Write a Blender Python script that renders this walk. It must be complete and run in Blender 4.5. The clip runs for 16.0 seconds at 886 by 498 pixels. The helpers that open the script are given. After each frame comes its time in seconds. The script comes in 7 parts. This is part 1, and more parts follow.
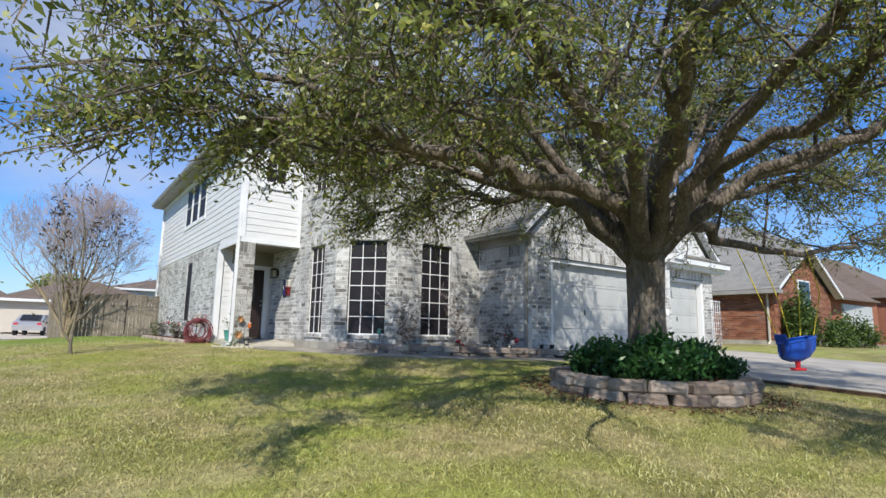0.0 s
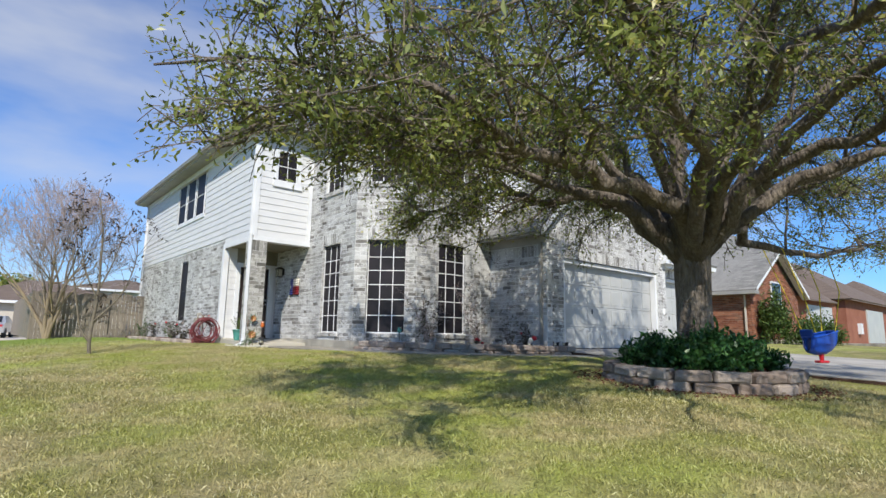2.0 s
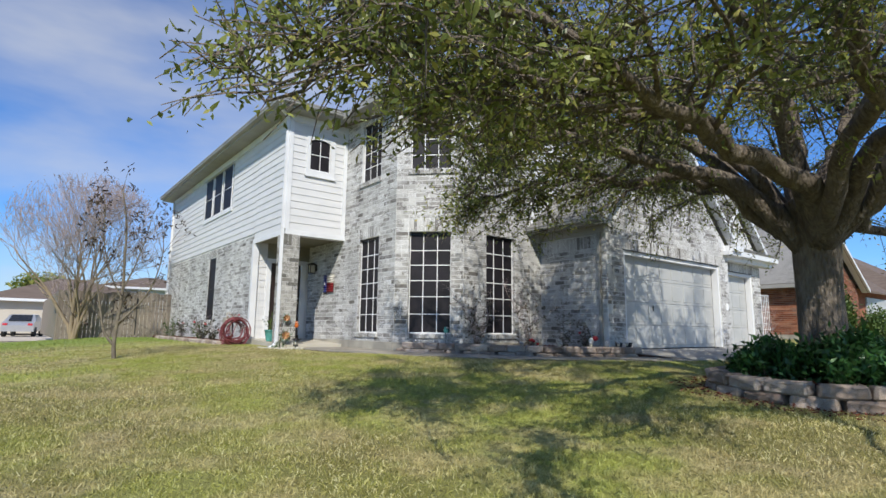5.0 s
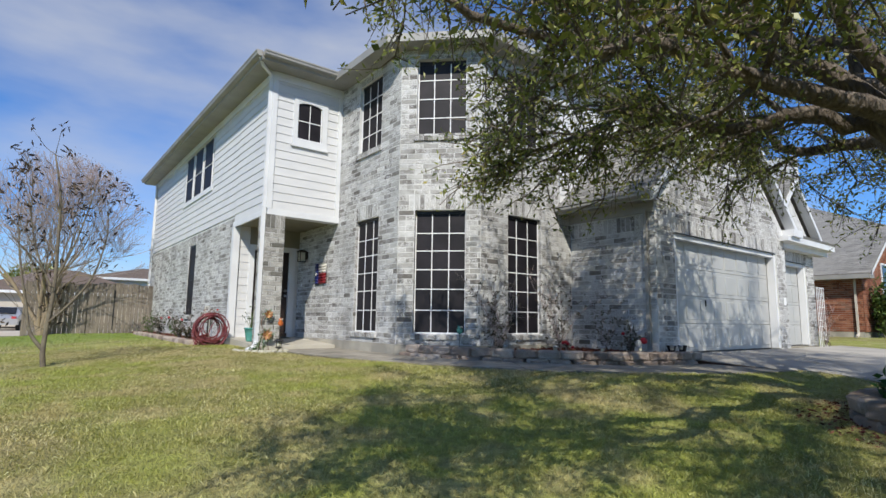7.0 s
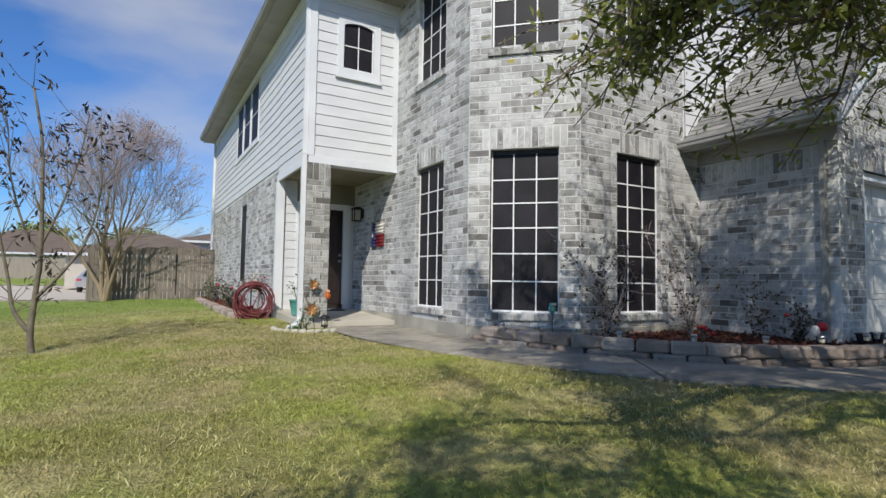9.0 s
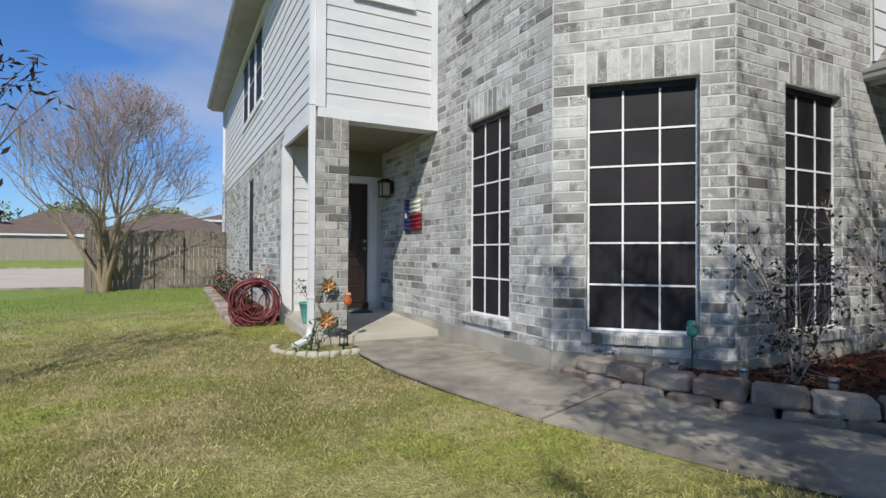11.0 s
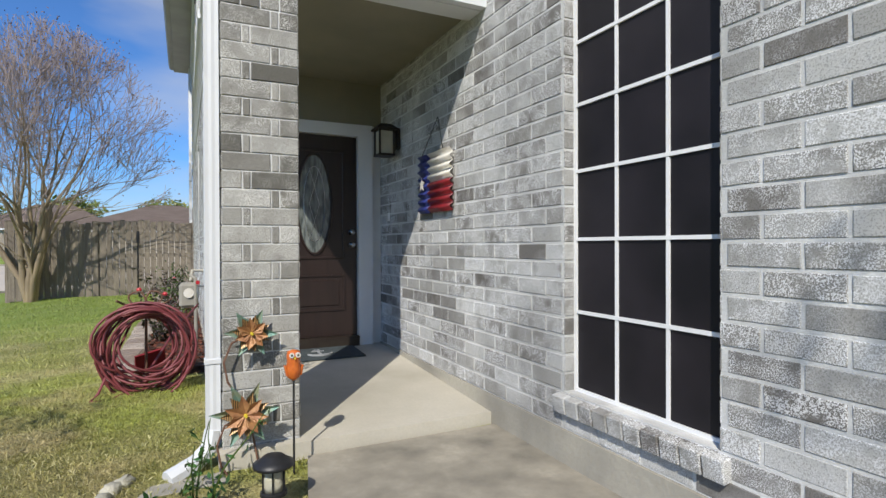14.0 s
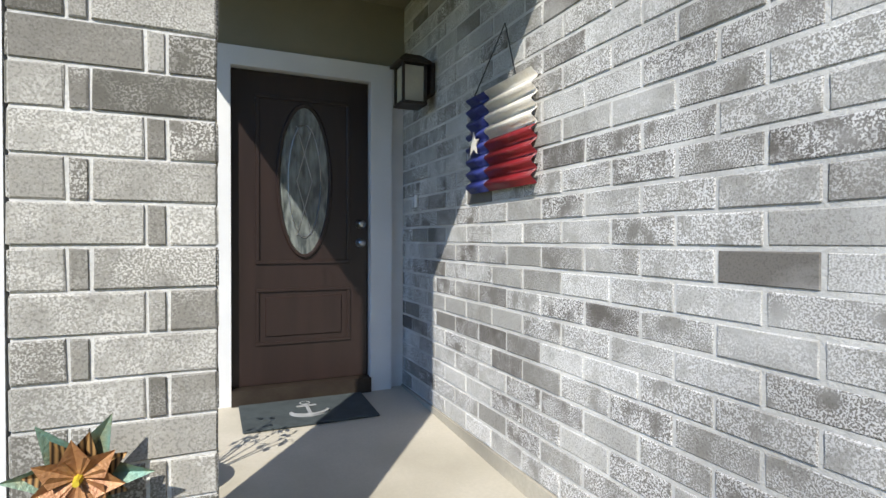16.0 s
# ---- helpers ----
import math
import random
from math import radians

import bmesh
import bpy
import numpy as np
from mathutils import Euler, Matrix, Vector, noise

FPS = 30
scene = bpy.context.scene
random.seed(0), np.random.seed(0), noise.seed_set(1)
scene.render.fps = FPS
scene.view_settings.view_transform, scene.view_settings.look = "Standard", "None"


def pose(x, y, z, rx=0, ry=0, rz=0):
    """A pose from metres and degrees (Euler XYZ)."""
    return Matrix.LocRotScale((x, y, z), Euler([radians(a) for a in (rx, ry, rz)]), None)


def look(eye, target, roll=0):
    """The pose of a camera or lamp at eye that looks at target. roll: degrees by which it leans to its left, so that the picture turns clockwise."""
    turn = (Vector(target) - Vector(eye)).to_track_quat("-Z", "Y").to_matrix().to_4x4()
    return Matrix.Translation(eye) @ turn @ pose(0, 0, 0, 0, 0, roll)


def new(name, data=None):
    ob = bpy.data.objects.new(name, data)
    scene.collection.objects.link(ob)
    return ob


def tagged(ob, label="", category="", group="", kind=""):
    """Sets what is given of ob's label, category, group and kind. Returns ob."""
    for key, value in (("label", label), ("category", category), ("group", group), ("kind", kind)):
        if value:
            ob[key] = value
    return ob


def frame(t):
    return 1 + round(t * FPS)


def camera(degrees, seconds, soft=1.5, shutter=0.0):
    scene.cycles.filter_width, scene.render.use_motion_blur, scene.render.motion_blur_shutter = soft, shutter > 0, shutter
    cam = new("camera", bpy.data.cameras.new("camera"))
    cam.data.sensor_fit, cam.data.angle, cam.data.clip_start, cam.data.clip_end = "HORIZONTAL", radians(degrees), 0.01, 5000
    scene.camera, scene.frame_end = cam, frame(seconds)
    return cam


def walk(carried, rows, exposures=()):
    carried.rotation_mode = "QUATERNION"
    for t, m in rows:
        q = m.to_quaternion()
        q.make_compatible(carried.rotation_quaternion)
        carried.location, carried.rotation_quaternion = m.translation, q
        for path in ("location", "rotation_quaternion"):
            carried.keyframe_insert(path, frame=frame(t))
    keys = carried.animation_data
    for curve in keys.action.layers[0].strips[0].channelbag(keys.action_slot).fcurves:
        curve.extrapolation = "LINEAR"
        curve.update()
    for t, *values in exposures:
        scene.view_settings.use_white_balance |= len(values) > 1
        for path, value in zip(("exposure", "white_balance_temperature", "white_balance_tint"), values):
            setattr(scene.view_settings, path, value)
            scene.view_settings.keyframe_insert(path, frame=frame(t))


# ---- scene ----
cam = camera(79.2, 16.0)
PATH = [
    (0, (1.336, 2.479, 2.21), (2.508, 4.07, 2.516), 1.2),
    (0.5, (0.975, 2.718, 2.18), (2.168, 4.294, 2.488), 1.2),
    (1, (0.634, 2.849, 2.137), (1.856, 4.401, 2.448), 1.1),
    (1.5, (0.374, 3.024, 2.129), (1.638, 4.542, 2.442), 1.1),
    (2, (0.091, 3.175, 2.101), (1.374, 4.676, 2.416), 1.0),
    (2.5, (-0.064, 3.167, 2.097), (1.219, 4.669, 2.412), 0.8),
    (3, (-0.132, 3.155, 2.112), (1.145, 4.663, 2.423), 0.8),
    (3.5, (-0.122, 3.274, 2.106), (1.134, 4.801, 2.408), 0.7),
    (4, (-0.032, 3.614, 2.135), (1.193, 5.167, 2.43), 0.7),
    (6.5, (1.224, 5.834, 2.326), (2.455, 7.382, 2.62), 0.7),
    (7, (1.573, 6.272, 2.355), (2.789, 7.838, 2.62), 0.8),
    (7.5, (1.913, 6.711, 2.376), (3.104, 8.306, 2.57), 0.8),
    (8, (2.326, 7.178, 2.464), (3.471, 8.811, 2.604), 0.9),
    (8.5, (2.645, 7.689, 2.511), (3.711, 9.377, 2.635), 0.9),
    (9, (2.932, 8.255, 2.554), (3.926, 9.987, 2.668), 0.9),
    (11.5, (4.066, 11.267, 2.85), (4.968, 13.052, 2.862), 0.3),
    (12, (4.34, 11.852, 2.847), (5.237, 13.639, 2.865), 0.3),
    (12.5, (4.598, 12.475, 2.867), (5.489, 14.265, 2.888), 0.3),
    (13, (4.858, 13.057, 2.888), (5.744, 14.85, 2.906), 0.4),
    (13.5, (5.038, 13.602, 2.899), (5.919, 15.397, 2.908), 0.1),
    (14, (5.238, 14.14, 2.91), (6.108, 15.941, 2.897), -0.2),
    (14.5, (5.415, 14.655, 2.892), (6.271, 16.462, 2.877), -0.1),
    (15, (5.575, 15.109, 2.908), (6.417, 16.923, 2.882), -0.1),
    (15.5, (5.722, 15.482, 2.908), (6.542, 17.306, 2.88), 0.1),
    (16, (5.815, 15.873, 2.941), (6.621, 17.703, 2.908), 0.2),
]
walk(cam, [(t, look(eye, target, roll)) for t, eye, target, roll in PATH], [(0, 0.25), (4.0, 0.12), (7.0, 0.03), (8.5, -0.05), (11.5, -0.12), (12.5, -0.14), (14.0, 0.02), (15.0, 0.12), (16.0, 0.38)])

# ---- light ----
SUN_AZ, SUN_EL = radians(217.6), radians(41.5)
world = bpy.data.worlds.new("world")
scene.world = world
world.use_nodes = True
wn, wl = world.node_tree.nodes, world.node_tree.links
sky = wn.new("ShaderNodeTexSky")
sky.sky_type, sky.sun_disc, sky.sun_elevation, sky.sun_rotation = "NISHITA", False, SUN_EL, SUN_AZ
sky.air_density, sky.dust_density, sky.ozone_density = 1.0, 0.2, 3.0
tc, mp = wn.new("ShaderNodeTexCoord"), wn.new("ShaderNodeMapping")
mp.inputs["Scale"].default_value = (1.0, 1.0, 3.0)
mp.inputs["Location"].default_value = (2.3, 1.4, 0.6)
nz = wn.new("ShaderNodeTexNoise")
nz.inputs["Scale"].default_value, nz.inputs["Detail"].default_value, nz.inputs["Roughness"].default_value = 1.35, 6.0, 0.5
rp = wn.new("ShaderNodeValToRGB")
rp.color_ramp.elements[0].position, rp.color_ramp.elements[1].position = 0.48, 0.70
mixs = wn.new("ShaderNodeMix")
mixs.data_type = "RGBA"
mixs.inputs["B"].default_value = (7.2, 7.45, 7.9, 1)
mul = wn.new("ShaderNodeMath")
mul.operation, mul.inputs[1].default_value = "MULTIPLY", 0.8
wl.new(tc.outputs["Generated"], mp.inputs["Vector"])
wl.new(mp.outputs["Vector"], nz.inputs["Vector"])
wl.new(nz.outputs["Fac"], rp.inputs["Fac"])
wl.new(rp.outputs["Color"], mul.inputs[0])
wl.new(mul.outputs[0], mixs.inputs["Factor"])
tint = wn.new("ShaderNodeMix")
tint.data_type, tint.blend_type = "RGBA", "MULTIPLY"
tint.inputs["Factor"].default_value = 1.0
tint.inputs["B"].default_value = (0.70, 1.15, 1.74, 1)
wl.new(sky.outputs["Color"], tint.inputs["A"])
wl.new(tint.outputs["Result"], mixs.inputs["A"])
wl.new(mixs.outputs["Result"], wn["Background"].inputs["Color"])
wn["Background"].inputs["Strength"].default_value = 0.085
sun = new("sun", bpy.data.lights.new("sun", "SUN"))
sun.data.energy, sun.data.angle, sun.data.color = 4.9, radians(0.55), (1.0, 0.95, 0.855)
sun.matrix_world = look((0, 0, 30), (0.61, 0.79, 30 - 0.883))


# ---- materials ----
def mat_new(name, rough=0.8, metal=0.0, spec=0.5):
    m = bpy.data.materials.new(name)
    m.use_nodes = True
    b = m.node_tree.nodes["Principled BSDF"]
    b.inputs["Roughness"].default_value, b.inputs["Metallic"].default_value = rough, metal
    b.inputs["Specular IOR Level"].default_value = spec
    return m, m.node_tree.nodes, m.node_tree.links, b


def noise_fac(n, l, scale, detail=4, stretch=(1, 1, 1), lo=0.35, hi=0.65, coord="Object"):
    t, mpg, x, r = n.new("ShaderNodeTexCoord"), n.new("ShaderNodeMapping"), n.new("ShaderNodeTexNoise"), n.new("ShaderNodeMapRange")
    mpg.inputs["Scale"].default_value = stretch
    x.inputs["Scale"].default_value, x.inputs["Detail"].default_value = scale, detail
    r.inputs["From Min"].default_value, r.inputs["From Max"].default_value = lo, hi
    if coord == "World":
        g = n.new("ShaderNodeNewGeometry")
        l.new(g.outputs["Position"], mpg.inputs["Vector"])
    else:
        l.new(t.outputs[coord], mpg.inputs["Vector"])
    l.new(mpg.outputs[0], x.inputs["Vector"])
    l.new(x.outputs["Fac"], r.inputs["Value"])
    return r.outputs["Result"]


def mixc(n, l, fac, a, b):
    m = n.new("ShaderNodeMix")
    m.data_type = "RGBA"
    for key, v in (("Factor", fac), ("A", a), ("B", b)):
        if isinstance(v, (tuple, float, int)):
            m.inputs[key].default_value = v if not isinstance(v, tuple) else (*v, 1)
        else:
            l.new(v, m.inputs[key])
    return m.outputs["Result"]


def bump(n, l, b, h, strength=0.3, dist=0.01):
    x = n.new("ShaderNodeBump")
    x.inputs["Strength"].default_value, x.inputs["Distance"].default_value = strength, dist
    l.new(h, x.inputs["Height"])
    l.new(x.outputs[0], b.inputs["Normal"])


def surf(name, a, b, scale=6, fine=60, rough=0.8, metal=0.0, bumps=0.3, dist=0.005, c=None, spec=0.5, stretch=(1, 1, 1), coord="World", fineamt=0.35):
    """Two colours at a large scale, a third or darker grain at a fine scale."""
    m, n, l, bs = mat_new(name, rough, metal, spec)
    col = mixc(n, l, noise_fac(n, l, scale, 5, stretch, coord=coord), a, b)
    f = noise_fac(n, l, fine, 4, stretch, 0.3, 0.7, coord)
    mm = n.new("ShaderNodeMath")
    mm.operation, mm.inputs[1].default_value = "MULTIPLY", fineamt
    l.new(f, mm.inputs[0])
    col = mixc(n, l, mm.outputs[0], col, c or tuple(v * 0.6 for v in a))
    l.new(col, bs.inputs["Base Color"])
    bump(n, l, bs, f, bumps, dist)
    return m


def ramp_pick(n, l, fac, stops):
    r = n.new("ShaderNodeValToRGB")
    e = r.color_ramp.elements
    while len(e) < len(stops):
        e.new(0.5)
    for x, (p, c) in zip(e, stops):
        x.position, x.color = p, (*c, 1)
    l.new(fac, r.inputs["Fac"])
    return r.outputs["Color"]


def piece_mat(name, stops, island, white=0.0, rough=0.9, fine=90, bumps=0.5, whitec=(0.7, 0.7, 0.7), dist=0.004, big=3.0, pits=0.4):
    """Each piece its own colour out of stops, with pale wash and grain over it."""
    m, n, l, bs = mat_new(name, rough, 0, 0.3)
    if island:
        g = n.new("ShaderNodeNewGeometry")
        rnd = g.outputs["Random Per Island"]
    else:
        g = n.new("ShaderNodeObjectInfo")
        rnd = g.outputs["Random"]
    col = ramp_pick(n, l, rnd, stops)
    pit = n.new("ShaderNodeMath")
    pit.operation, pit.inputs[1].default_value = "MULTIPLY", pits
    l.new(noise_fac(n, l, fine * 1.7, 4, (1, 1, 1), 0.5, 0.62, "World"), pit.inputs[0])
    col = mixc(n, l, pit.outputs[0], col, tuple(v * 0.6 for v in stops[0][1]))
    f = noise_fac(n, l, fine * 2.2, 3, (1, 1, 1), 0.48, 0.58, "World")
    blot = noise_fac(n, l, 11, 4, (1, 1, 1), 0.34, 0.62, "World")
    if white:
        a = n.new("ShaderNodeMath")
        a.operation = "MULTIPLY"
        l.new(f, a.inputs[0]), l.new(blot, a.inputs[1])
        b2 = n.new("ShaderNodeMath")
        b2.operation, b2.use_clamp = "MULTIPLY", True
        w = n.new("ShaderNodeMath")
        w.operation = "FRACT"
        w2 = n.new("ShaderNodeMath")
        w2.operation, w2.inputs[1].default_value = "MULTIPLY", 7.31
        l.new(rnd, w2.inputs[0]), l.new(w2.outputs[0], w.inputs[0])
        l.new(a.outputs[0], b2.inputs[0]), l.new(w.outputs[0], b2.inputs[1])
        c2 = n.new("ShaderNodeMath")
        c2.operation, c2.inputs[1].default_value = "MULTIPLY", white
        l.new(b2.outputs[0], c2.inputs[0])
        col = mixc(n, l, c2.outputs[0], col, whitec)
    dark = noise_fac(n, l, big, 4, (1, 1, 0.5), 0.45, 0.8, "World")
    d2 = n.new("ShaderNodeMath")
    d2.operation, d2.inputs[1].default_value = "MULTIPLY", 0.5
    l.new(dark, d2.inputs[0])
    col = mixc(n, l, d2.outputs[0], col, tuple(v * 0.45 for v in stops[1][1]))
    if white > 2:
        smear, s2 = noise_fac(n, l, 2.3, 6, (1, 1, 1.6), 0.52, 0.72, "World"), n.new("ShaderNodeMath")
        s2.operation, s2.inputs[1].default_value = "MULTIPLY", 0.5
        l.new(smear, s2.inputs[0])
        col = mixc(n, l, s2.outputs[0], col, (0.60, 0.60, 0.59))
    l.new(col, bs.inputs["Base Color"])
    h = noise_fac(n, l, 420, 6, (1, 1, 1), 0.3, 0.7, "World")
    bump(n, l, bs, h, bumps * 0.6, dist * 0.6)
    return m


BR = [(0.0, (0.125, 0.115, 0.105)), (0.18, (0.185, 0.175, 0.162)), (0.45, (0.275, 0.268, 0.25)), (0.75, (0.375, 0.37, 0.352)), (1.0, (0.50, 0.498, 0.48))]
M_BRICK = piece_mat("washed_brick", BR, False, 3.0, big=1.4)
M_BRICKI = piece_mat("washed_brick_joined", BR, True, 3.0, big=1.4)
CB = [(0.0, (0.12, 0.115, 0.10)), (0.3, (0.2, 0.19, 0.17)), (0.6, (0.28, 0.27, 0.245)), (1.0, (0.4, 0.39, 0.36))]
M_CBRICK = piece_mat("column_brick", CB, False, 1.7, whitec=(0.6, 0.59, 0.56))
RB = [(0, (0.15, 0.06, 0.038)), (0.3, (0.24, 0.092, 0.055)), (0.6, (0.31, 0.125, 0.072)), (0.85, (0.37, 0.18, 0.11)), (1.0, (0.2, 0.12, 0.09))]
M_RBRICKI = piece_mat("red_brick", RB, True, 0.0)
M_MORTAR = surf("mortar", (0.54, 0.54, 0.53), (0.72, 0.72, 0.70), 5, 120, 0.95, bumps=0.5, dist=0.003, fineamt=0.3)
n_, l_, b_ = M_MORTAR.node_tree.nodes, M_MORTAR.node_tree.links, M_MORTAR.node_tree.nodes["Principled BSDF"]
mm_ = n_.new("ShaderNodeMath")
mm_.operation, mm_.inputs[1].default_value = "MULTIPLY", 0.6
l_.new(noise_fac(n_, l_, 1.4, 4, (1, 1, 0.5), 0.45, 0.8, "World"), mm_.inputs[0])
l_.new(mixc(n_, l_, mm_.outputs[0], b_.inputs["Base Color"].links[0].from_socket, (0.2, 0.2, 0.19)), b_.inputs["Base Color"])
M_RMORTAR = surf("grey_mortar", (0.33, 0.29, 0.25), (0.4, 0.36, 0.31), 5, 120, 0.95)
M_SIDING = surf("white_siding", (0.64, 0.64, 0.64), (0.58, 0.585, 0.59), 1.5, 60, 0.55, bumps=0.1, dist=0.001, fineamt=0.05, stretch=(1, 1, 4))
M_TRIM = surf("white_trim", (0.7, 0.71, 0.72), (0.63, 0.64, 0.655), 2, 80, 0.5, bumps=0.08, dist=0.001, fineamt=0.06)
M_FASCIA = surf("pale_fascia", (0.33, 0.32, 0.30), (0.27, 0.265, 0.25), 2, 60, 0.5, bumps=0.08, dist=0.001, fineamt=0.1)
M_CEIL = surf("tan_soffit", (0.24, 0.22, 0.16), (0.2, 0.185, 0.135), 2, 60, 0.8, bumps=0.1, dist=0.001, fineamt=0.08)
M_WHITE = surf("white_paint", (0.8, 0.8, 0.8), (0.74, 0.745, 0.75), 3, 90, 0.4, bumps=0.04, dist=0.001, fineamt=0.05)
M_SCREEN, n_, l_, b_ = mat_new("dark_solar_screen", 0.5, 0.0, 0.25)
l_.new(mixc(n_, l_, noise_fac(n_, l_, 2.2, 3, coord="World"), (0.009, 0.008, 0.010), (0.02, 0.017, 0.021)), b_.inputs["Base Color"])
M_GARAGE = surf("garage_door_paint", (0.46, 0.465, 0.455), (0.4, 0.405, 0.395), 1.2, 60, 0.45, bumps=0.05, dist=0.001, fineamt=0.06)
M_DOOR = surf("dark_brown_door", (0.020, 0.012, 0.0105), (0.028, 0.016, 0.014), 3, 90, 0.35, bumps=0.1, dist=0.001, fineamt=0.3, stretch=(6, 6, 0.6))
M_SHINGLE = piece_mat("grey_shingle", [(0, (0.17, 0.165, 0.155)), (0.4, (0.22, 0.215, 0.2)), (1, (0.3, 0.29, 0.27))], True, 0, 0.95, 40)
M_SHIN2 = surf("brown_shingle", (0.13, 0.095, 0.075), (0.17, 0.13, 0.105), 1.2, 12, 0.95, stretch=(1, 1, 6), fineamt=0.5)
M_CONC = surf("old_concrete", (0.38, 0.345, 0.28), (0.15, 0.137, 0.112), 2.6, 34, 0.9, bumps=0.3, dist=0.003, fineamt=0.42)
M_PORCH = surf("porch_concrete", (0.5, 0.465, 0.39), (0.37, 0.34, 0.275), 1.3, 60, 0.85, bumps=0.2, dist=0.002, fineamt=0.2)
M_FOUND = surf("foundation_concrete", (0.44, 0.41, 0.34), (0.26, 0.245, 0.21), 2, 50, 0.9, fineamt=0.3)
M_STONE = piece_mat("retaining_block", [(0, (0.24, 0.175, 0.135)), (0.5, (0.37, 0.295, 0.24)), (1, (0.50, 0.42, 0.355))], False, 0.7, 0.95, 60, 1.0, (0.5, 0.48, 0.44), 0.012, 6)
M_MULCH = piece_mat("red_mulch", [(0, (0.07, 0.02, 0.012)), (0.5, (0.16, 0.045, 0.028)), (1, (0.26, 0.11, 0.07))], True, 0)
M_SOIL = surf("dark_mulch_soil", (0.06, 0.032, 0.02), (0.11, 0.055, 0.035), 4, 50, 0.95, bumps=1.0, dist=0.02)
M_BARK = surf("oak_bark", (0.15, 0.12, 0.095), (0.25, 0.21, 0.17), 7, 30, 0.95, bumps=1.0, dist=0.03, stretch=(1, 1, 0.3), c=(0.04, 0.03, 0.022), fineamt=0.6)
M_BARK2 = surf("smooth_bark", (0.34, 0.26, 0.165), (0.22, 0.17, 0.115), 5, 30, 0.8, bumps=0.3, stretch=(1, 1, 0.3))
M_SAP = surf("sapling_bark", (0.13, 0.105, 0.08), (0.20, 0.175, 0.12), 12, 60, 0.95, bumps=0.5)
M_SEED = surf("dry_seed_head", (0.16, 0.11, 0.10), (0.24, 0.17, 0.15), 3, 20, 0.9)
M_DRIVE = surf("pale_driveway_concrete", (0.44, 0.41, 0.36), (0.30, 0.28, 0.245), 0.9, 45, 0.9, bumps=0.25, dist=0.003, fineamt=0.22)
M_TWIG = surf("grey_twig", (0.30, 0.245, 0.235), (0.40, 0.33, 0.32), 3, 20, 0.9)
M_FENCE = surf("weathered_fence", (0.30, 0.255, 0.20), (0.19, 0.16, 0.13), 2.5, 30, 0.95, bumps=0.5, dist=0.004, stretch=(6, 6, 0.6), c=(0.08, 0.065, 0.05), fineamt=0.5)
M_FENCE2 = surf("pale_fence", (0.36, 0.31, 0.25), (0.28, 0.24, 0.2), 1.5, 15, 0.95, stretch=(6, 6, 0.4))
M_STEEL = surf("brushed_steel", (0.5, 0.5, 0.5), (0.4, 0.4, 0.42), 20, 200, 0.3, metal=0.9, bumps=0.02)
M_BLACK = surf("black_metal", (0.02, 0.02, 0.022), (0.03, 0.03, 0.032), 8, 90, 0.45, metal=0.3, bumps=0.05)
M_BRONZE = surf("bronze_metal", (0.035, 0.025, 0.02), (0.05, 0.04, 0.03), 8, 90, 0.5, metal=0.4, bumps=0.05)
M_RUST = surf("rusty_iron", (0.12, 0.055, 0.035), (0.2, 0.11, 0.07), 20, 120, 0.8, bumps=0.3)
M_HOSE = surf("maroon_hose", (0.15, 0.028, 0.035), (0.23, 0.055, 0.06), 6, 90, 0.5, bumps=0.05, fineamt=0.2)
M_TEAL = surf("teal_ceramic", (0.06, 0.26, 0.23), (0.12, 0.36, 0.31), 10, 60, 0.25, bumps=0.05)
M_BLUE = surf("blue_plastic", (0.01, 0.07, 0.42), (0.012, 0.085, 0.5), 4, 60, 0.35, bumps=0.03, fineamt=0.1)
M_RED = surf("red_plastic", (0.42, 0.012, 0.02), (0.5, 0.02, 0.03), 5, 60, 0.4, bumps=0.03, fineamt=0.1)
M_YELLOW = surf("yellow_rope", (0.65, 0.5, 0.03), (0.55, 0.42, 0.03), 20, 120, 0.7)
M_OWL = surf("orange_glaze", (0.62, 0.16, 0.03), (0.5, 0.1, 0.02), 25, 90, 0.3)
M_ORANGE = surf("copper_orange", (0.46, 0.24, 0.10), (0.30, 0.13, 0.06), 25, 120, 0.45, metal=0.2)
M_PETAL = surf("patina_leaf", (0.16, 0.30, 0.25), (0.24, 0.23, 0.12), 18, 120, 0.5, metal=0.2)
M_OWHITE = surf("cream_glaze", (0.75, 0.72, 0.65), (0.7, 0.65, 0.58), 20, 100, 0.3)
M_NAVY = surf("navy_paint", (0.02, 0.03, 0.16), (0.03, 0.04, 0.2), 10, 80, 0.4)
M_FRED = surf("flag_red_paint", (0.24, 0.015, 0.02), (0.19, 0.012, 0.018), 10, 80, 0.4)
M_MAT = surf("slate_doormat", (0.05, 0.065, 0.07), (0.035, 0.045, 0.05), 15, 200, 0.95)
M_MATP = surf("mat_print_grey", (0.35, 0.36, 0.37), (0.28, 0.29, 0.3), 15, 200, 0.95)
M_ASPH = surf("pale_road", (0.56, 0.49, 0.40), (0.47, 0.42, 0.35), 0.4, 20, 0.9)
M_GLASS, n_, l_, b_ = mat_new("leaded_glass", 0.12, 0.0, 0.8)
l_.new(mixc(n_, l_, noise_fac(n_, l_, 14, 3, (3, 1, 0.6), coord="World"), (0.05, 0.06, 0.06), (0.2, 0.22, 0.21)), b_.inputs["Base Color"])
bump(n_, l_, b_, noise_fac(n_, l_, 30, 3, coord="World"), 0.5, 0.004)
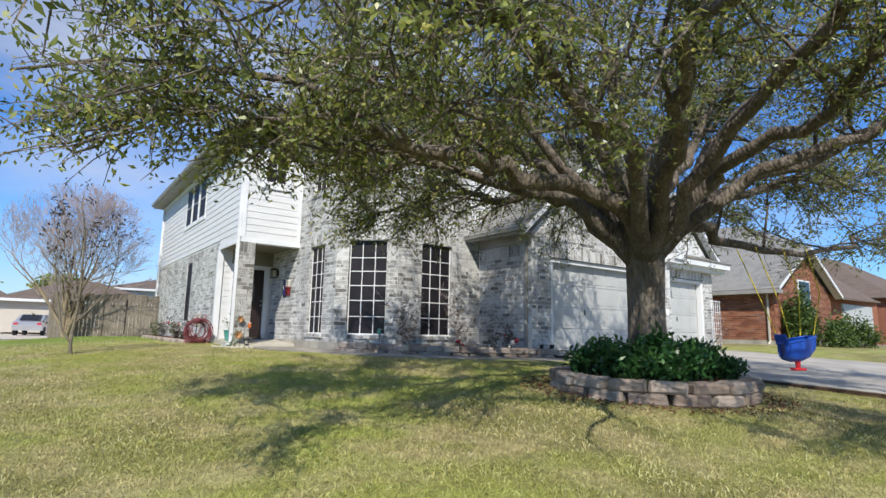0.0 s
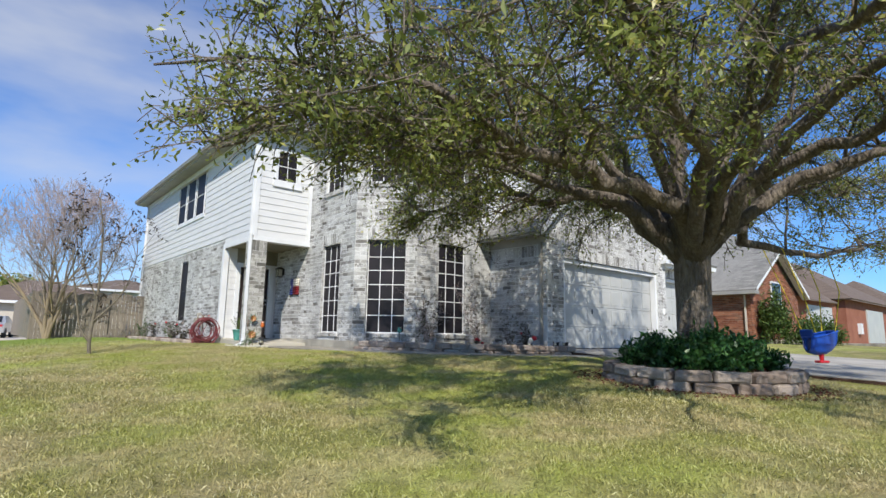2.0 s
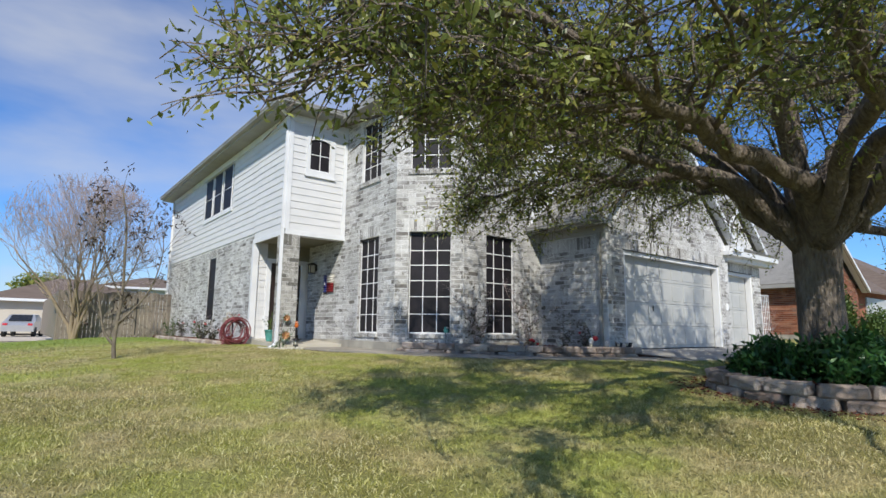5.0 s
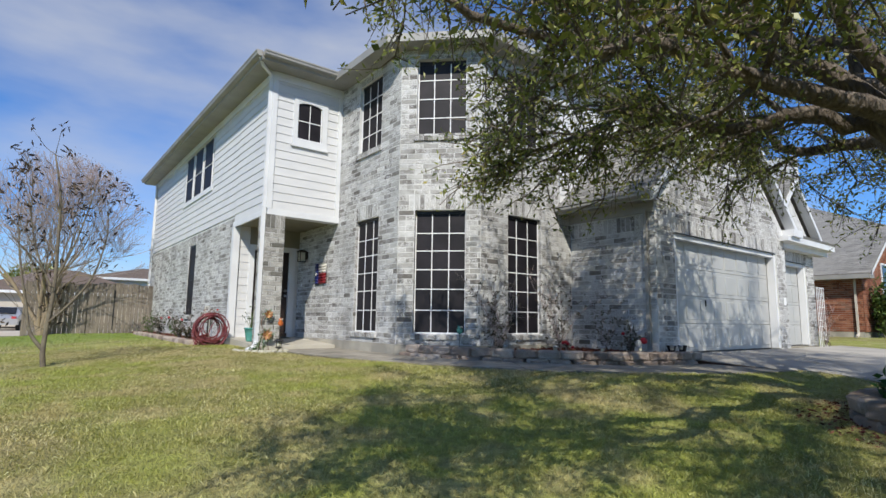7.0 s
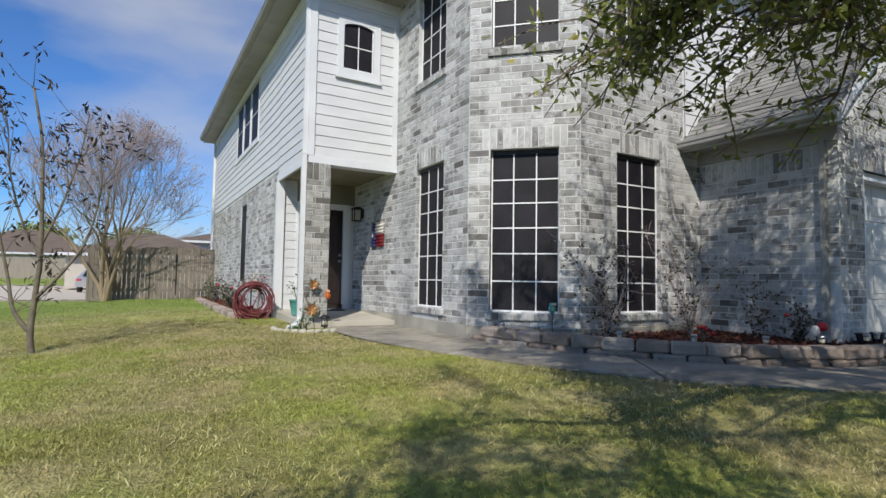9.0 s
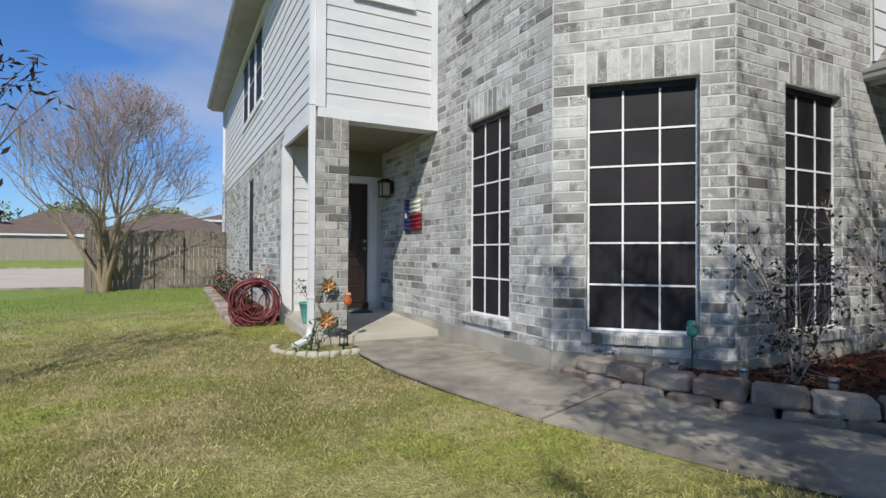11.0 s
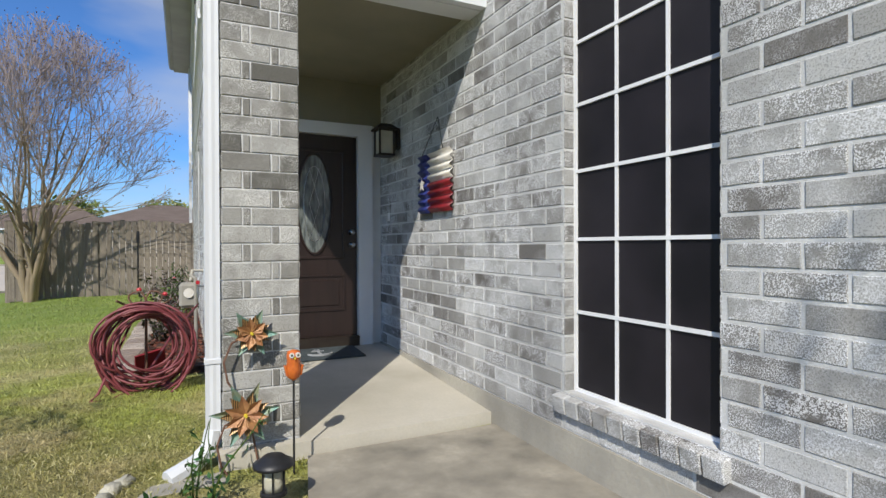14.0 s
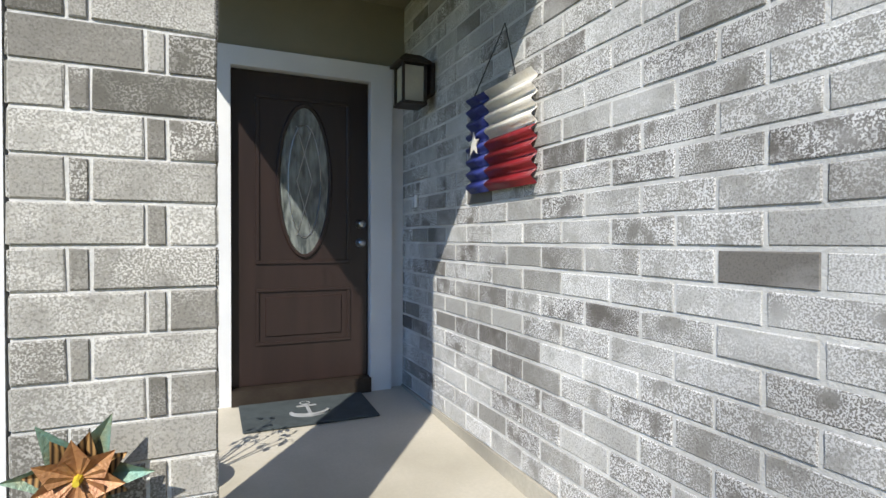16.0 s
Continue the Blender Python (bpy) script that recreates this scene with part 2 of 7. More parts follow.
M_LGLASS = surf("frosted_lamp_glass", (0.5, 0.47, 0.36), (0.42, 0.4, 0.32), 10, 100, 0.3, fineamt=0.05)
M_CAR = surf("silver_car_paint", (0.45, 0.46, 0.48), (0.42, 0.43, 0.45), 5, 60, 0.3, metal=0.5, bumps=0.01, fineamt=0.05)
M_CGLASS = surf("car_glass", (0.02, 0.022, 0.025), (0.03, 0.03, 0.032), 5, 60, 0.1, bumps=0.0)
M_TYRE = surf("tyre_rubber", (0.02, 0.02, 0.02), (0.03, 0.03, 0.03), 20, 80, 0.9)
M_WALLB = surf("beige_wall", (0.5, 0.45, 0.38), (0.55, 0.5, 0.43), 1, 20, 0.9)


def leafmat(name, stops, rough=0.5, trans=0.25):
    m, n, l, bs = mat_new(name, rough, 0, 0.4)
    g = n.new("ShaderNodeNewGeometry")
    col = ramp_pick(n, l, g.outputs["Random Per Island"], stops)
    f = noise_fac(n, l, 1.2, 3, coord="World")
    mm = n.new("ShaderNodeMath")
    mm.operation, mm.inputs[1].default_value = "MULTIPLY", 0.4
    l.new(f, mm.inputs[0])
    col = mixc(n, l, mm.outputs[0], col, tuple(v * 0.6 for v in stops[1][1]))
    l.new(col, bs.inputs["Base Color"])
    if trans:
        t, mx = n.new("ShaderNodeBsdfTranslucent"), n.new("ShaderNodeMixShader")
        mx.inputs[0].default_value = trans
        l.new(col, t.inputs["Color"])
        l.new(bs.outputs[0], mx.inputs[1]), l.new(t.outputs[0], mx.inputs[2])
        l.new(mx.outputs[0], n["Material Output"].inputs["Surface"])
    return m


M_OAK = leafmat("oak_leaves", [(0, (0.09, 0.12, 0.03)), (0.4, (0.20, 0.24, 0.055)), (0.8, (0.36, 0.40, 0.12)), (1.0, (0.55, 0.48, 0.14))], 0.36, 0.42)
M_IVY = leafmat("dark_shrub_leaves", [(0, (0.02, 0.06, 0.015)), (0.5, (0.04, 0.12, 0.03)), (1, (0.09, 0.21, 0.05))], 0.35, 0.2)
M_SHRUB = leafmat("shrub_leaves", [(0, (0.03, 0.06, 0.015)), (0.5, (0.07, 0.12, 0.025)), (1, (0.13, 0.19, 0.04))], 0.5, 0.25)
M_DARKL = leafmat("dark_dry_leaves", [(0, (0.02, 0.012, 0.01)), (0.5, (0.045, 0.03, 0.02)), (1, (0.09, 0.06, 0.03))], 0.6, 0.15)
M_ROSEL = leafmat("rose_leaves", [(0, (0.02, 0.03, 0.012)), (0.5, (0.05, 0.055, 0.02)), (1, (0.09, 0.04, 0.03))], 0.5, 0.2)
M_GRASS = leafmat("grass_blades", [(0, (0.10, 0.11, 0.02)), (0.25, (0.32, 0.31, 0.08)), (0.6, (0.64, 0.56, 0.23)), (1.0, (0.95, 0.88, 0.54))], 0.6, 0.3)


def lawn_tint(m, dry):
    """Greener and drier patches in the lawn, by place."""
    n, l = m.node_tree.nodes, m.node_tree.links
    b = n["Principled BSDF"]
    src = b.inputs["Base Color"].links[0].from_socket
    patch = noise_fac(n, l, 0.35, 4, (1, 1, 1), 0.42, 0.6, "World")
    patch2 = noise_fac(n, l, 1.7, 4, (1, 1, 1), 0.46, 0.62, "World")
    mm = n.new("ShaderNodeMath")
    mm.operation = "MULTIPLY"
    mm.inputs[1].default_value = 0.75
    l.new(patch, mm.inputs[0])
    c1 = mixc(n, l, mm.outputs[0], src, (0.38, 0.43, 0.08))
    m3 = n.new("ShaderNodeMath")
    m3.operation, m3.inputs[1].default_value = "MULTIPLY", dry
    l.new(patch2, m3.inputs[0])
    c2 = mixc(n, l, m3.outputs[0], c1, (0.60, 0.49, 0.27))
    clump, m4 = noise_fac(n, l, 13, 3, (1, 1, 1), 0.44, 0.60, "World"), n.new("ShaderNodeMath")
    m4.operation, m4.inputs[1].default_value = "MULTIPLY", 0.42
    l.new(clump, m4.inputs[0])
    c2 = mixc(n, l, m4.outputs[0], c2, (0.16, 0.155, 0.04))
    g = n.new("ShaderNodeNewGeometry")
    sep, rg = n.new("ShaderNodeSeparateXYZ"), n.new("ShaderNodeMapRange")
    rg.inputs["From Min"].default_value, rg.inputs["From Max"].default_value, rg.inputs["To Max"].default_value = 20.5, 25.0, 0.75
    l.new(g.outputs["Position"], sep.inputs[0]), l.new(sep.outputs["Y"], rg.inputs["Value"])
    c2 = mixc(n, l, rg.outputs["Result"], c2, (0.20, 0.30, 0.045))
    for lk in list(l):
        if lk.from_socket == src and lk.to_node.type in ("BSDF_PRINCIPLED", "BSDF_TRANSLUCENT"):
            l.new(c2, lk.to_socket)


lawn_tint(M_GRASS, 0.65)
M_GROUND = surf("lawn_ground", (0.22, 0.20, 0.055), (0.34, 0.29, 0.11), 0.8, 55, 0.95, bumps=1.0, dist=0.02, c=(0.14, 0.14, 0.05), fineamt=0.5)
lawn_tint(M_GROUND, 0.4)


# ---- mesh helpers ----
class Geo:
    """Vertices and faces gathered in world coordinates."""

    def __init__(self):
        self.v, self.f = [], []

    def add(self, vs, fs):
        k = len(self.v)
        self.v += [tuple(p) for p in vs]
        self.f += [tuple(i + k for i in f) for f in fs]
        return self

    def box(self, x0, x1, y0, y1, z0, z1):
        return self.add([(x, y, z) for z in (z0, z1) for y in (y0, y1) for x in (x0, x1)], [(0, 2, 3, 1), (4, 5, 7, 6), (0, 1, 5, 4), (2, 6, 7, 3), (0, 4, 6, 2), (1, 3, 7, 5)])

    def obox(self, m, sx, sy, sz, ch=0.0):
        """A box centred on m, with chamfered edges if ch."""
        if not ch:
            vs = [m @ Vector((x * sx / 2, y * sy / 2, z * sz / 2)) for z in (-1, 1) for y in (-1, 1) for x in (-1, 1)]
            return self.add(vs, [(0, 2, 3, 1), (4, 5, 7, 6), (0, 1, 5, 4), (2, 6, 7, 3), (0, 4, 6, 2), (1, 3, 7, 5)])
        bm = bmesh.new()
        bmesh.ops.create_cube(bm, size=1)
        bmesh.ops.scale(bm, vec=(sx, sy, sz), verts=bm.verts)
        bmesh.ops.bevel(bm, geom=bm.edges[:], offset=ch, segments=1, affect="EDGES")
        bm.verts.index_update()
        self.add([m @ v.co for v in bm.verts], [[v.index for v in f.verts] for f in bm.faces])
        bm.free()
        return self

    def tube(self, pts, rad, sides=6, cap=True):
        pts = [Vector(p) for p in pts]
        rad = rad if hasattr(rad, "__len__") else [rad] * len(pts)
        k, nP = len(self.v), len(pts)
        d = (pts[1] - pts[0]).normalized()
        a = d.orthogonal().normalized()
        for i, (p, r) in enumerate(zip(pts, rad)):
            if 0 < i < nP - 1:
                d = (pts[i + 1] - pts[i - 1]).normalized()
            elif i:
                d = (pts[i] - pts[i - 1]).normalized()
            a = (a - d * a.dot(d)).normalized()
            b = d.cross(a)
            for s in range(sides):
                t = 2 * math.pi * s / sides
                self.v.append(tuple(p + (a * math.cos(t) + b * math.sin(t)) * r))
        for i in range(nP - 1):
            for s in range(sides):
                s2 = (s + 1) % sides
                self.f.append((k + i * sides + s, k + i * sides + s2, k + (i + 1) * sides + s2, k + (i + 1) * sides + s))
        if cap:
            self.f.append(tuple(k + s for s in reversed(range(sides))))
            self.f.append(tuple(k + (nP - 1) * sides + s for s in range(sides)))
        return self

    def lathe(self, c, prof, sides=20):
        """prof: rows of radius and height, turned round the upright through c."""
        k = len(self.v)
        for r, z in prof:
            for s in range(sides):
                t = 2 * math.pi * s / sides
                self.v.append((c[0] + r * math.cos(t), c[1] + r * math.sin(t), c[2] + z))
        for i in range(len(prof) - 1):
            for s in range(sides):
                s2 = (s + 1) % sides
                self.f.append((k + i * sides + s, k + i * sides + s2, k + (i + 1) * sides + s2, k + (i + 1) * sides + s))
        self.f.append(tuple(k + s for s in reversed(range(sides))))
        self.f.append(tuple(k + (len(prof) - 1) * sides + s for s in range(sides)))
        return self

    def prism(self, poly, z0, z1):
        """An upright prism on a polygon; z0, z1 numbers or functions of x, y."""
        a, b = [z if callable(z) else (lambda x, y, z=z: z) for z in (z0, z1)]
        nP = len(poly)
        self.add([(x, y, a(x, y)) for x, y in poly] + [(x, y, b(x, y)) for x, y in poly],
                 [tuple(reversed(range(nP))), tuple(range(nP, 2 * nP))] + [(i, (i + 1) % nP, nP + (i + 1) % nP, nP + i) for i in range(nP)])
        return self

    def slab(self, pts, t):
        """A flat plate of thickness t under the polygon pts (3D)."""
        pts = [Vector(p) for p in pts]
        nrm = (pts[1] - pts[0]).cross(pts[2] - pts[0]).normalized()
        if nrm.z < 0:
            nrm = -nrm
        nP = len(pts)
        return self.add(pts + [p - nrm * t for p in pts], [tuple(range(nP)), tuple(reversed(range(nP, 2 * nP)))] + [(i, nP + i, nP + (i + 1) % nP, (i + 1) % nP) for i in range(nP)])


def wloc(ob):
    p = Vector((0, 0, 0))
    while ob:
        p = p + ob.location
        ob = ob.parent
    return p


def mesh_of(name, v, f, mat, smooth=False):
    me = bpy.data.meshes.new(name)
    me.from_pydata([tuple(p) for p in v], [], f)
    me.materials.append(mat)
    if smooth:
        me.shade_smooth()
    me.update()
    return me


def part(name, geo, mat, parent=None, label="", smooth=False, kind="", category="", group=""):
    """Makes ONE mesh object out of world geometry, under its thing."""
    base = wloc(parent) if parent else (Vector(geo.v[0]) if kind != "structure" else Vector((0, 0, 0)))
    ob = new(name, mesh_of(name, [Vector(p) - base for p in geo.v], geo.f, mat, smooth))
    if parent:
        ob.parent = parent
    else:
        ob.location = base
    return tagged(ob, label, category, group, kind)


def thing(name, base, label, category, group="", kind=""):
    ob = new(name)
    ob.location, ob.empty_display_size = base, 0.1
    return tagged(ob, label, category, group, kind)


def quads_np(name, P, mat, parent=None, kind=""):
    """Many quads (N, 4, 3) in one mesh."""
    N = len(P)
    base = np.array(wloc(parent)) if parent else np.zeros(3)
    me = bpy.data.meshes.new(name)
    me.vertices.add(N * 4)
    me.vertices.foreach_set("co", (P.reshape(-1, 3) - base).astype(np.float32).ravel())
    me.loops.add(N * 4)
    me.loops.foreach_set("vertex_index", np.arange(N * 4, dtype=np.int32))
    me.polygons.add(N)
    me.polygons.foreach_set("loop_start", np.arange(0, N * 4, 4, dtype=np.int32))
    me.update(calc_edges=True)
    me.validate()
    me.materials.append(mat)
    ob = new(name, me)
    if parent:
        ob.parent = parent
    return tagged(ob, kind=kind)


def leaves(rng, at, length, width, droop=0.2, spread=1.0):
    """Kite-shaped leaves at the points at (N, 3)."""
    N = len(at)
    d = rng.normal(size=(N, 3))
    d[:, 2] = d[:, 2] * spread - droop
    d /= np.linalg.norm(d, axis=1)[:, None]
    s = np.cross(d, rng.normal(size=(N, 3)))
    s /= np.linalg.norm(s, axis=1)[:, None]
    n = np.cross(d, s)
    L = length * rng.uniform(0.6, 1.25, (N, 1))
    W = width * rng.uniform(0.7, 1.2, (N, 1))
    return np.stack([at, at + d * L * 0.45 + s * W / 2 + n * L * 0.08, at + d * L - n * L * 0.06, at + d * L * 0.45 - s * W / 2 + n * L * 0.08], axis=1)


# ---- ground ----
WALK_OUT = [(5.86, 17.2), (5.72, 16.5), (5.72, 15.7), (5.85, 14.6), (6.05, 13.6), (6.45, 12.4), (7.0, 11.4), (7.8, 10.5), (8.7, 9.95), (9.8, 9.6), (10.9, 9.45)]
WALK_IN = [(7.1, 17.2), (7.1, 16.5), (7.1, 15.85), (7.08, 14.75), (7.12, 14.0), (7.35, 13.2), (7.75, 12.4), (8.3, 11.75), (9.0, 11.25), (9.8, 10.97), (10.9, 10.9)]
RING = (7.9, 6.7)
DRIVE_X = (10.9, 20.9)


def seg_dist(px, py, pts):
    best = np.full(np.shape(px), 1e9)
    for (ax, ay), (bx, by) in zip(pts, pts[1:]):
        dx, dy = bx - ax, by - ay
        t = np.clip(((px - ax) * dx + (py - ay) * dy) / (dx * dx + dy * dy), 0, 1)
        best = np.minimum(best, np.hypot(px - ax - t * dx, py - ay - t * dy))
    return best


def inside(px, py, poly):
    r = np.zeros(np.shape(px), bool)
    for (ax, ay), (bx, by) in zip(poly, poly[1:] + poly[:1]):
        c = ((ay > py) != (by > py)) & (px < (bx - ax) * (py - ay) / (by - ay + 1e-12) + ax)
        r ^= c
    return r


WALK_POLY = WALK_OUT + WALK_IN[::-1]


def height(x, y):
    """The lawn's height."""
    x, y = np.asarray(x, float), np.asarray(y, float)
    h = 0.93 + 0.04 * np.clip(x, -12, 7) + 0.042 * np.clip(y, -10, 13.5)
    h = h + 0.012 * np.clip(y - 13.5, 0, 14) * np.clip(x / 4, 0, 1)
    h = np.minimum(h, 1.72)
    w = np.clip(1.4 - seg_dist(x, y, WALK_OUT), 0, 1.4) / 1.4
    w = w * w * (3 - 2 * w)
    h = h * (1 - w) + 1.69 * w
    far = np.clip((y - 30) / 7, 0, 1)
    h = h * (1 - far) + 1.35 * far
    up = np.clip((y - 69) / 5, 0, 1)
    h = h + 0.65 * up
    e = np.clip((x - 20.9) / 5, 0, 1)
    h = h * (1 - e) + (1.95 - 0.03 * np.clip(12 - y, 0, 30)) * e
    return h + 0.012 * np.sin(x * 1.3 + 0.4) * np.sin(y * 1.1)


def drive_h(y):
    y = np.asarray(y, float)
    return np.where(y > 8.5, 1.62 + (y - 8.5) * 0.05, 1.62 - (8.5 - y) * 0.036)


gx = np.unique(np.concatenate([np.linspace(-400, -20, 20), np.arange(-20, -4, 1.0), np.arange(-4, 12, 0.25), np.arange(12, 60, 1.0), np.linspace(60, 400, 18)]))
gy = np.unique(np.concatenate([np.linspace(-200, -10, 16), np.arange(-10, 2, 1.0), np.arange(2, 22, 0.25), np.arange(22, 90, 1.0), np.linspace(90, 700, 26)]))
X, Y = np.meshgrid(gx, gy)
Z = height(X, Y)
Z = np.where((X > DRIVE_X[0] + 0.2) & (X < DRIVE_X[1] - 0.3) & (Y < 11.7) & (Y > -9), drive_h(Y) - 0.12, Z)
Z = np.where(inside(X, Y, WALK_POLY) & (seg_dist(X, Y, WALK_OUT) > 0.25), 1.60, Z)
nx = len(gx)
idx = np.arange(len(gx) * len(gy)).reshape(len(gy), nx)
F = np.stack([idx[:-1, :-1], idx[:-1, 1:], idx[1:, 1:], idx[1:, :-1]], -1).reshape(-1, 4)
g = Geo()
g.v, g.f = np.stack([X, Y, Z], -1).reshape(-1, 3).tolist(), F.tolist()
part("ground", g, M_GROUND, kind="structure", label="patchy green and straw-coloured lawn", category="lawn", smooth=True)

# concrete walk in slabs, split by open joints
walk_top = lambda x, y: 1.722 - 0.012 * max(0, x - 7.5)
walkway = thing("walkway", (6.4, 16, 1.6), "grey weathered concrete walk in poured slabs", "path", kind="structure")
cuts = [0, 2, 4, 6, 8, 10]
for a, b in zip(cuts, cuts[1:]):
    o, i_ = [Vector(p) for p in WALK_OUT[a:b + 1]], [Vector(p) for p in WALK_IN[a:b + 1]]
    if a:
        o[0] = o[0].lerp(o[1], 0.016)
        i_[0] = i_[0].lerp(i_[1], 0.016)
    if b < 10:
        o[-1] = o[-1].lerp(o[-2], 0.008)
        i_[-1] = i_[-1].lerp(i_[-2], 0.008)
    part("slab", Geo().prism([tuple(p) for p in o] + [tuple(p) for p in reversed(i_)], 1.55, walk_top), M_CONC, walkway)
part("joint_bed", Geo().prism(WALK_POLY, 1.5, lambda x, y: walk_top(x, y) - 0.02), M_SOIL, walkway)

driveway = thing("driveway", (12, 9, 1.5), "pale concrete driveway with joints between its slabs", "driveway", kind="structure")
ys = [11.75, 8.5, 5.0, 1.5, -2.0, -5.5]
xs_ = np.linspace(DRIVE_X[0], DRIVE_X[1], 4)
for y1, y0 in zip(ys, ys[1:]):
    for x0, x1 in zip(xs_, xs_[1:]):
        part("slab", Geo().prism([(x0 + 0.008, y0 + 0.008), (x1 - 0.008, y0 + 0.008), (x1 - 0.008, y1 - 0.008), (x0 + 0.008, y1 - 0.008)], lambda x, y: float(drive_h(y)) - 0.15, lambda x, y: float(drive_h(y))), M_DRIVE, driveway)
g = Geo()
for y1, y0 in zip(ys, ys[1:]):
    g.prism([(DRIVE_X[0], y0), (DRIVE_X[1], y0), (DRIVE_X[1], y1), (DRIVE_X[0], y1)], lambda x, y: float(drive_h(y)) - 0.16, lambda x, y: float(drive_h(y)) - 0.015)
part("joint_bed", g, M_SOIL, driveway)

porch = thing("porch_floor", (6.2, 18, 1.7), "smooth cream concrete porch slab", "porch floor", kind="structure")
part("slab", Geo().prism([(5.40, 17.235), (7.10, 17.235), (7.10, 19.6), (5.40, 19.6)], 1.5, lambda x, y: 1.79 + 0.045 * (y - 17.2)), M_PORCH, porch)

road = part("road", Geo().prism([(-80, 37), (8, 37), (8, 69), (-80, 69)], 1.2, 1.37), M_ASPH, kind="structure", label="pale concrete street", category="street")
part("kerb", Geo().box(-80, 8, 69, 69.2, 1.2, 1.5), M_CONC, kind="structure", label="concrete kerb", category="kerb")
part("kerb", Geo().box(-80, 8, 36.8, 37, 1.2, 1.42), M_CONC, kind="structure", label="concrete kerb", category="kerb")
part("pavement", Geo().box(34.6, 39.6, -8, 12.4, 1.5, 2.0), M_CONC, kind="structure", label="concrete driveway of the neighbouring house", category="driveway")

# ---- house: brick walls ----
CO, BL, ZB = 0.1016, 0.305, 1.907
brick_jobs = []


class Wall:
    """A wall from a to b; its outside is on the right of that way. u runs from a to b."""

    def __init__(self, name, a, b, z0, z1, holes=(), top=None, thick=0.2, label="", cat="wall", mortar=None, bricks=True, near=0.5, ob=None):
        self.a, self.b = Vector(a), Vector(b)
        self.d = (self.b - self.a).normalized()
        self.n = Vector((self.d.y, -self.d.x))
        self.L = (self.b - self.a).length
        self.z0, self.z1, self.holes, self.top, self.ob = z0, z1, holes, top, ob
        if ob:
            return
        self.ob = thing(name, (*self.a, z0), label, cat, kind="structure")
        g = Geo()
        us = sorted({0, self.L, *[h[0] for h in holes], *[h[1] for h in holes]})
        zs = sorted({z0, z1, *[h[2] for h in holes], *[h[3] for h in holes]})
        for u0, u1 in zip(us, us[1:]):
            for w0, w1 in zip(zs, zs[1:]):
                um, wm = (u0 + u1) / 2, (w0 + w1) / 2
                if any(h[0] < um < h[1] and h[2] < wm < h[3] for h in holes):
                    continue
                self.cell(g, u0, u1, w0, w1, thick, -0.0035)
        if top:
            pts = [(0, z1)] + top + [(self.L, z1)]
            f = [self.at(u, -0.005, z) for u, z in pts]
            k = [self.at(u, -thick, z) for u, z in pts]
            nP = len(pts)
            g.add(f + k, [tuple(range(nP)), tuple(reversed(range(nP, 2 * nP)))] + [(i, nP + i, nP + (i + 1) % nP, (i + 1) % nP) for i in range(nP)])
        part("backing", g, mortar or M_MORTAR, self.ob)

    def at(self, u, out, z):
        p = self.a + self.d * u + self.n * out
        return (p.x, p.y, z)

    def cell(self, g, u0, u1, z0, z1, thick, o=-0.005):
        vs = [self.at(u, w, z) for z in (z0, z1) for w in (-thick, o) for u in (u0, u1)]
        g.add(vs, [(0, 2, 3, 1), (4, 5, 7, 6), (0, 1, 5, 4), (2, 6, 7, 3), (0, 4, 6, 2), (1, 3, 7, 5)])

    def mat_at(self, u, z, rot=0.0):
        p = self.at(u, 0, z)
        m = Matrix(((self.d.x, -self.n.x, 0, p[0]), (self.d.y, -self.n.y, 0, p[1]), (0, 0, 1, p[2]), (0, 0, 0, 1)))
        return m @ Matrix.Rotation(rot, 4, "Y")


brick_cache = {}


def brick_mesh(w, h, mat):
    """A brick's face and four sides, 1 cm deep, with worn edges; kept by its size."""
    w, h = round(w, 3), round(h, 3)
    k = (w, h, mat.name, random.randint(0, 2))
    if k not in brick_cache:
        r = random.Random(str(k[:2]) + str(k[3]))
        c = 0.003
        vs = [(x * w / 2, 0.012, z * h / 2) for x, z in ((-1, -1), (1, -1), (1, 1), (-1, 1))]
        vs += [(x * w / 2 + r.uniform(-1, 1) * 0.002, 0.003, z * h / 2 + r.uniform(-1, 1) * 0.002) for x, z in ((-1, -1), (1, -1), (1, 1), (-1, 1))]
        vs += [(x * (w / 2 - c) + r.uniform(-1, 1) * 0.0015, r.uniform(-0.001, 0.001), z * (h / 2 - c) + r.uniform(-1, 1) * 0.0015) for x, z in ((-1, -1), (1, -1), (1, 1), (-1, 1))]
        fs = [(8, 9, 10, 11)] + [(4 + i, 4 + (i + 1) % 4, 8 + (i + 1) % 4, 8 + i) for i in range(4)] + [(i, (i + 1) % 4, 4 + (i + 1) % 4, 4 + i) for i in range(4)]
        brick_cache[k] = mesh_of("brick", vs, fs, mat)
    return brick_cache[k]


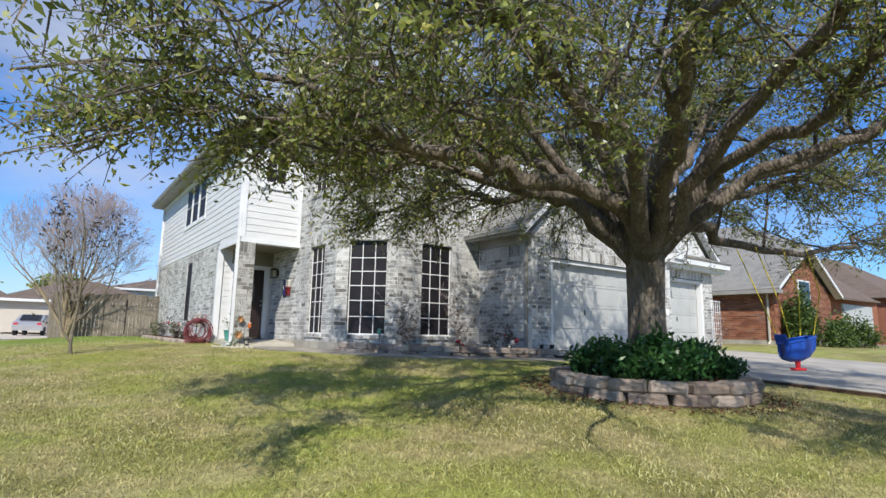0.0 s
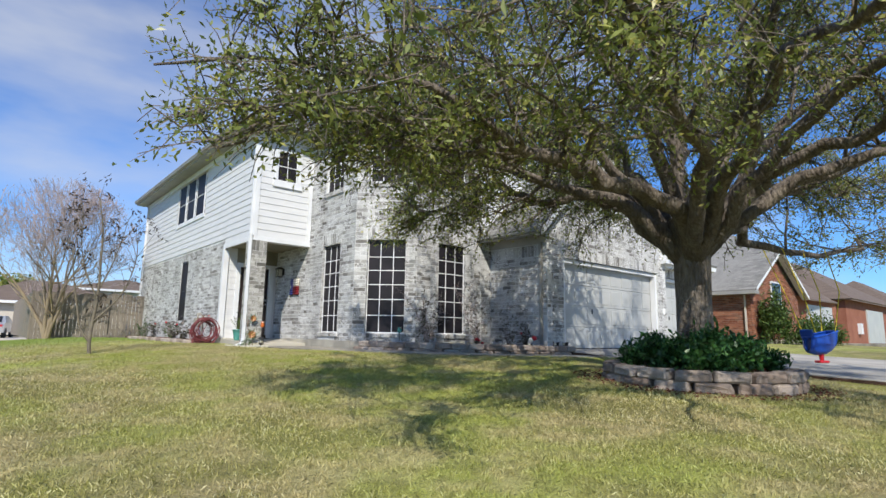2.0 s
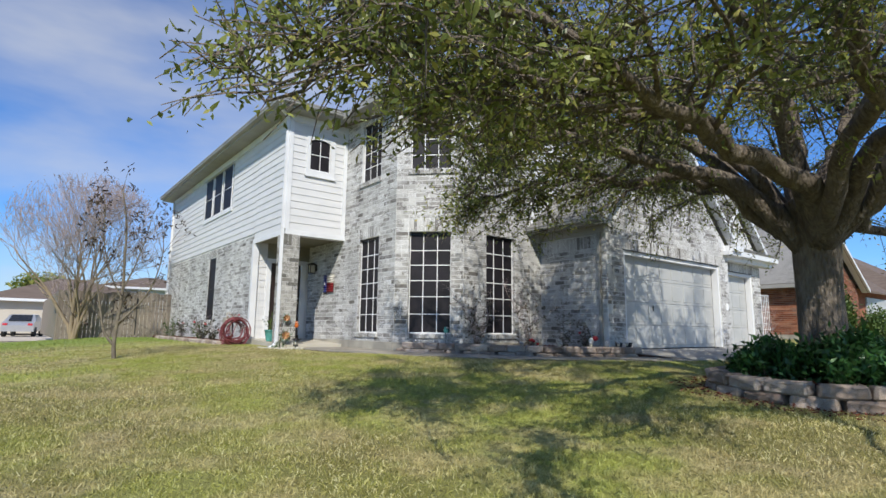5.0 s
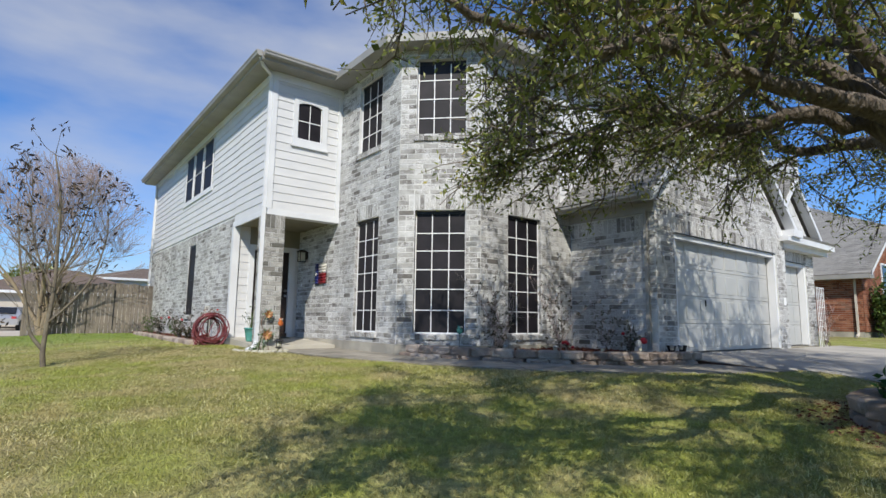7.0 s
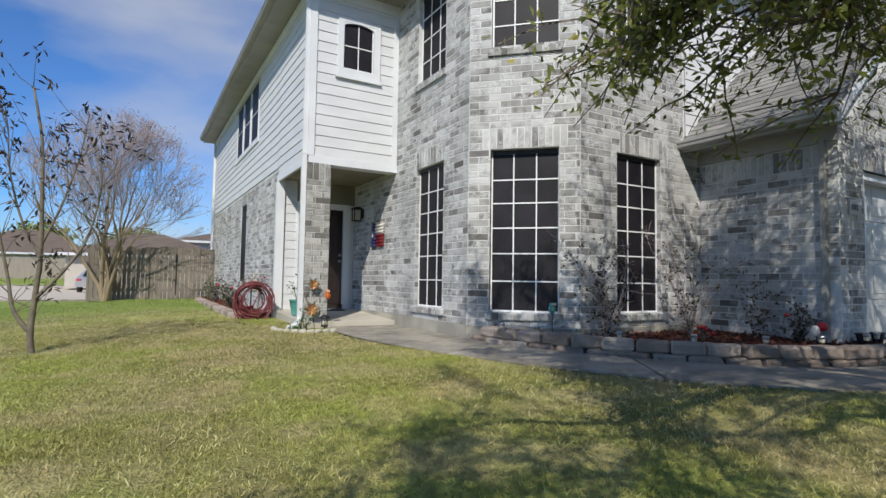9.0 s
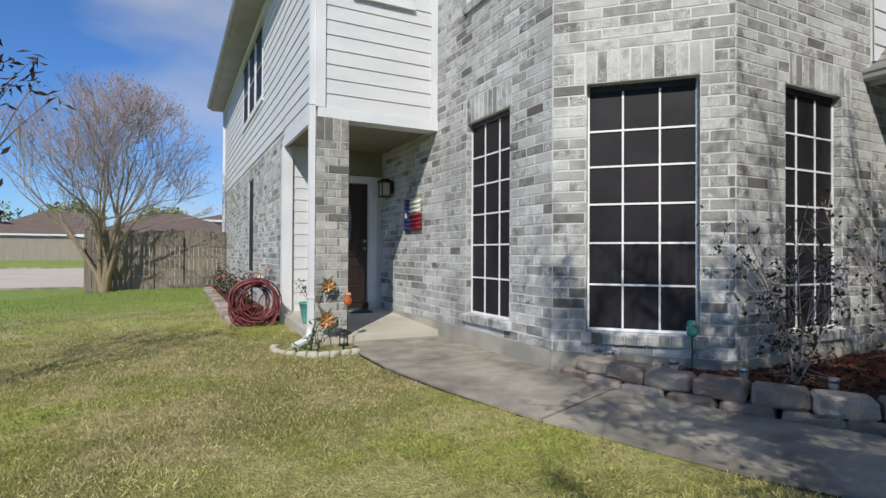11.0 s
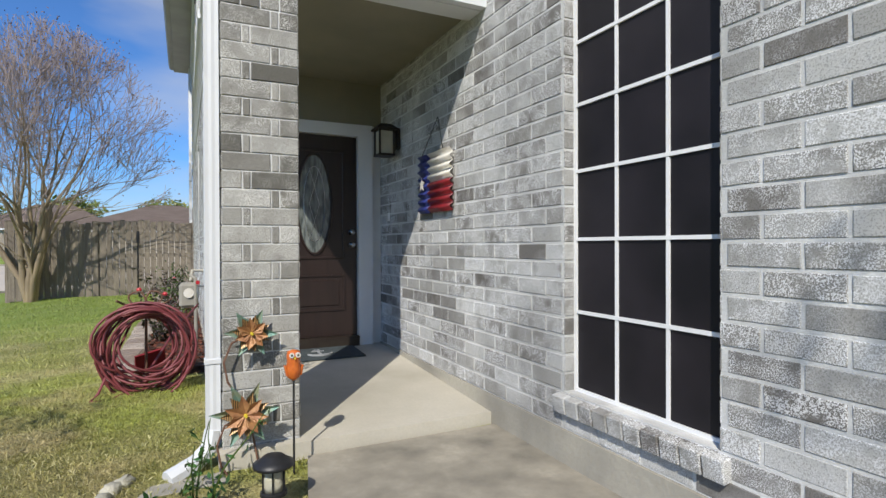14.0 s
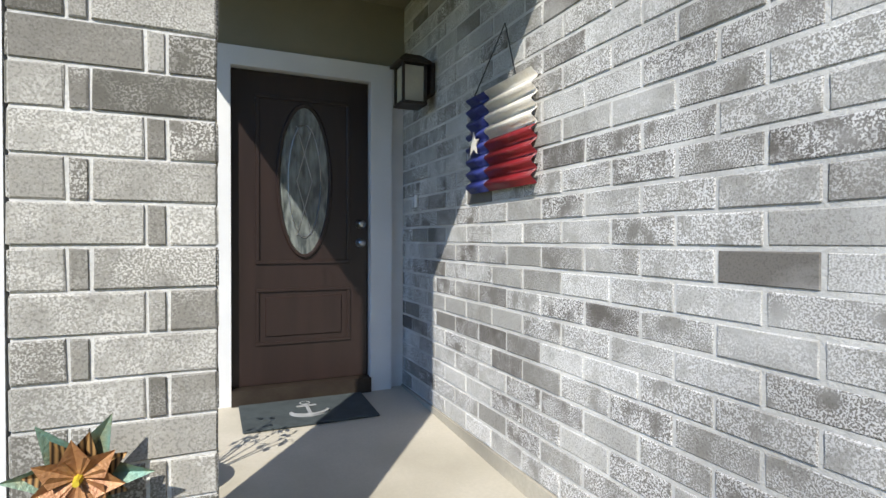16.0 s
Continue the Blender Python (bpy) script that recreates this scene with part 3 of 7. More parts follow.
def lay(wall, z0, z1, soldiers=(), parts=300, focus=(0, 2.2), mats=None, limit=None, joint=0.0145, co=CO, bl=BL, quoin=None, u_lo=None, u_hi=None):
    """Lays a wall's bricks in running bond, leaving its openings out; soldiers: upright bands (u0, u1, z0, z1)."""
    todo = []
    nC = int(round((z1 - z0) / co))
    lo, hi = (0 if u_lo is None else u_lo), (wall.L if u_hi is None else u_hi)
    for c in range(nC):
        zc = z0 + (c + 0.5) * co
        u = lo - (bl / 2 if c % 2 else 0)
        while u < hi - 1e-6:
            spans = [(max(u, lo), min(u + bl, hi))]
            for h in list(wall.holes) + list(soldiers):
                if h[2] - co * 0.3 < zc < h[3] + co * 0.3 and zc > h[2] and zc < h[3]:
                    nxt = []
                    for s0, s1 in spans:
                        if h[1] <= s0 or h[0] >= s1:
                            nxt.append((s0, s1))
                        else:
                            if h[0] - s0 > 0.03:
                                nxt.append((s0, h[0]))
                            if s1 - h[1] > 0.03:
                                nxt.append((h[1], s1))
                    spans = nxt
            for s0, s1 in spans:
                if s1 - s0 > 0.03 and (not limit or (limit(s0, zc) and limit(s1, zc))):
                    todo.append(((s0 + s1) / 2, zc, s1 - s0 - joint, co - joint))
            u += bl
    for u0, u1, w0, w1 in soldiers:
        k = max(1, round((u1 - u0) / co))
        st = (u1 - u0) / k
        for i in range(k):
            todo.append((u0 + (i + 0.5) * st, (w0 + w1) / 2, st - joint, w1 - w0 - joint))
    brick_jobs.append((wall, todo, parts, focus, mats or (M_BRICK, M_BRICKI)))


def lay_all():
    for wall, todo, parts, focus, (m1, m2) in brick_jobs:
        todo.sort(key=lambda b: abs(b[0] - focus[0]) + abs(b[1] - focus[1]))
        for u, z, w, h in todo[:parts]:
            me = brick_mesh(w, h, m1)
            ob = new("brick", me)
            ob.parent = wall.ob
            mw = wall.mat_at(u, z)
            mw.translation = mw.translation - wall.ob.location + Vector((*wall.n, 0)) * random.uniform(-0.001, 0.002)
            ob.matrix_local = mw
        if todo[parts:]:
            g = Geo()
            for u, z, w, h in todo[parts:]:
                me = brick_mesh(w, h, m2)
                mw = wall.mat_at(u, z)
                g.add([mw @ v.co for v in me.vertices], [tuple(p.vertices) for p in me.polygons])
            part("brickwork", g, m2, wall.ob, kind="stuff")


# openings: (u0, u1, z0, z1)
WZ0, WZ1, UZ0, UZ1 = 2.11, 4.447, 5.93, 7.50
TOP = 7.70
wall_flag = Wall("wall_porch_side", (7.1, 19.6), (7.1, 14.8), 1.907, TOP, [(3.12, 4.065, WZ0, WZ1), (3.12, 4.065, UZ0, UZ1)], label="pale grey washed brick wall beside the porch")
B1, B2 = Vector((7.1, 14.80)), Vector((8.22, 13.68))
bl_ = (B2 - B1).length
w2c = 0.808
wall_bay = Wall("wall_bay_face", B1, B2, 1.907, TOP, [(w2c - 0.49, w2c + 0.49, WZ0, WZ1), (w2c - 0.49, w2c + 0.49, UZ0, UZ1)], label="angled washed brick face of the bay")
wall_bayr = Wall("wall_bay_right", (8.22, 13.70 - 0.02), (10.85, 13.68), 1.907, TOP, [(0.715, 1.67, WZ0, WZ1), (0.715, 1.67, UZ0, UZ1)], label="washed brick wall of the bay")
wall_wing = Wall("wall_wing", (10.85, 13.68), (10.85, 11.7), 1.805, 4.72, label="shaded washed brick wall of the garage wing")
G0, G1 = 0.69, 5.57
pk = (3.05, 4.72 + 3.05 * 0.93)
wall_gar = Wall("wall_garage", (10.85, 11.7), (16.98, 11.7), 1.70, 4.72, [(G0, G1, 1.70, 4.14)], top=[pk], label="washed brick garage front with a steep gable")
wall_gar2 = Wall("wall_small_garage", (16.98, 12.2), (20.55, 12.2), 1.70, 4.72, [(0.5, 2.93, 1.70, 4.16)], top=[(1.8, 6.35)], label="washed brick front round the single garage door")
wall_ret = Wall("wall_garage_return", (16.98, 11.7), (16.98, 12.2), 1.70, 4.72, label="short washed brick return")
wall_side = Wall("wall_side", (5.45, 30.2), (5.45, 19.55), 1.82, 4.83, [(6.2, 7.0, 2.4, 4.5)], label="long washed brick side wall")

lay(wall_flag, ZB, ZB + 57 * CO, [(3.02, 4.1, WZ1, WZ1 + 0.305), (3.05, 4.0, UZ1, UZ1 + 0.15)], 760, (1.7, 2.9), bl=0.282)
lay(wall_bay, ZB, ZB + 57 * CO, [(w2c - 0.6, w2c + 0.6, WZ1, WZ1 + 0.305)], 300, (0.5, 2.8))
lay(wall_bayr, ZB, ZB + 57 * CO, [(0.78, 1.83, WZ1, WZ1 + 0.305)], 260, (0.9, 2.8), u_hi=2.23)
lay(wall_bayr, ZB, ZB + 28 * CO, [(0.78, 1.83, WZ1, WZ1 + 0.305)], 40, (2.3, 2.8), u_lo=2.24)
lay(wall_wing, 1.805, 1.805 + 23 * CO, [(0.0, 1.98, 1.805 + 23 * CO, 1.805 + 26 * CO)], 220, (1, 2.8))
rake = lambda u, z: z < 4.72 + min(u, 6.13 - u) * 0.93 - 0.12
lay(wall_gar, 1.70, 1.70 + 70 * CO, [(0.55, 5.72, 4.14, 4.445)], 260, (0.3, 3.0), limit=rake)
lay(wall_gar2, 1.70, 1.70 + 40 * CO, [(0.4, 3.03, 4.16, 4.46)], 120, (0.3, 3.0), limit=lambda u, z: z < 4.5)
lay(wall_ret, 1.70, 1.70 + 28 * CO, [], 50)
lay(wall_side, 1.82, 1.82 + 29 * CO, [(6.1, 7.1, 4.5, 4.79)], 300, (8.5, 2.9))

# column of the porch: four brick faces
COLX, COLY, COLZ = (5.42, 5.84), (17.30, 17.74), (1.66, 4.53)
column = thing("porch_column", (5.63, 17.52, 1.62), "square washed brick porch column", "column", kind="structure")
cf = [((5.42, 17.30), (5.84, 17.30)), ((5.84, 17.30), (5.84, 17.74)), ((5.84, 17.74), (5.42, 17.74)), ((5.42, 17.74), (5.42, 17.30))]
part("core", Geo().box(5.425, 5.835, 17.305, 17.735, 1.60, 4.53), M_MORTAR, column)
for i, (a, b) in enumerate(cf):
    w = Wall("", a, b, 0, 0, ob=column)
    todo = []
    zb = ZB - 2 * CO
    for c in range(25):
        zc = zb + (c + 0.5) * CO
        if c % 2:
            sp = [0, 0.11, 0.155, w.L]
        else:
            sp = [0, 0.265, 0.31, w.L]
        for s0, s1 in zip(sp, sp[1:]):
            todo.append(((s0 + s1) / 2, zc, s1 - s0 - 0.009, CO - 0.009))
    for k in range(4):
        todo.append(((k + 0.5) * w.L / 4, zb + 25 * CO + 0.15, w.L / 4 - 0.009, 0.29))
    brick_jobs.append((w, todo, 90, (0.2, 2.6), (M_CBRICK, M_CBRICK)))

# concrete foundation strip under the brick
g = Geo()
for a, b in (((7.1, 19.6), (7.1, 14.8)), ((7.1, 14.8), (8.22, 13.68)), ((8.22, 13.68), (10.85, 13.68)), ((10.85, 13.68), (10.85, 11.7))):
    a, b = Vector(a), Vector(b)
    d = (b - a).normalized()
    n2 = Vector((d.y, -d.x))
    g.prism([tuple(a + n2 * 0.012), tuple(b + n2 * 0.012), tuple(b - n2 * 0.25), tuple(a - n2 * 0.25)], 1.4, 1.905 if a.x < 10.8 else 1.803)
g.box(10.862, 11.5, 11.688, 11.9, 1.4, 1.698)
g.box(5.438, 5.7, 19.55, 30.2, 1.4, 1.818)
part("foundation", g, M_FOUND, kind="structure", label="stained concrete foundation edge", category="foundation")
part("footing", Geo().box(5.40, 5.86, 17.28, 17.76, 1.5, 1.70), M_FOUND, column)


# ---- windows ----
def window(wall, u0, u1, z0, z1, cols, rows, depth=0.085, label="", group="screened house windows", frame_w=0.022, sill=True, dark=False):
    c = wall.at((u0 + u1) / 2, -depth, z0)
    w = thing("window", c, label or "tall dark-screened window with a white grid, rowlock brick sill below", "window", group, "structure")

    def bar(name, a0, a1, b0, b1, o0, o1, mat=M_BLACK if dark else M_WHITE, par=None):
        g = Geo()
        vs = [wall.at(u, o, z) for z in (b0, b1) for o in (o0, o1) for u in (a0, a1)]
        g.add(vs, [(0, 2, 3, 1), (4, 5, 7, 6), (0, 1, 5, 4), (2, 6, 7, 3), (0, 4, 6, 2), (1, 3, 7, 5)])
        return part(name, g, mat, par or w)

    d0 = -depth
    bar("window_screen", u0 + 0.004, u1 - 0.004, z0 + 0.004, z1 - 0.004, d0 - 0.03, d0 - 0.012, M_SCREEN)
    bar("window_frame", u0, u0 + frame_w, z0, z1, d0 - 0.03, d0)
    bar("window_frame", u1 - frame_w, u1, z0, z1, d0 - 0.03, d0)
    bar("window_frame", u0 + frame_w, u1 - frame_w, z0, z0 + frame_w, d0 - 0.03, d0)
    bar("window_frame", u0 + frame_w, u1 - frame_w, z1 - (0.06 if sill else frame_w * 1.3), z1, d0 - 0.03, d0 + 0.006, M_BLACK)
    for i in range(1, cols):
        u = u0 + (u1 - u0) * i / cols
        bar("muntin", u - 0.009, u + 0.009, z0 + frame_w, z1 - frame_w, d0 - 0.012, d0 - 0.003)
    for z in rows if isinstance(rows, tuple) else [z0 + (z1 - z0) * i / rows for i in range(1, rows)]:
        bar("muntin", u0 + frame_w, u1 - frame_w, z - 0.009, z + 0.009, d0 - 0.012, d0 - 0.001)
    # black sheet across the opening stands in for the shade behind the screen
    bar("reveal", u0 - 0.0, u1 + 0.0, z0, z1, -0.2, -0.19, M_BLACK)
    if sill:
        nb = max(3, round((u1 - u0 + 0.1) / CO))
        st = (u1 - u0 + 0.1) / nb
        s = part("window_sill", Geo().obox(wall.mat_at((u0 + u1) / 2, z0 - 0.06) @ Matrix.Translation((0, 0.03, 0)), u1 - u0 + 0.09, 0.10, 0.085), M_MORTAR, w)
        for i in range(nb):
            m = wall.mat_at(u0 - 0.05 + (i + 0.5) * st, z0 - 0.056) @ Matrix.Translation((0, 0.02, 0)) @ Matrix.Rotation(radians(8), 4, "X")
            ob = part("brick", Geo().obox(m, st - 0.009, 0.13, 0.095, 0.005), M_BRICK, s)
    return w


def returns(wall, u0, u1, z0, z1, depth):
    """The bricks' ends that turn into an opening on both sides."""
    for u, s in ((u0, 1), (u1, -1)):
        g = Geo()
        for c in range(57):
            z = ZB + (c + 0.5) * CO
            if z0 + 0.03 < z < z1 - 0.03:
                o = -(depth - 0.005) / 2 - 0.001
                m = Matrix.Translation(wall.at(u + s * 0.0005, o, z)) @ Matrix.Rotation(math.atan2(wall.d.y, wall.d.x), 4, "Z")
                g.obox(m, 0.008, depth - 0.007, CO - 0.014, 0.002)
        part("brick_returns", g, M_BRICKI, wall.ob, kind="stuff")


for wall_, u0_, u1_, dp_ in ((wall_flag, 3.12, 4.065, 0.07), (wall_bay, w2c - 0.49, w2c + 0.49, 0.115), (wall_bayr, 0.715, 1.67, 0.08)):
    returns(wall_, u0_, u1_, WZ0, WZ1, dp_)
ROWS_LOW = (2.545, 2.942, 3.312, 3.672, 4.013)
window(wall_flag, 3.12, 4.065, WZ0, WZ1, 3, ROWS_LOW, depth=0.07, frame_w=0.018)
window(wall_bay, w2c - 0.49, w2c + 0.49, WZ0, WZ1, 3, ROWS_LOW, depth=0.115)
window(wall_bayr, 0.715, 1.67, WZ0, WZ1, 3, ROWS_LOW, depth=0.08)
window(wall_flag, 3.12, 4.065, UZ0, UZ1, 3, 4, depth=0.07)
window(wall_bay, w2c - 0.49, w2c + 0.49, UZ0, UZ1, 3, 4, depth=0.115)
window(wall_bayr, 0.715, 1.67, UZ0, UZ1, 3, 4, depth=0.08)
window(wall_side, 6.2, 7.0, 2.4, 4.5, 1, 2, depth=0.02, dark=True, label="narrow dark-screened side window in washed brick")

# ---- siding of the upper floor ----
def siding(name, a, b, z0, z1, holes=(), label="", lip=0.014, ex=0.187):
    w = Wall(name, a, b, z0, z1, holes, label=label, mortar=M_SIDING, thick=0.15)
    z, k = z0, 0
    while z < z1 - 0.02:
        zt = min(z + ex, z1)
        runs = [(0.0, w.L)]
        for h in holes:
            if h[2] < zt - 0.03 and h[3] > z + 0.03:
                runs = [q for s0, s1 in runs for q in ((s0, min(s1, h[0])), (max(s0, h[1]), s1)) if q[1] - q[0] > 0.02]
        for s0, s1 in runs:
            g = Geo()
            vs = [w.at(u, o, zz) for u in (s0, s1) for o, zz in ((-0.012, z), (lip, z), (0.002, zt - 0.001), (-0.012, zt - 0.001))]
            g.add(vs, [(0, 1, 5, 4), (1, 2, 6, 5), (2, 3, 7, 6), (3, 2, 1, 0), (4, 5, 6, 7)])
            part("plank", g, M_SIDING, w.ob)
        z, k = zt, k + 1
    return w


sid_front = siding("wall_upper_front", (5.45, 17.33), (7.1, 17.33), 4.66, TOP, [(0.56, 1.14, 6.31, 7.17)], "white lap siding over the porch")
sid_side = siding("wall_upper_side", (5.45, 30.2), (5.45, 19.55), 4.83, TOP, [(5.0, 8.35, 5.95, 7.5)], "long white lap siding of the upper floor")
sid_side2 = siding("wall_upper_side_porch", (5.45, 19.55), (5.45, 17.34), 4.66, TOP, [], "white lap siding over the porch's side")
sid_up = siding("wall_upper_right", (10.46, 13.655), (16.6, 13.655), 4.9, TOP, [], "white lap siding above the garage roof")
part("trim", Geo().box(5.44, 7.1, 17.30, 17.36, 4.53, 4.66), M_TRIM, kind="structure", label="white trim board over the porch opening", category="trim")
part("trim", Geo().box(5.42, 5.47, 17.36, 19.6, 4.53, 4.66), M_TRIM, kind="structure", label="white trim board over the porch side", category="trim")
part("trim", Geo().box(5.415, 5.53, 17.295, 17.33, 4.66, TOP).box(5.415, 5.44, 17.33, 17.42, 4.66, TOP), M_TRIM, kind="structure", label="white corner board", category="trim")
part("trim", Geo().box(7.0, 7.095, 17.30, 17.33, 4.66, TOP), M_TRIM, kind="structure", label="white inner corner board", category="trim")
part("beam", Geo().box(5.47, 7.1, 17.37, 17.55, 4.53, 4.66), M_TRIM, kind="structure", label="porch beam", category="beam")
part("ceiling", Geo().box(5.47, 7.1, 17.55, 19.6, 4.58, 4.66), M_CEIL, kind="structure", label="tan porch ceiling", category="ceiling")
part("wall_back", Geo().box(5.6, 20.5, 30.0, 30.2, 1.5, 7.7).box(20.35, 20.55, 12.4, 30.0, 1.5, 7.7).box(16.6, 20.5, 19.8, 20.0, 1.5, 7.7), M_SIDING, kind="structure", label="plain wall", category="wall")

# small arched upper window in its white surround
w = window(sid_front, 0.56, 1.14, 6.31, 7.17, 2, 2, depth=0.0, label="small arched dark-screened window in white trim", sill=False)
g = Geo()
for u0, u1, z0, z1 in ((0.46, 0.56, 6.17, 7.26), (1.14, 1.27, 6.17, 7.26), (0.56, 1.14, 7.17, 7.26), (0.56, 1.14, 6.17, 6.31)):
    vs = [sid_front.at(u, o, z) for z in (z0, z1) for o in (0.0, 0.035) for u in (u0, u1)]
    g.add(vs, [(0, 2, 3, 1), (4, 5, 7, 6), (0, 1, 5, 4), (2, 6, 7, 3), (0, 4, 6, 2), (1, 3, 7, 5)])
k = 12
arc = [(0.85 + 0.29 * math.cos(math.pi * i / k), 7.08 + 0.085 * math.sin(math.pi * i / k)) for i in range(k + 1)]
for (ua, za), (ub, zb_) in zip(arc, arc[1:]):
    g.add([sid_front.at(ua, 0.03, za), sid_front.at(ub, 0.03, zb_), sid_front.at(ub, 0.03, 7.18), sid_front.at(ua, 0.03, 7.18), sid_front.at(ua, 0.0, za), sid_front.at(ub, 0.0, zb_)], [(0, 1, 2, 3), (0, 4, 5, 1)])
part("surround", g, M_TRIM, w)
part("window_sill", Geo().box(5.87, 6.74, 17.27, 17.33, 6.12, 6.165), M_TRIM, w)
for i in range(3):
    window(sid_side, 5.08 + i * 1.1, 5.08 + i * 1.1 + 0.95, 6.0, 7.45, 1, 2, depth=-0.012, frame_w=0.045, label="dark-screened upper window in a row of three", sill=False)
part("trim", Geo().box(5.41, 5.45, 21.8, 25.25, 5.88, 6.0), M_TRIM, kind="structure", label="white sill under the row of windows", category="trim")

# ---- entrance ----
DX0, DX1, DZ0, DZ1 = 5.95, 6.85, 2.0, 4.03
w = Wall("wall_entrance", (5.45, 19.5), (7.1, 19.5), 1.8, 4.60, [(DX0 - 5.45, DX1 - 5.45, 1.8, DZ1)], label="white siding wall round the front door", mortar=M_SIDING, thick=0.1)
for k in range(14):
    z = 1.83 + k * 0.187
    part("plank", Geo().add([w.at(0.0, o, zz) for o, zz in ((-0.012, z), (0.012, z), (0.002, z + 0.186), (-0.012, z + 0.186))] + [w.at(0.38, o, zz) for o, zz in ((-0.012, z), (0.012, z), (0.002, z + 0.186), (-0.012, z + 0.186))], [(0, 4, 5, 1), (1, 5, 6, 2), (2, 6, 7, 3), (0, 1, 2, 3), (7, 6, 5, 4)]), M_SIDING, w.ob)
part("lintel_panel", Geo().box(5.83, 7.1, 19.485, 19.5, 4.15, 4.58), M_CEIL, w.ob, "tan painted panel")
part("door_trim", Geo().box(5.83, DX0, 19.46, 19.5, 1.8, 4.15).box(DX1, 7.0, 19.46, 19.5, 1.8, 4.15).box(DX0, DX1, 19.46, 19.5, DZ1, 4.15), M_TRIM, w.ob)
part("corner_board", Geo().box(5.40, 5.56, 19.44, 19.56, 1.8, 4.53), M_TRIM, w.ob)
door = thing("door", (6.4, 19.52, 1.8), "closed dark brown panelled front door with an oval leaded glass", "door", kind="structure")
part("threshold", Geo().box(DX0, DX1, 19.44, 19.56, 1.8, 1.99), M_BRONZE, door, "dark metal threshold")
g = Geo().box(DX0 + 0.005, DX1 - 0.005, 19.525, 19.565, DZ0 - 0.005, DZ1 - 0.005)
part("door_leaf", g, M_DOOR, door)


def mould(x0, x1, z0, z1, w_, y, dpt):
    g = Geo()
    for a0, a1, b0, b1 in ((x0, x1, z0, z0 + w_), (x0, x1, z1 - w_, z1), (x0, x0 + w_, z0 + w_, z1 - w_), (x1 - w_, x1, z0 + w_, z1 - w_)):
        g.obox(Matrix.Translation(((a0 + a1) / 2, y - dpt / 2, (b0 + b1) / 2)), a1 - a0, dpt, b1 - b0, 0.003)
    return g


part("panel_moulding", mould(6.10, 6.72, 2.78, 3.88, 0.025, 19.525, 0.012), M_DOOR, door)
part("panel_moulding", mould(6.10, 6.72, 2.25, 2.62, 0.022, 19.525, 0.012), M_DOOR, door)
part("door_panel", Geo().obox(Matrix.Translation((6.41, 19.522, 2.435)), 0.5, 0.012, 0.26, 0.005), M_DOOR, door)
ocx, ocz, oa, ob_ = 6.41, 3.33, 0.17, 0.50
g = Geo()
ring = [(ocx + oa * math.cos(t), ocz + ob_ * math.sin(t)) for t in np.linspace(0, 2 * math.pi, 41)[:-1]]
g.add([(x, 19.519, z) for x, z in ring] + [(x, 19.524, z) for x, z in ring], [tuple(range(40))] + [(i, (i + 1) % 40, 40 + (i + 1) % 40, 40 + i) for i in range(40)])
part("door_glass", g, M_GLASS, door, "oval leaded glass")
part("glass_frame", Geo().tube([(x, 19.518, z) for x, z in ring] + [(ring[0][0], 19.518, ring[0][1])], 0.013, 6), M_DOOR, door, "oval moulding")
part("glass_came", Geo().tube([(ocx + oa * 0.62 * math.cos(t), 19.516, ocz + ob_ * 0.75 * math.sin(t)) for t in np.linspace(0, 2 * math.pi, 33)], 0.004, 4), M_STEEL, door, "lead line in the glass")
for sx in (-0.05, 0.05):
    part("glass_came", Geo().tube([(ocx + sx, 19.516, ocz + ob_ * 0.72), (ocx - sx, 19.516, ocz), (ocx + sx, 19.516, ocz - ob_ * 0.72)], 0.003, 4), M_STEEL, door, "lead line in the glass")
for z, nm in ((3.05, "deadbolt"), (2.92, "door_handle")):
    g = Geo().lathe((0, 0, 0), [(0.032, 0), (0.032, 0.01), (0.02, 0.02), (0.02, 0.04), (0.027, 0.05), (0.024, 0.065), (0.008, 0.07)], 16)
    g.v = [(6.79 + x, 19.525 - zz, z + y) for x, y, zz in g.v]
    part(nm, g, M_STEEL, door, "satin nickel", smooth=True)

mat_ = part("doormat", Geo().obox(Matrix.Translation((6.38, 19.2, 1.89)) @ Matrix.Rotation(0.045, 4, "X"), 0.78, 0.44, 0.014, 0.004), M_MAT, label="dark slate doormat with a pale anchor, on the porch floor", category="doormat")
g = Geo().tube([(6.38, 19.08, 1.899), (6.38, 19.30, 1.899)], 0.012, 4)
g.tube([(6.38 + 0.11 * math.cos(t), 19.16 + 0.07 * math.sin(t), 1.899) for t in np.linspace(math.pi, 2 * math.pi, 9)], 0.012, 4)
g.tube([(6.32, 19.27, 1.899), (6.44, 19.27, 1.899)], 0.01, 4)
g.tube([(6.38 + 0.03 * math.cos(t), 19.33 + 0.03 * math.sin(t), 1.899) for t in np.linspace(0, 2 * math.pi, 11)], 0.007, 4)
part("anchor_print", g, M_MATP, mat_, "pale anchor print")

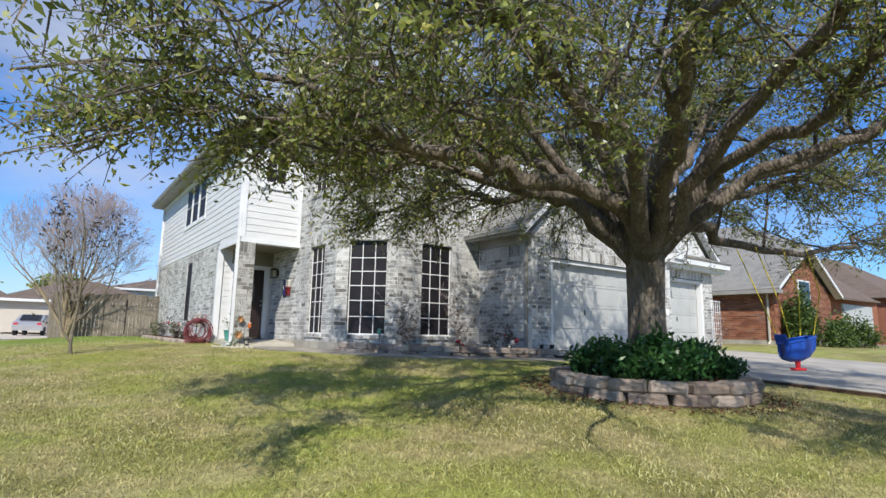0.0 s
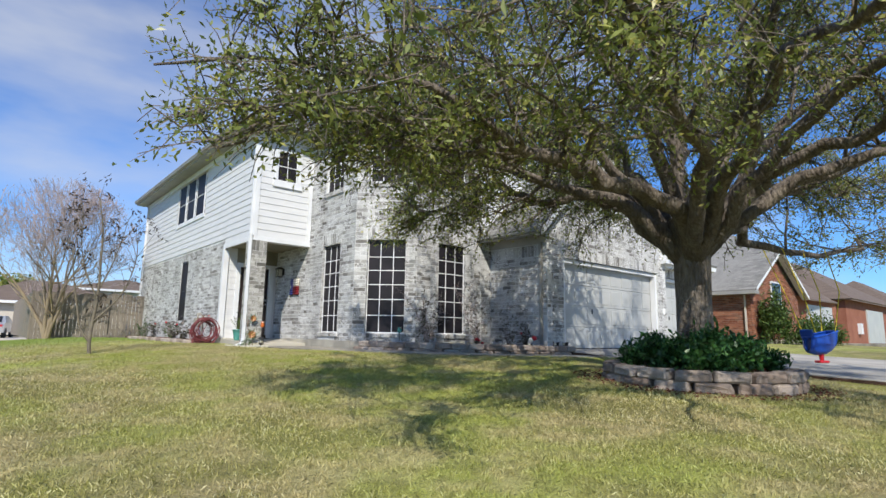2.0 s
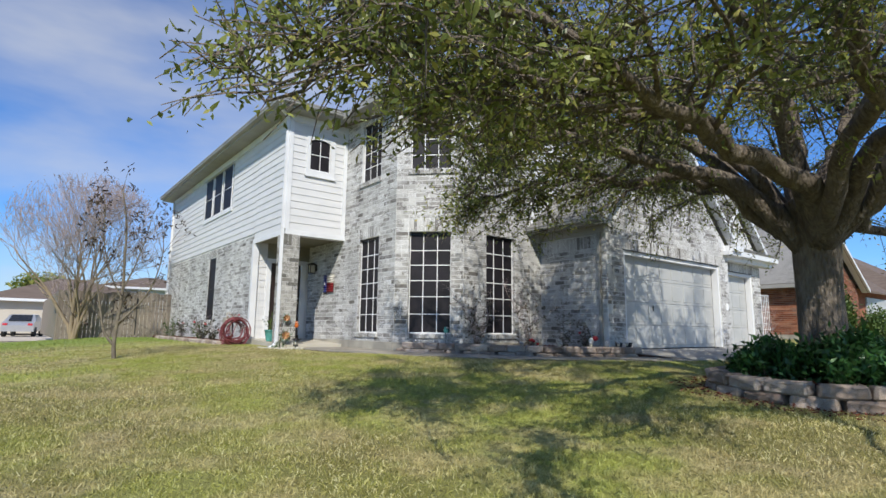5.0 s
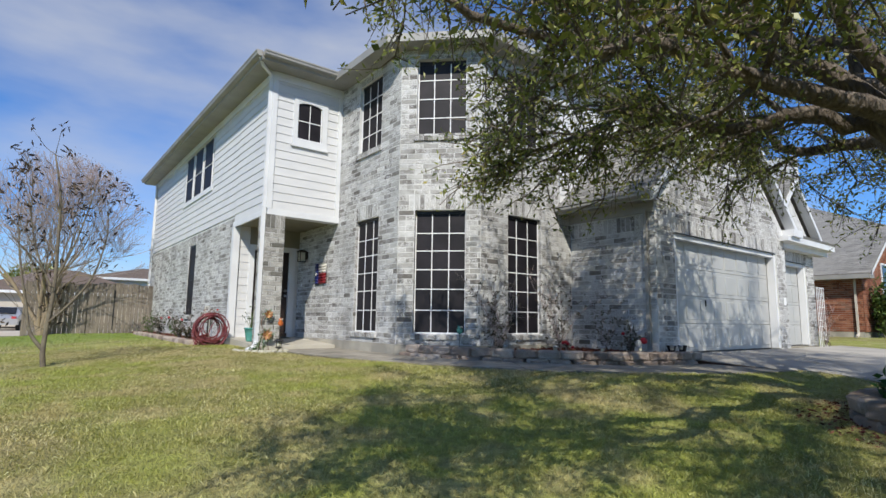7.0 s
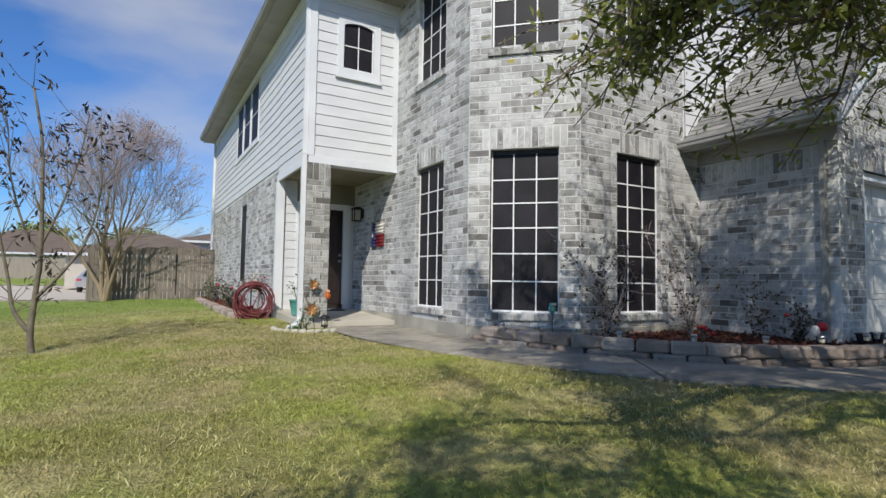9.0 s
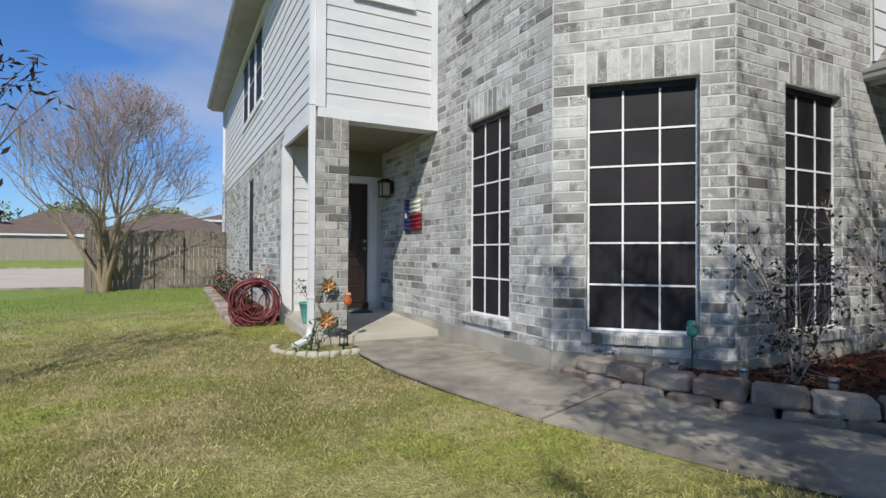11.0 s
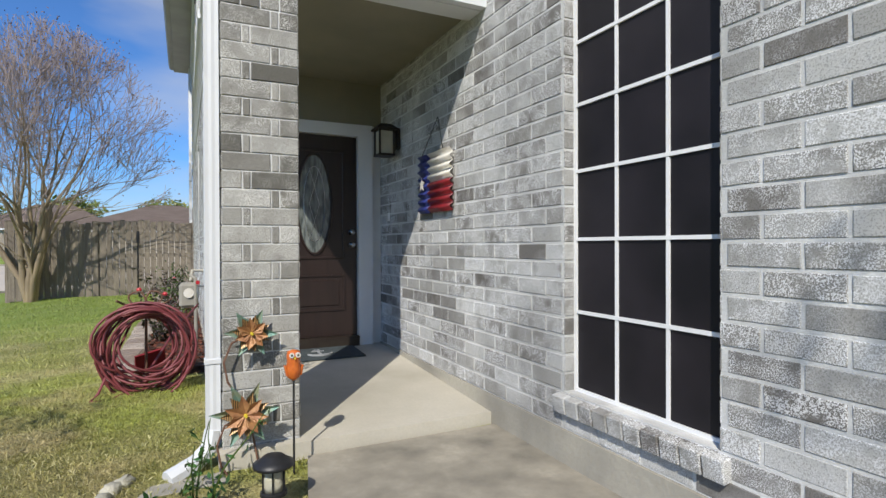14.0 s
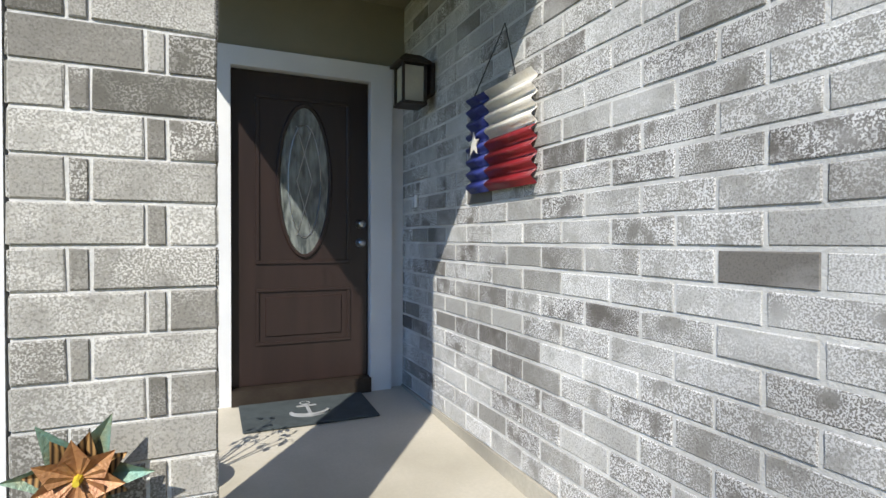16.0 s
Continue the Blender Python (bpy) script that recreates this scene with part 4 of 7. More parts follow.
# wall lamp
lamp = thing("wall_lantern", (7.1, 19.05, 3.9), "unlit square bronze wall lantern with frosted panes, on washed brick", "wall lamp")
lx, ly, lz = 6.96, 18.98, 3.88
part("back_plate", Geo().obox(Matrix.Translation((7.085, ly, lz + 0.05)), 0.03, 0.13, 0.2, 0.005), M_BRONZE, lamp)
part("arm", Geo().obox(Matrix.Translation((7.04, ly, lz + 0.12)), 0.12, 0.03, 0.03, 0.004), M_BRONZE, lamp)
g = Geo().add([(lx + a * 0.10, ly + b * 0.10, lz + 0.14) for a, b in ((-1, -1), (1, -1), (1, 1), (-1, 1))] + [(lx + a * 0.05, ly + b * 0.05, lz + 0.185) for a, b in ((-1, -1), (1, -1), (1, 1), (-1, 1))] + [(lx + a * 0.10, ly + b * 0.10, lz + 0.125) for a, b in ((-1, -1), (1, -1), (1, 1), (-1, 1))],
              [(0, 1, 5, 4), (1, 2, 6, 5), (2, 3, 7, 6), (3, 0, 4, 7), (4, 5, 6, 7), (8, 9, 1, 0), (9, 10, 2, 1), (10, 11, 3, 2), (11, 8, 0, 3), (11, 10, 9, 8)])
part("roof", g, M_BRONZE, lamp)
part("glass", Geo().obox(Matrix.Translation((lx, ly, lz + 0.01)), 0.128, 0.128, 0.21), M_LGLASS, lamp, "frosted glass panes")
for a, b in ((-1, -1), (1, -1), (1, 1), (-1, 1)):
    part("post", Geo().obox(Matrix.Translation((lx + a * 0.07, ly + b * 0.07, lz + 0.01)), 0.016, 0.016, 0.23), M_BRONZE, lamp)
part("base_plate", Geo().obox(Matrix.Translation((lx, ly, lz - 0.11)), 0.165, 0.165, 0.02, 0.004), M_BRONZE, lamp)
bell = part("doorbell", Geo().obox(Matrix.Translation((7.09, 19.22, 3.2)), 0.02, 0.03, 0.08, 0.004), M_WHITE, label="small white doorbell button on washed brick", category="doorbell")

# corrugated flag sign
flag = thing("metal_flag_sign", (7.07, 18.07, 3.17), "corrugated metal flag sign, navy, white and red, on washed brick", "wall sign")
FY0, FY1, FZ0, FZ1 = 17.76, 18.37, 3.18, 3.66


def wave(y0, y1, z0, z1):
    n_r = 48
    zs = np.linspace(z0, z1, max(3, int(n_r * (z1 - z0) / (FZ1 - FZ0))))
    xf = lambda z: 7.055 + 0.016 * math.cos((z - FZ0) / (FZ1 - FZ0) * 7.5 * 2 * math.pi)
    g = Geo()
    for k_, z in enumerate(zs):
        for o in (0, 0.003):
            for y in (y0, y1):
                g.v.append((xf(z) + o, y, z))
    for i in range(len(zs) - 1):
        a = i * 4
        g.f += [(a, a + 4, a + 5, a + 1), (a + 2, a + 3, a + 7, a + 6), (a, a + 2, a + 6, a + 4), (a + 1, a + 5, a + 7, a + 3)]
    return g


ymid, zmid = FY1 - 0.2, (FZ0 + FZ1) / 2 + 0.01
part("navy_field", wave(ymid + 0.001, FY1, FZ0, FZ1), M_NAVY, flag, "navy field", True)
part("white_field", wave(FY0, ymid, zmid + 0.001, FZ1), M_OWHITE, flag, "white field", True)
part("red_field", wave(FY0, ymid, FZ0, zmid), M_FRED, flag, "red field", True)
star = [(FY1 - 0.1 + (0.062 if i % 2 == 0 else 0.026) * math.sin(i * math.pi / 5), zmid - 0.01 + (0.062 if i % 2 == 0 else 0.026) * math.cos(i * math.pi / 5)) for i in range(10)]
part("star", Geo().add([(7.034, y, z) for y, z in star] + [(7.038, y, z) for y, z in star], [tuple(range(10))] + [(i, (i + 1) % 10, 10 + (i + 1) % 10, 10 + i) for i in range(10)]), M_OWHITE, flag, "white star")
part("wire", Geo().tube([(7.06, FY1 - 0.05, FZ1), (7.085, 18.05, 3.95), (7.06, FY0 + 0.15, FZ1)], 0.003, 4), M_BLACK, flag, "hanging wire")
# ---- garage doors ----
def garage_door(wall, u0, u1, z0, z1, cols, label):
    c = wall.at((u0 + u1) / 2, -0.15, z0)
    d = thing("garage_door", c, label, "garage door", kind="structure")

    def bx(name, a0, a1, o0, o1, b0, b1, mat):
        vs = [wall.at(u, o, z) for z in (b0, b1) for o in (o0, o1) for u in (a0, a1)]
        return part(name, Geo().add(vs, [(0, 2, 3, 1), (4, 5, 7, 6), (0, 1, 5, 4), (2, 6, 7, 3), (0, 4, 6, 2), (1, 3, 7, 5)]), mat, d)

    rows, hh = 4, (z1 - 0.07 - z0) / 4
    for r in range(rows):
        b0 = z0 + r * hh
        bx("door_section", u0 + 0.08, u1 - 0.08, -0.26, -0.215, b0 + 0.004, b0 + hh - 0.004, M_GARAGE)
        w = (u1 - u0 - 0.16) / cols
        g = Geo()
        for k in range(cols):
            m = wall.mat_at(u0 + 0.08 + (k + 0.5) * w, b0 + hh / 2) @ Matrix.Translation((0, 0.212, 0))
            g.obox(m, w - 0.16, 0.012, hh - 0.16, 0.006)
        part("raised_panel", g, M_GARAGE, d)
    bx("side_trim", u0, u0 + 0.09, -0.2, -0.03, z0, z1, M_TRIM)
    bx("side_trim", u1 - 0.09, u1, -0.2, -0.03, z0, z1, M_TRIM)
    bx("head_trim", u0 + 0.09, u1 - 0.09, -0.2, -0.05, z1 - 0.1, z1, M_TRIM)
    bx("bottom_seal", u0 + 0.09, u1 - 0.09, -0.26, -0.21, z0 - 0.03, z0 + 0.002, M_BLACK)
    bx("lintel_steel", u0 - 0.02, u1 + 0.02, -0.1, 0.004, z1, z1 + 0.012, M_BLACK)
    m = wall.mat_at((u0 + u1) / 2 - (0.9 if cols > 4 else 0.2), z0 + 1.0) @ Matrix.Translation((0, 0.2, 0))
    part("door_handle", Geo().obox(m, 0.035, 0.03, 0.14, 0.008), M_BLACK, d, "black handle")
    return d


GZ = 1.80
garage_door(wall_gar, G0, G1, GZ, 4.14, 8, "closed pale sectional double garage door in washed brick")
garage_door(wall_gar2, 0.5, 2.93, GZ, 4.16, 4, "closed pale sectional single garage door in washed brick")
part("garage_floor", Geo().box(11.4, 16.6, 11.62, 12.4, 1.5, GZ - 0.03).box(17.3, 20.0, 12.1, 12.9, 1.5, GZ - 0.03), M_CONC, kind="structure", label="concrete garage threshold", category="floor")
pq = part("house_number_plaque", Geo().obox(Matrix.Translation((11.2, 11.685, 3.6)), 0.26, 0.03, 0.2, 0.006), M_MORTAR, label="pale stone house number plaque on washed brick", category="plaque")
g = Geo()
for k_ in range(4):
    g.box(11.11 + k_ * 0.05, 11.135 + k_ * 0.05, 11.664, 11.668, 3.56, 3.64)
part("number_bar", g, M_BLACK, pq, "dark figures")
part("small_sign", Geo().obox(Matrix.Translation((16.75, 11.685, 2.95)), 0.14, 0.02, 0.2, 0.004), M_WHITE, label="small white sign on the garage pier", category="sign")


# ---- roofs ----
def shingled(name, polys, label, mat=M_SHINGLE, lap=0.14, tab=0.32):
    """A roof of flat faces (upper side), each with courses of shingles."""
    r = thing(name, (*Vector(polys[0][0]).xy, polys[0][0][2]), label, "roof", kind="structure")
    g, sh = Geo(), Geo()
    for poly in polys:
        P = [Vector(p) for p in poly]
        g.slab(P, 0.06)
        nrm = (P[1] - P[0]).cross(P[2] - P[0]).normalized()
        if nrm.z < 0:
            nrm = -nrm
        along = Vector((-nrm.y, nrm.x, 0)).normalized()
        up = nrm.cross(along)
        if up.z < 0:
            up, along = -up, -along
        o = P[0]
        uv = [((p - o).dot(along), (p - o).dot(up)) for p in P]
        v0, v1 = min(v for u, v in uv), max(v for u, v in uv)
        k = 0
        v = v0
        while v < v1 - 0.03:
            xs = []
            vm = v + lap / 2
            for (ua, va), (ub, vb) in zip(uv, uv[1:] + uv[:1]):
                if (va > vm) != (vb > vm):
                    xs.append(ua + (ub - ua) * (vm - va) / (vb - va))
            if len(xs) >= 2:
                a, b = min(xs), max(xs)
                u = a - random.uniform(0, tab)
                while u < b:
                    u0, u1 = max(u, a), min(u + tab - 0.008, b)
                    if u1 - u0 > 0.02:
                        lift = 0.004 + random.uniform(0, 0.003)
                        q = [o + along * uu + up * vv + nrm * h for uu, vv, h in ((u0, v, 0.002 + lift * 1.6), (u1, v, 0.002 + lift * 1.6), (u1, min(v + lap, v1), 0.003), (u0, min(v + lap, v1), 0.003))]
                        e = [o + along * uu + up * v - nrm * 0.0 for uu in (u0, u1)]
                        sh.add(q + e, [(0, 1, 2, 3), (4, 5, 1, 0)])
                    u += tab
            v += lap
            k += 1
    part("deck", g, M_SHIN2 if mat != M_SHINGLE else mat, r)
    part("shingles", sh, mat, r, kind="stuff")
    return r


def eave(pts, z, out=0.13, name="gutter", label="pale eave gutter and fascia"):
    """A moulded gutter along the points (upper edge at z)."""
    th = thing(name, (*pts[0], z), label, "gutter", kind="structure")
    for a, b in zip(pts, pts[1:]):
        a, b = Vector(a), Vector(b)
        d = (b - a).normalized()
        n2 = Vector((d.y, -d.x))
        prof = [(0, -0.16), (0.0, 0.0), (out, 0.0), (out, -0.03), (out - 0.015, -0.05), (out - 0.02, -0.09), (out - 0.05, -0.115), (0.01, -0.12)]
        vs = [(*(p + n2 * o), z + h) for p in (a, b) for o, h in prof]
        k = len(prof)
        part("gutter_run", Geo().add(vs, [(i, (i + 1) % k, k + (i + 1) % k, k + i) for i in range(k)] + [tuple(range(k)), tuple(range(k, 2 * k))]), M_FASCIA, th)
    return th


EZ = 7.86
OV = 0.42
# main upper roof: long hip block, and the bay's block in front of it
xw, ys_, yn, xe = 5.45 - OV, 17.33 - OV, 30.2 + OV, 16.6 + OV
rise = 0.5
mid = (xw + xe) / 2
rz = EZ + (mid - xw) * rise
hy0, hy1 = ys_ + (mid - xw), yn - (mid - xw)
shingled("main_roof", [[(xw, yn, EZ), (xw, ys_, EZ), (mid, hy0, rz), (mid, hy1, rz)], [(xw, ys_, EZ), (xe, ys_, EZ), (mid, hy0, rz)], [(xe, ys_, EZ), (xe, yn, EZ), (mid, hy1, rz), (mid, hy0, rz)], [(xe, yn, EZ), (xw, yn, EZ), (mid, hy1, rz)]], "grey asphalt shingle hip roof of the two-storey house")
bx0, by0 = 7.1 - OV, 13.68 - OV
ch = 1.2
apex = (11.8, 18.6, EZ + 2.5)
shingled("bay_roof", [[(bx0, 19.5, EZ), (bx0, by0 + ch + 0.25, EZ), (apex[0], apex[1], apex[2])], [(bx0, by0 + ch + 0.25, EZ), (bx0 + ch + 0.25, by0, EZ), apex], [(bx0 + ch + 0.25, by0, EZ), (xe, by0, EZ), apex], [(xe, by0, EZ), (xe, 19.5, EZ), apex]], "grey asphalt shingle roof over the bay")
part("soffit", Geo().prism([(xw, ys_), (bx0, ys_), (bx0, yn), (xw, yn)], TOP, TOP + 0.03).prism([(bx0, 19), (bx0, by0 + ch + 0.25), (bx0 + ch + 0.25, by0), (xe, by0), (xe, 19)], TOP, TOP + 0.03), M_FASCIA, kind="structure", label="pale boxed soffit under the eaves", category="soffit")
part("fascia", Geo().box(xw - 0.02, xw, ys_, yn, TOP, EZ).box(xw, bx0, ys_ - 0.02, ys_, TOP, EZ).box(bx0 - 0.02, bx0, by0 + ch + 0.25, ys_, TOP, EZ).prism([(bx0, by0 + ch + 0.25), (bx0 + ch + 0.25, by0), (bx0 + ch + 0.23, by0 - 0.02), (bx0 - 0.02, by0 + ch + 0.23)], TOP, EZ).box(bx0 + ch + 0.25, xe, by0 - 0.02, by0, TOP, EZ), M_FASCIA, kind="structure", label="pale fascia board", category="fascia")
eave([(xw - 0.02, yn), (xw - 0.02, ys_ - 0.02)], EZ + 0.01)
eave([(xw, ys_ - 0.02), (bx0 - 0.02, ys_ - 0.02)], EZ + 0.01)
part("frieze", Geo().box(5.40, 5.449, 17.3, 30.2, 7.52, TOP - 0.002).box(5.45, 7.1, 17.28, 17.328, 7.52, TOP - 0.002), M_TRIM, kind="structure", label="white frieze board under the soffit", category="trim")

# garage gables
def gable_roof(name, x0, x1, y0, y1, z, slope, label):
    m_ = (x0 + x1) / 2
    zr = z + (m_ - x0) * slope
    return shingled(name, [[(x0, y0, z), (m_, y0, zr), (m_, y1, zr), (x0, y1, z)], [(m_, y0, zr), (x1, y0, z), (x1, y1, z), (m_, y1, zr)]], label)


gable_roof("garage_roof", 10.38, 17.42, 11.5, 19.8, 4.79, 0.93, "steep grey shingle gable roof of the garage")
gable_roof("small_garage_roof", 17.0, 21.0, 12.0, 19.8, 4.82, 0.95, "steep grey shingle gable roof over the single garage")
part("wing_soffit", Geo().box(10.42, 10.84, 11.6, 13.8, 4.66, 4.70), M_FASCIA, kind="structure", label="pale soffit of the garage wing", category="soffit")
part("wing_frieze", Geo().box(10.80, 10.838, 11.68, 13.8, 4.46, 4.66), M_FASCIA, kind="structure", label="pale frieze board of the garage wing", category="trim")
eave([(10.40, 13.78), (10.40, 11.5)], 4.78)
gr = Geo()
for (xa, xb, zb_, y_, sl) in ((10.42, 13.9, 4.72, 11.5, 0.93), (17.38, 13.9, 4.72, 11.5, 0.93), (17.1, 19.0, 4.75, 12.0, 0.95), (20.95, 19.0, 4.75, 12.0, 0.95)):
    zt = zb_ + abs(xb - xa) * sl
    gr.add([(xa, y_ - 0.03, zb_ - 0.12), (xb, y_ - 0.03, zt - 0.12), (xb, y_ - 0.03, zt + 0.04), (xa, y_ - 0.03, zb_ + 0.04), (xa, y_ + 0.2, zb_ - 0.12), (xb, y_ + 0.2, zt - 0.12), (xb, y_ + 0.2, zt + 0.0), (xa, y_ + 0.2, zb_ + 0.0)], [(0, 1, 2, 3), (4, 7, 6, 5), (0, 4, 5, 1), (3, 2, 6, 7), (0, 3, 7, 4), (1, 5, 6, 2)])
part("rake_trim", gr, M_TRIM, kind="structure", label="white rake boards of the gables", category="trim")
part("cornice", Geo().box(16.9, 17.5, 11.42, 12.0, 4.62, 4.80).box(17.5, 21.05, 11.75, 12.2, 4.60, 4.78).box(16.7, 17.5, 11.5, 12.2, 4.5, 4.62).box(17.5, 21.0, 11.95, 12.19, 4.46, 4.60), M_TRIM, kind="structure", label="white cornice over the garage pier", category="trim")
shingled("pent_roof", [[(17.4, 11.72, 4.81), (21.08, 11.72, 4.81), (21.08, 12.2, 5.02), (17.4, 12.2, 5.02)]], "narrow shingled pent roof over the single garage")
window(wall_gar, 2.6, 3.5, 5.75, 6.75, 2, 2, depth=0.0, label="small dark gable window with a brick sill")


# ---- downspouts ----
def spout(x, y, z0, z1, nx_, ny_, label, mat=M_TRIM, kick=(0, -1)):
    d = thing("downspout", (x, y, z0), label, "downspout", kind="structure")
    g = Geo()
    w_, r = 0.075, 4
    prof = []
    for i in range(r * 4):
        t = i / (r * 4) * 4
        s, f = int(t), t % 1
        cx, cy = [(-1 + 2 * f, -1), (1, -1 + 2 * f), (1 - 2 * f, 1), (-1, 1 - 2 * f)][s]
        rib = 0.93 if i % 2 else 1.0
        prof.append((cx * w_ / 2 * rib, cy * 0.03 * rib + 0))
    def ring(c, ax, ay, az):
        return [tuple(Vector(c) + Vector(ax) * px + Vector(ay) * py) for px, py in prof]
    k = len(prof)
    vs = ring((x, y, z1), (1, 0, 0), (0, 1, 0), 0) + ring((x, y, z0 + 0.18), (1, 0, 0), (0, 1, 0), 0)
    g.add(vs, [(i, (i + 1) % k, k + (i + 1) % k, k + i) for i in range(k)] + [tuple(range(k)), tuple(range(k, 2 * k))])
    part("pipe", g, mat, d)
    g = Geo().tube([(x, y, z0 + 0.22), (x + kick[0] * 0.02, y + kick[1] * 0.02, z0 + 0.13), (x + kick[0] * 0.10, y + kick[1] * 0.10, z0 + 0.07), (x + kick[0] * 0.26, y + kick[1] * 0.26, z0 + 0.03)], [0.045, 0.047, 0.047, 0.05], 8)
    part("elbow", g, mat, d)
    for z in (z0 + 0.6, (z0 + z1) / 2, z1 - 0.4):
        part("strap", Geo().obox(Matrix.Translation((x, y, z)), w_ + 0.012, 0.07, 0.03, 0.003), mat, d)
    return d


spout(5.375, 17.345, 1.68, TOP, 0, 0, "white fluted downspout beside the brick porch column", kick=(-0.85, -0.5))
spout(10.80, 11.86, 1.76, 4.5, 0, 0, "pale downspout at the garage wing's corner", M_FASCIA, kick=(-0.8, -0.4))
spout(5.40, 30.15, 1.7, TOP, 0, 0, "white downspout at the house's far corner", kick=(-1, 0))
part("gutter_outlet", Geo().tube([(5.0, 17.0, 7.78), (5.1, 17.1, 7.66), (5.34, 17.3, 7.6), (5.375, 17.345, 7.5)], 0.04, 8), M_TRIM, kind="structure", label="white gutter outlet pipe", category="gutter")

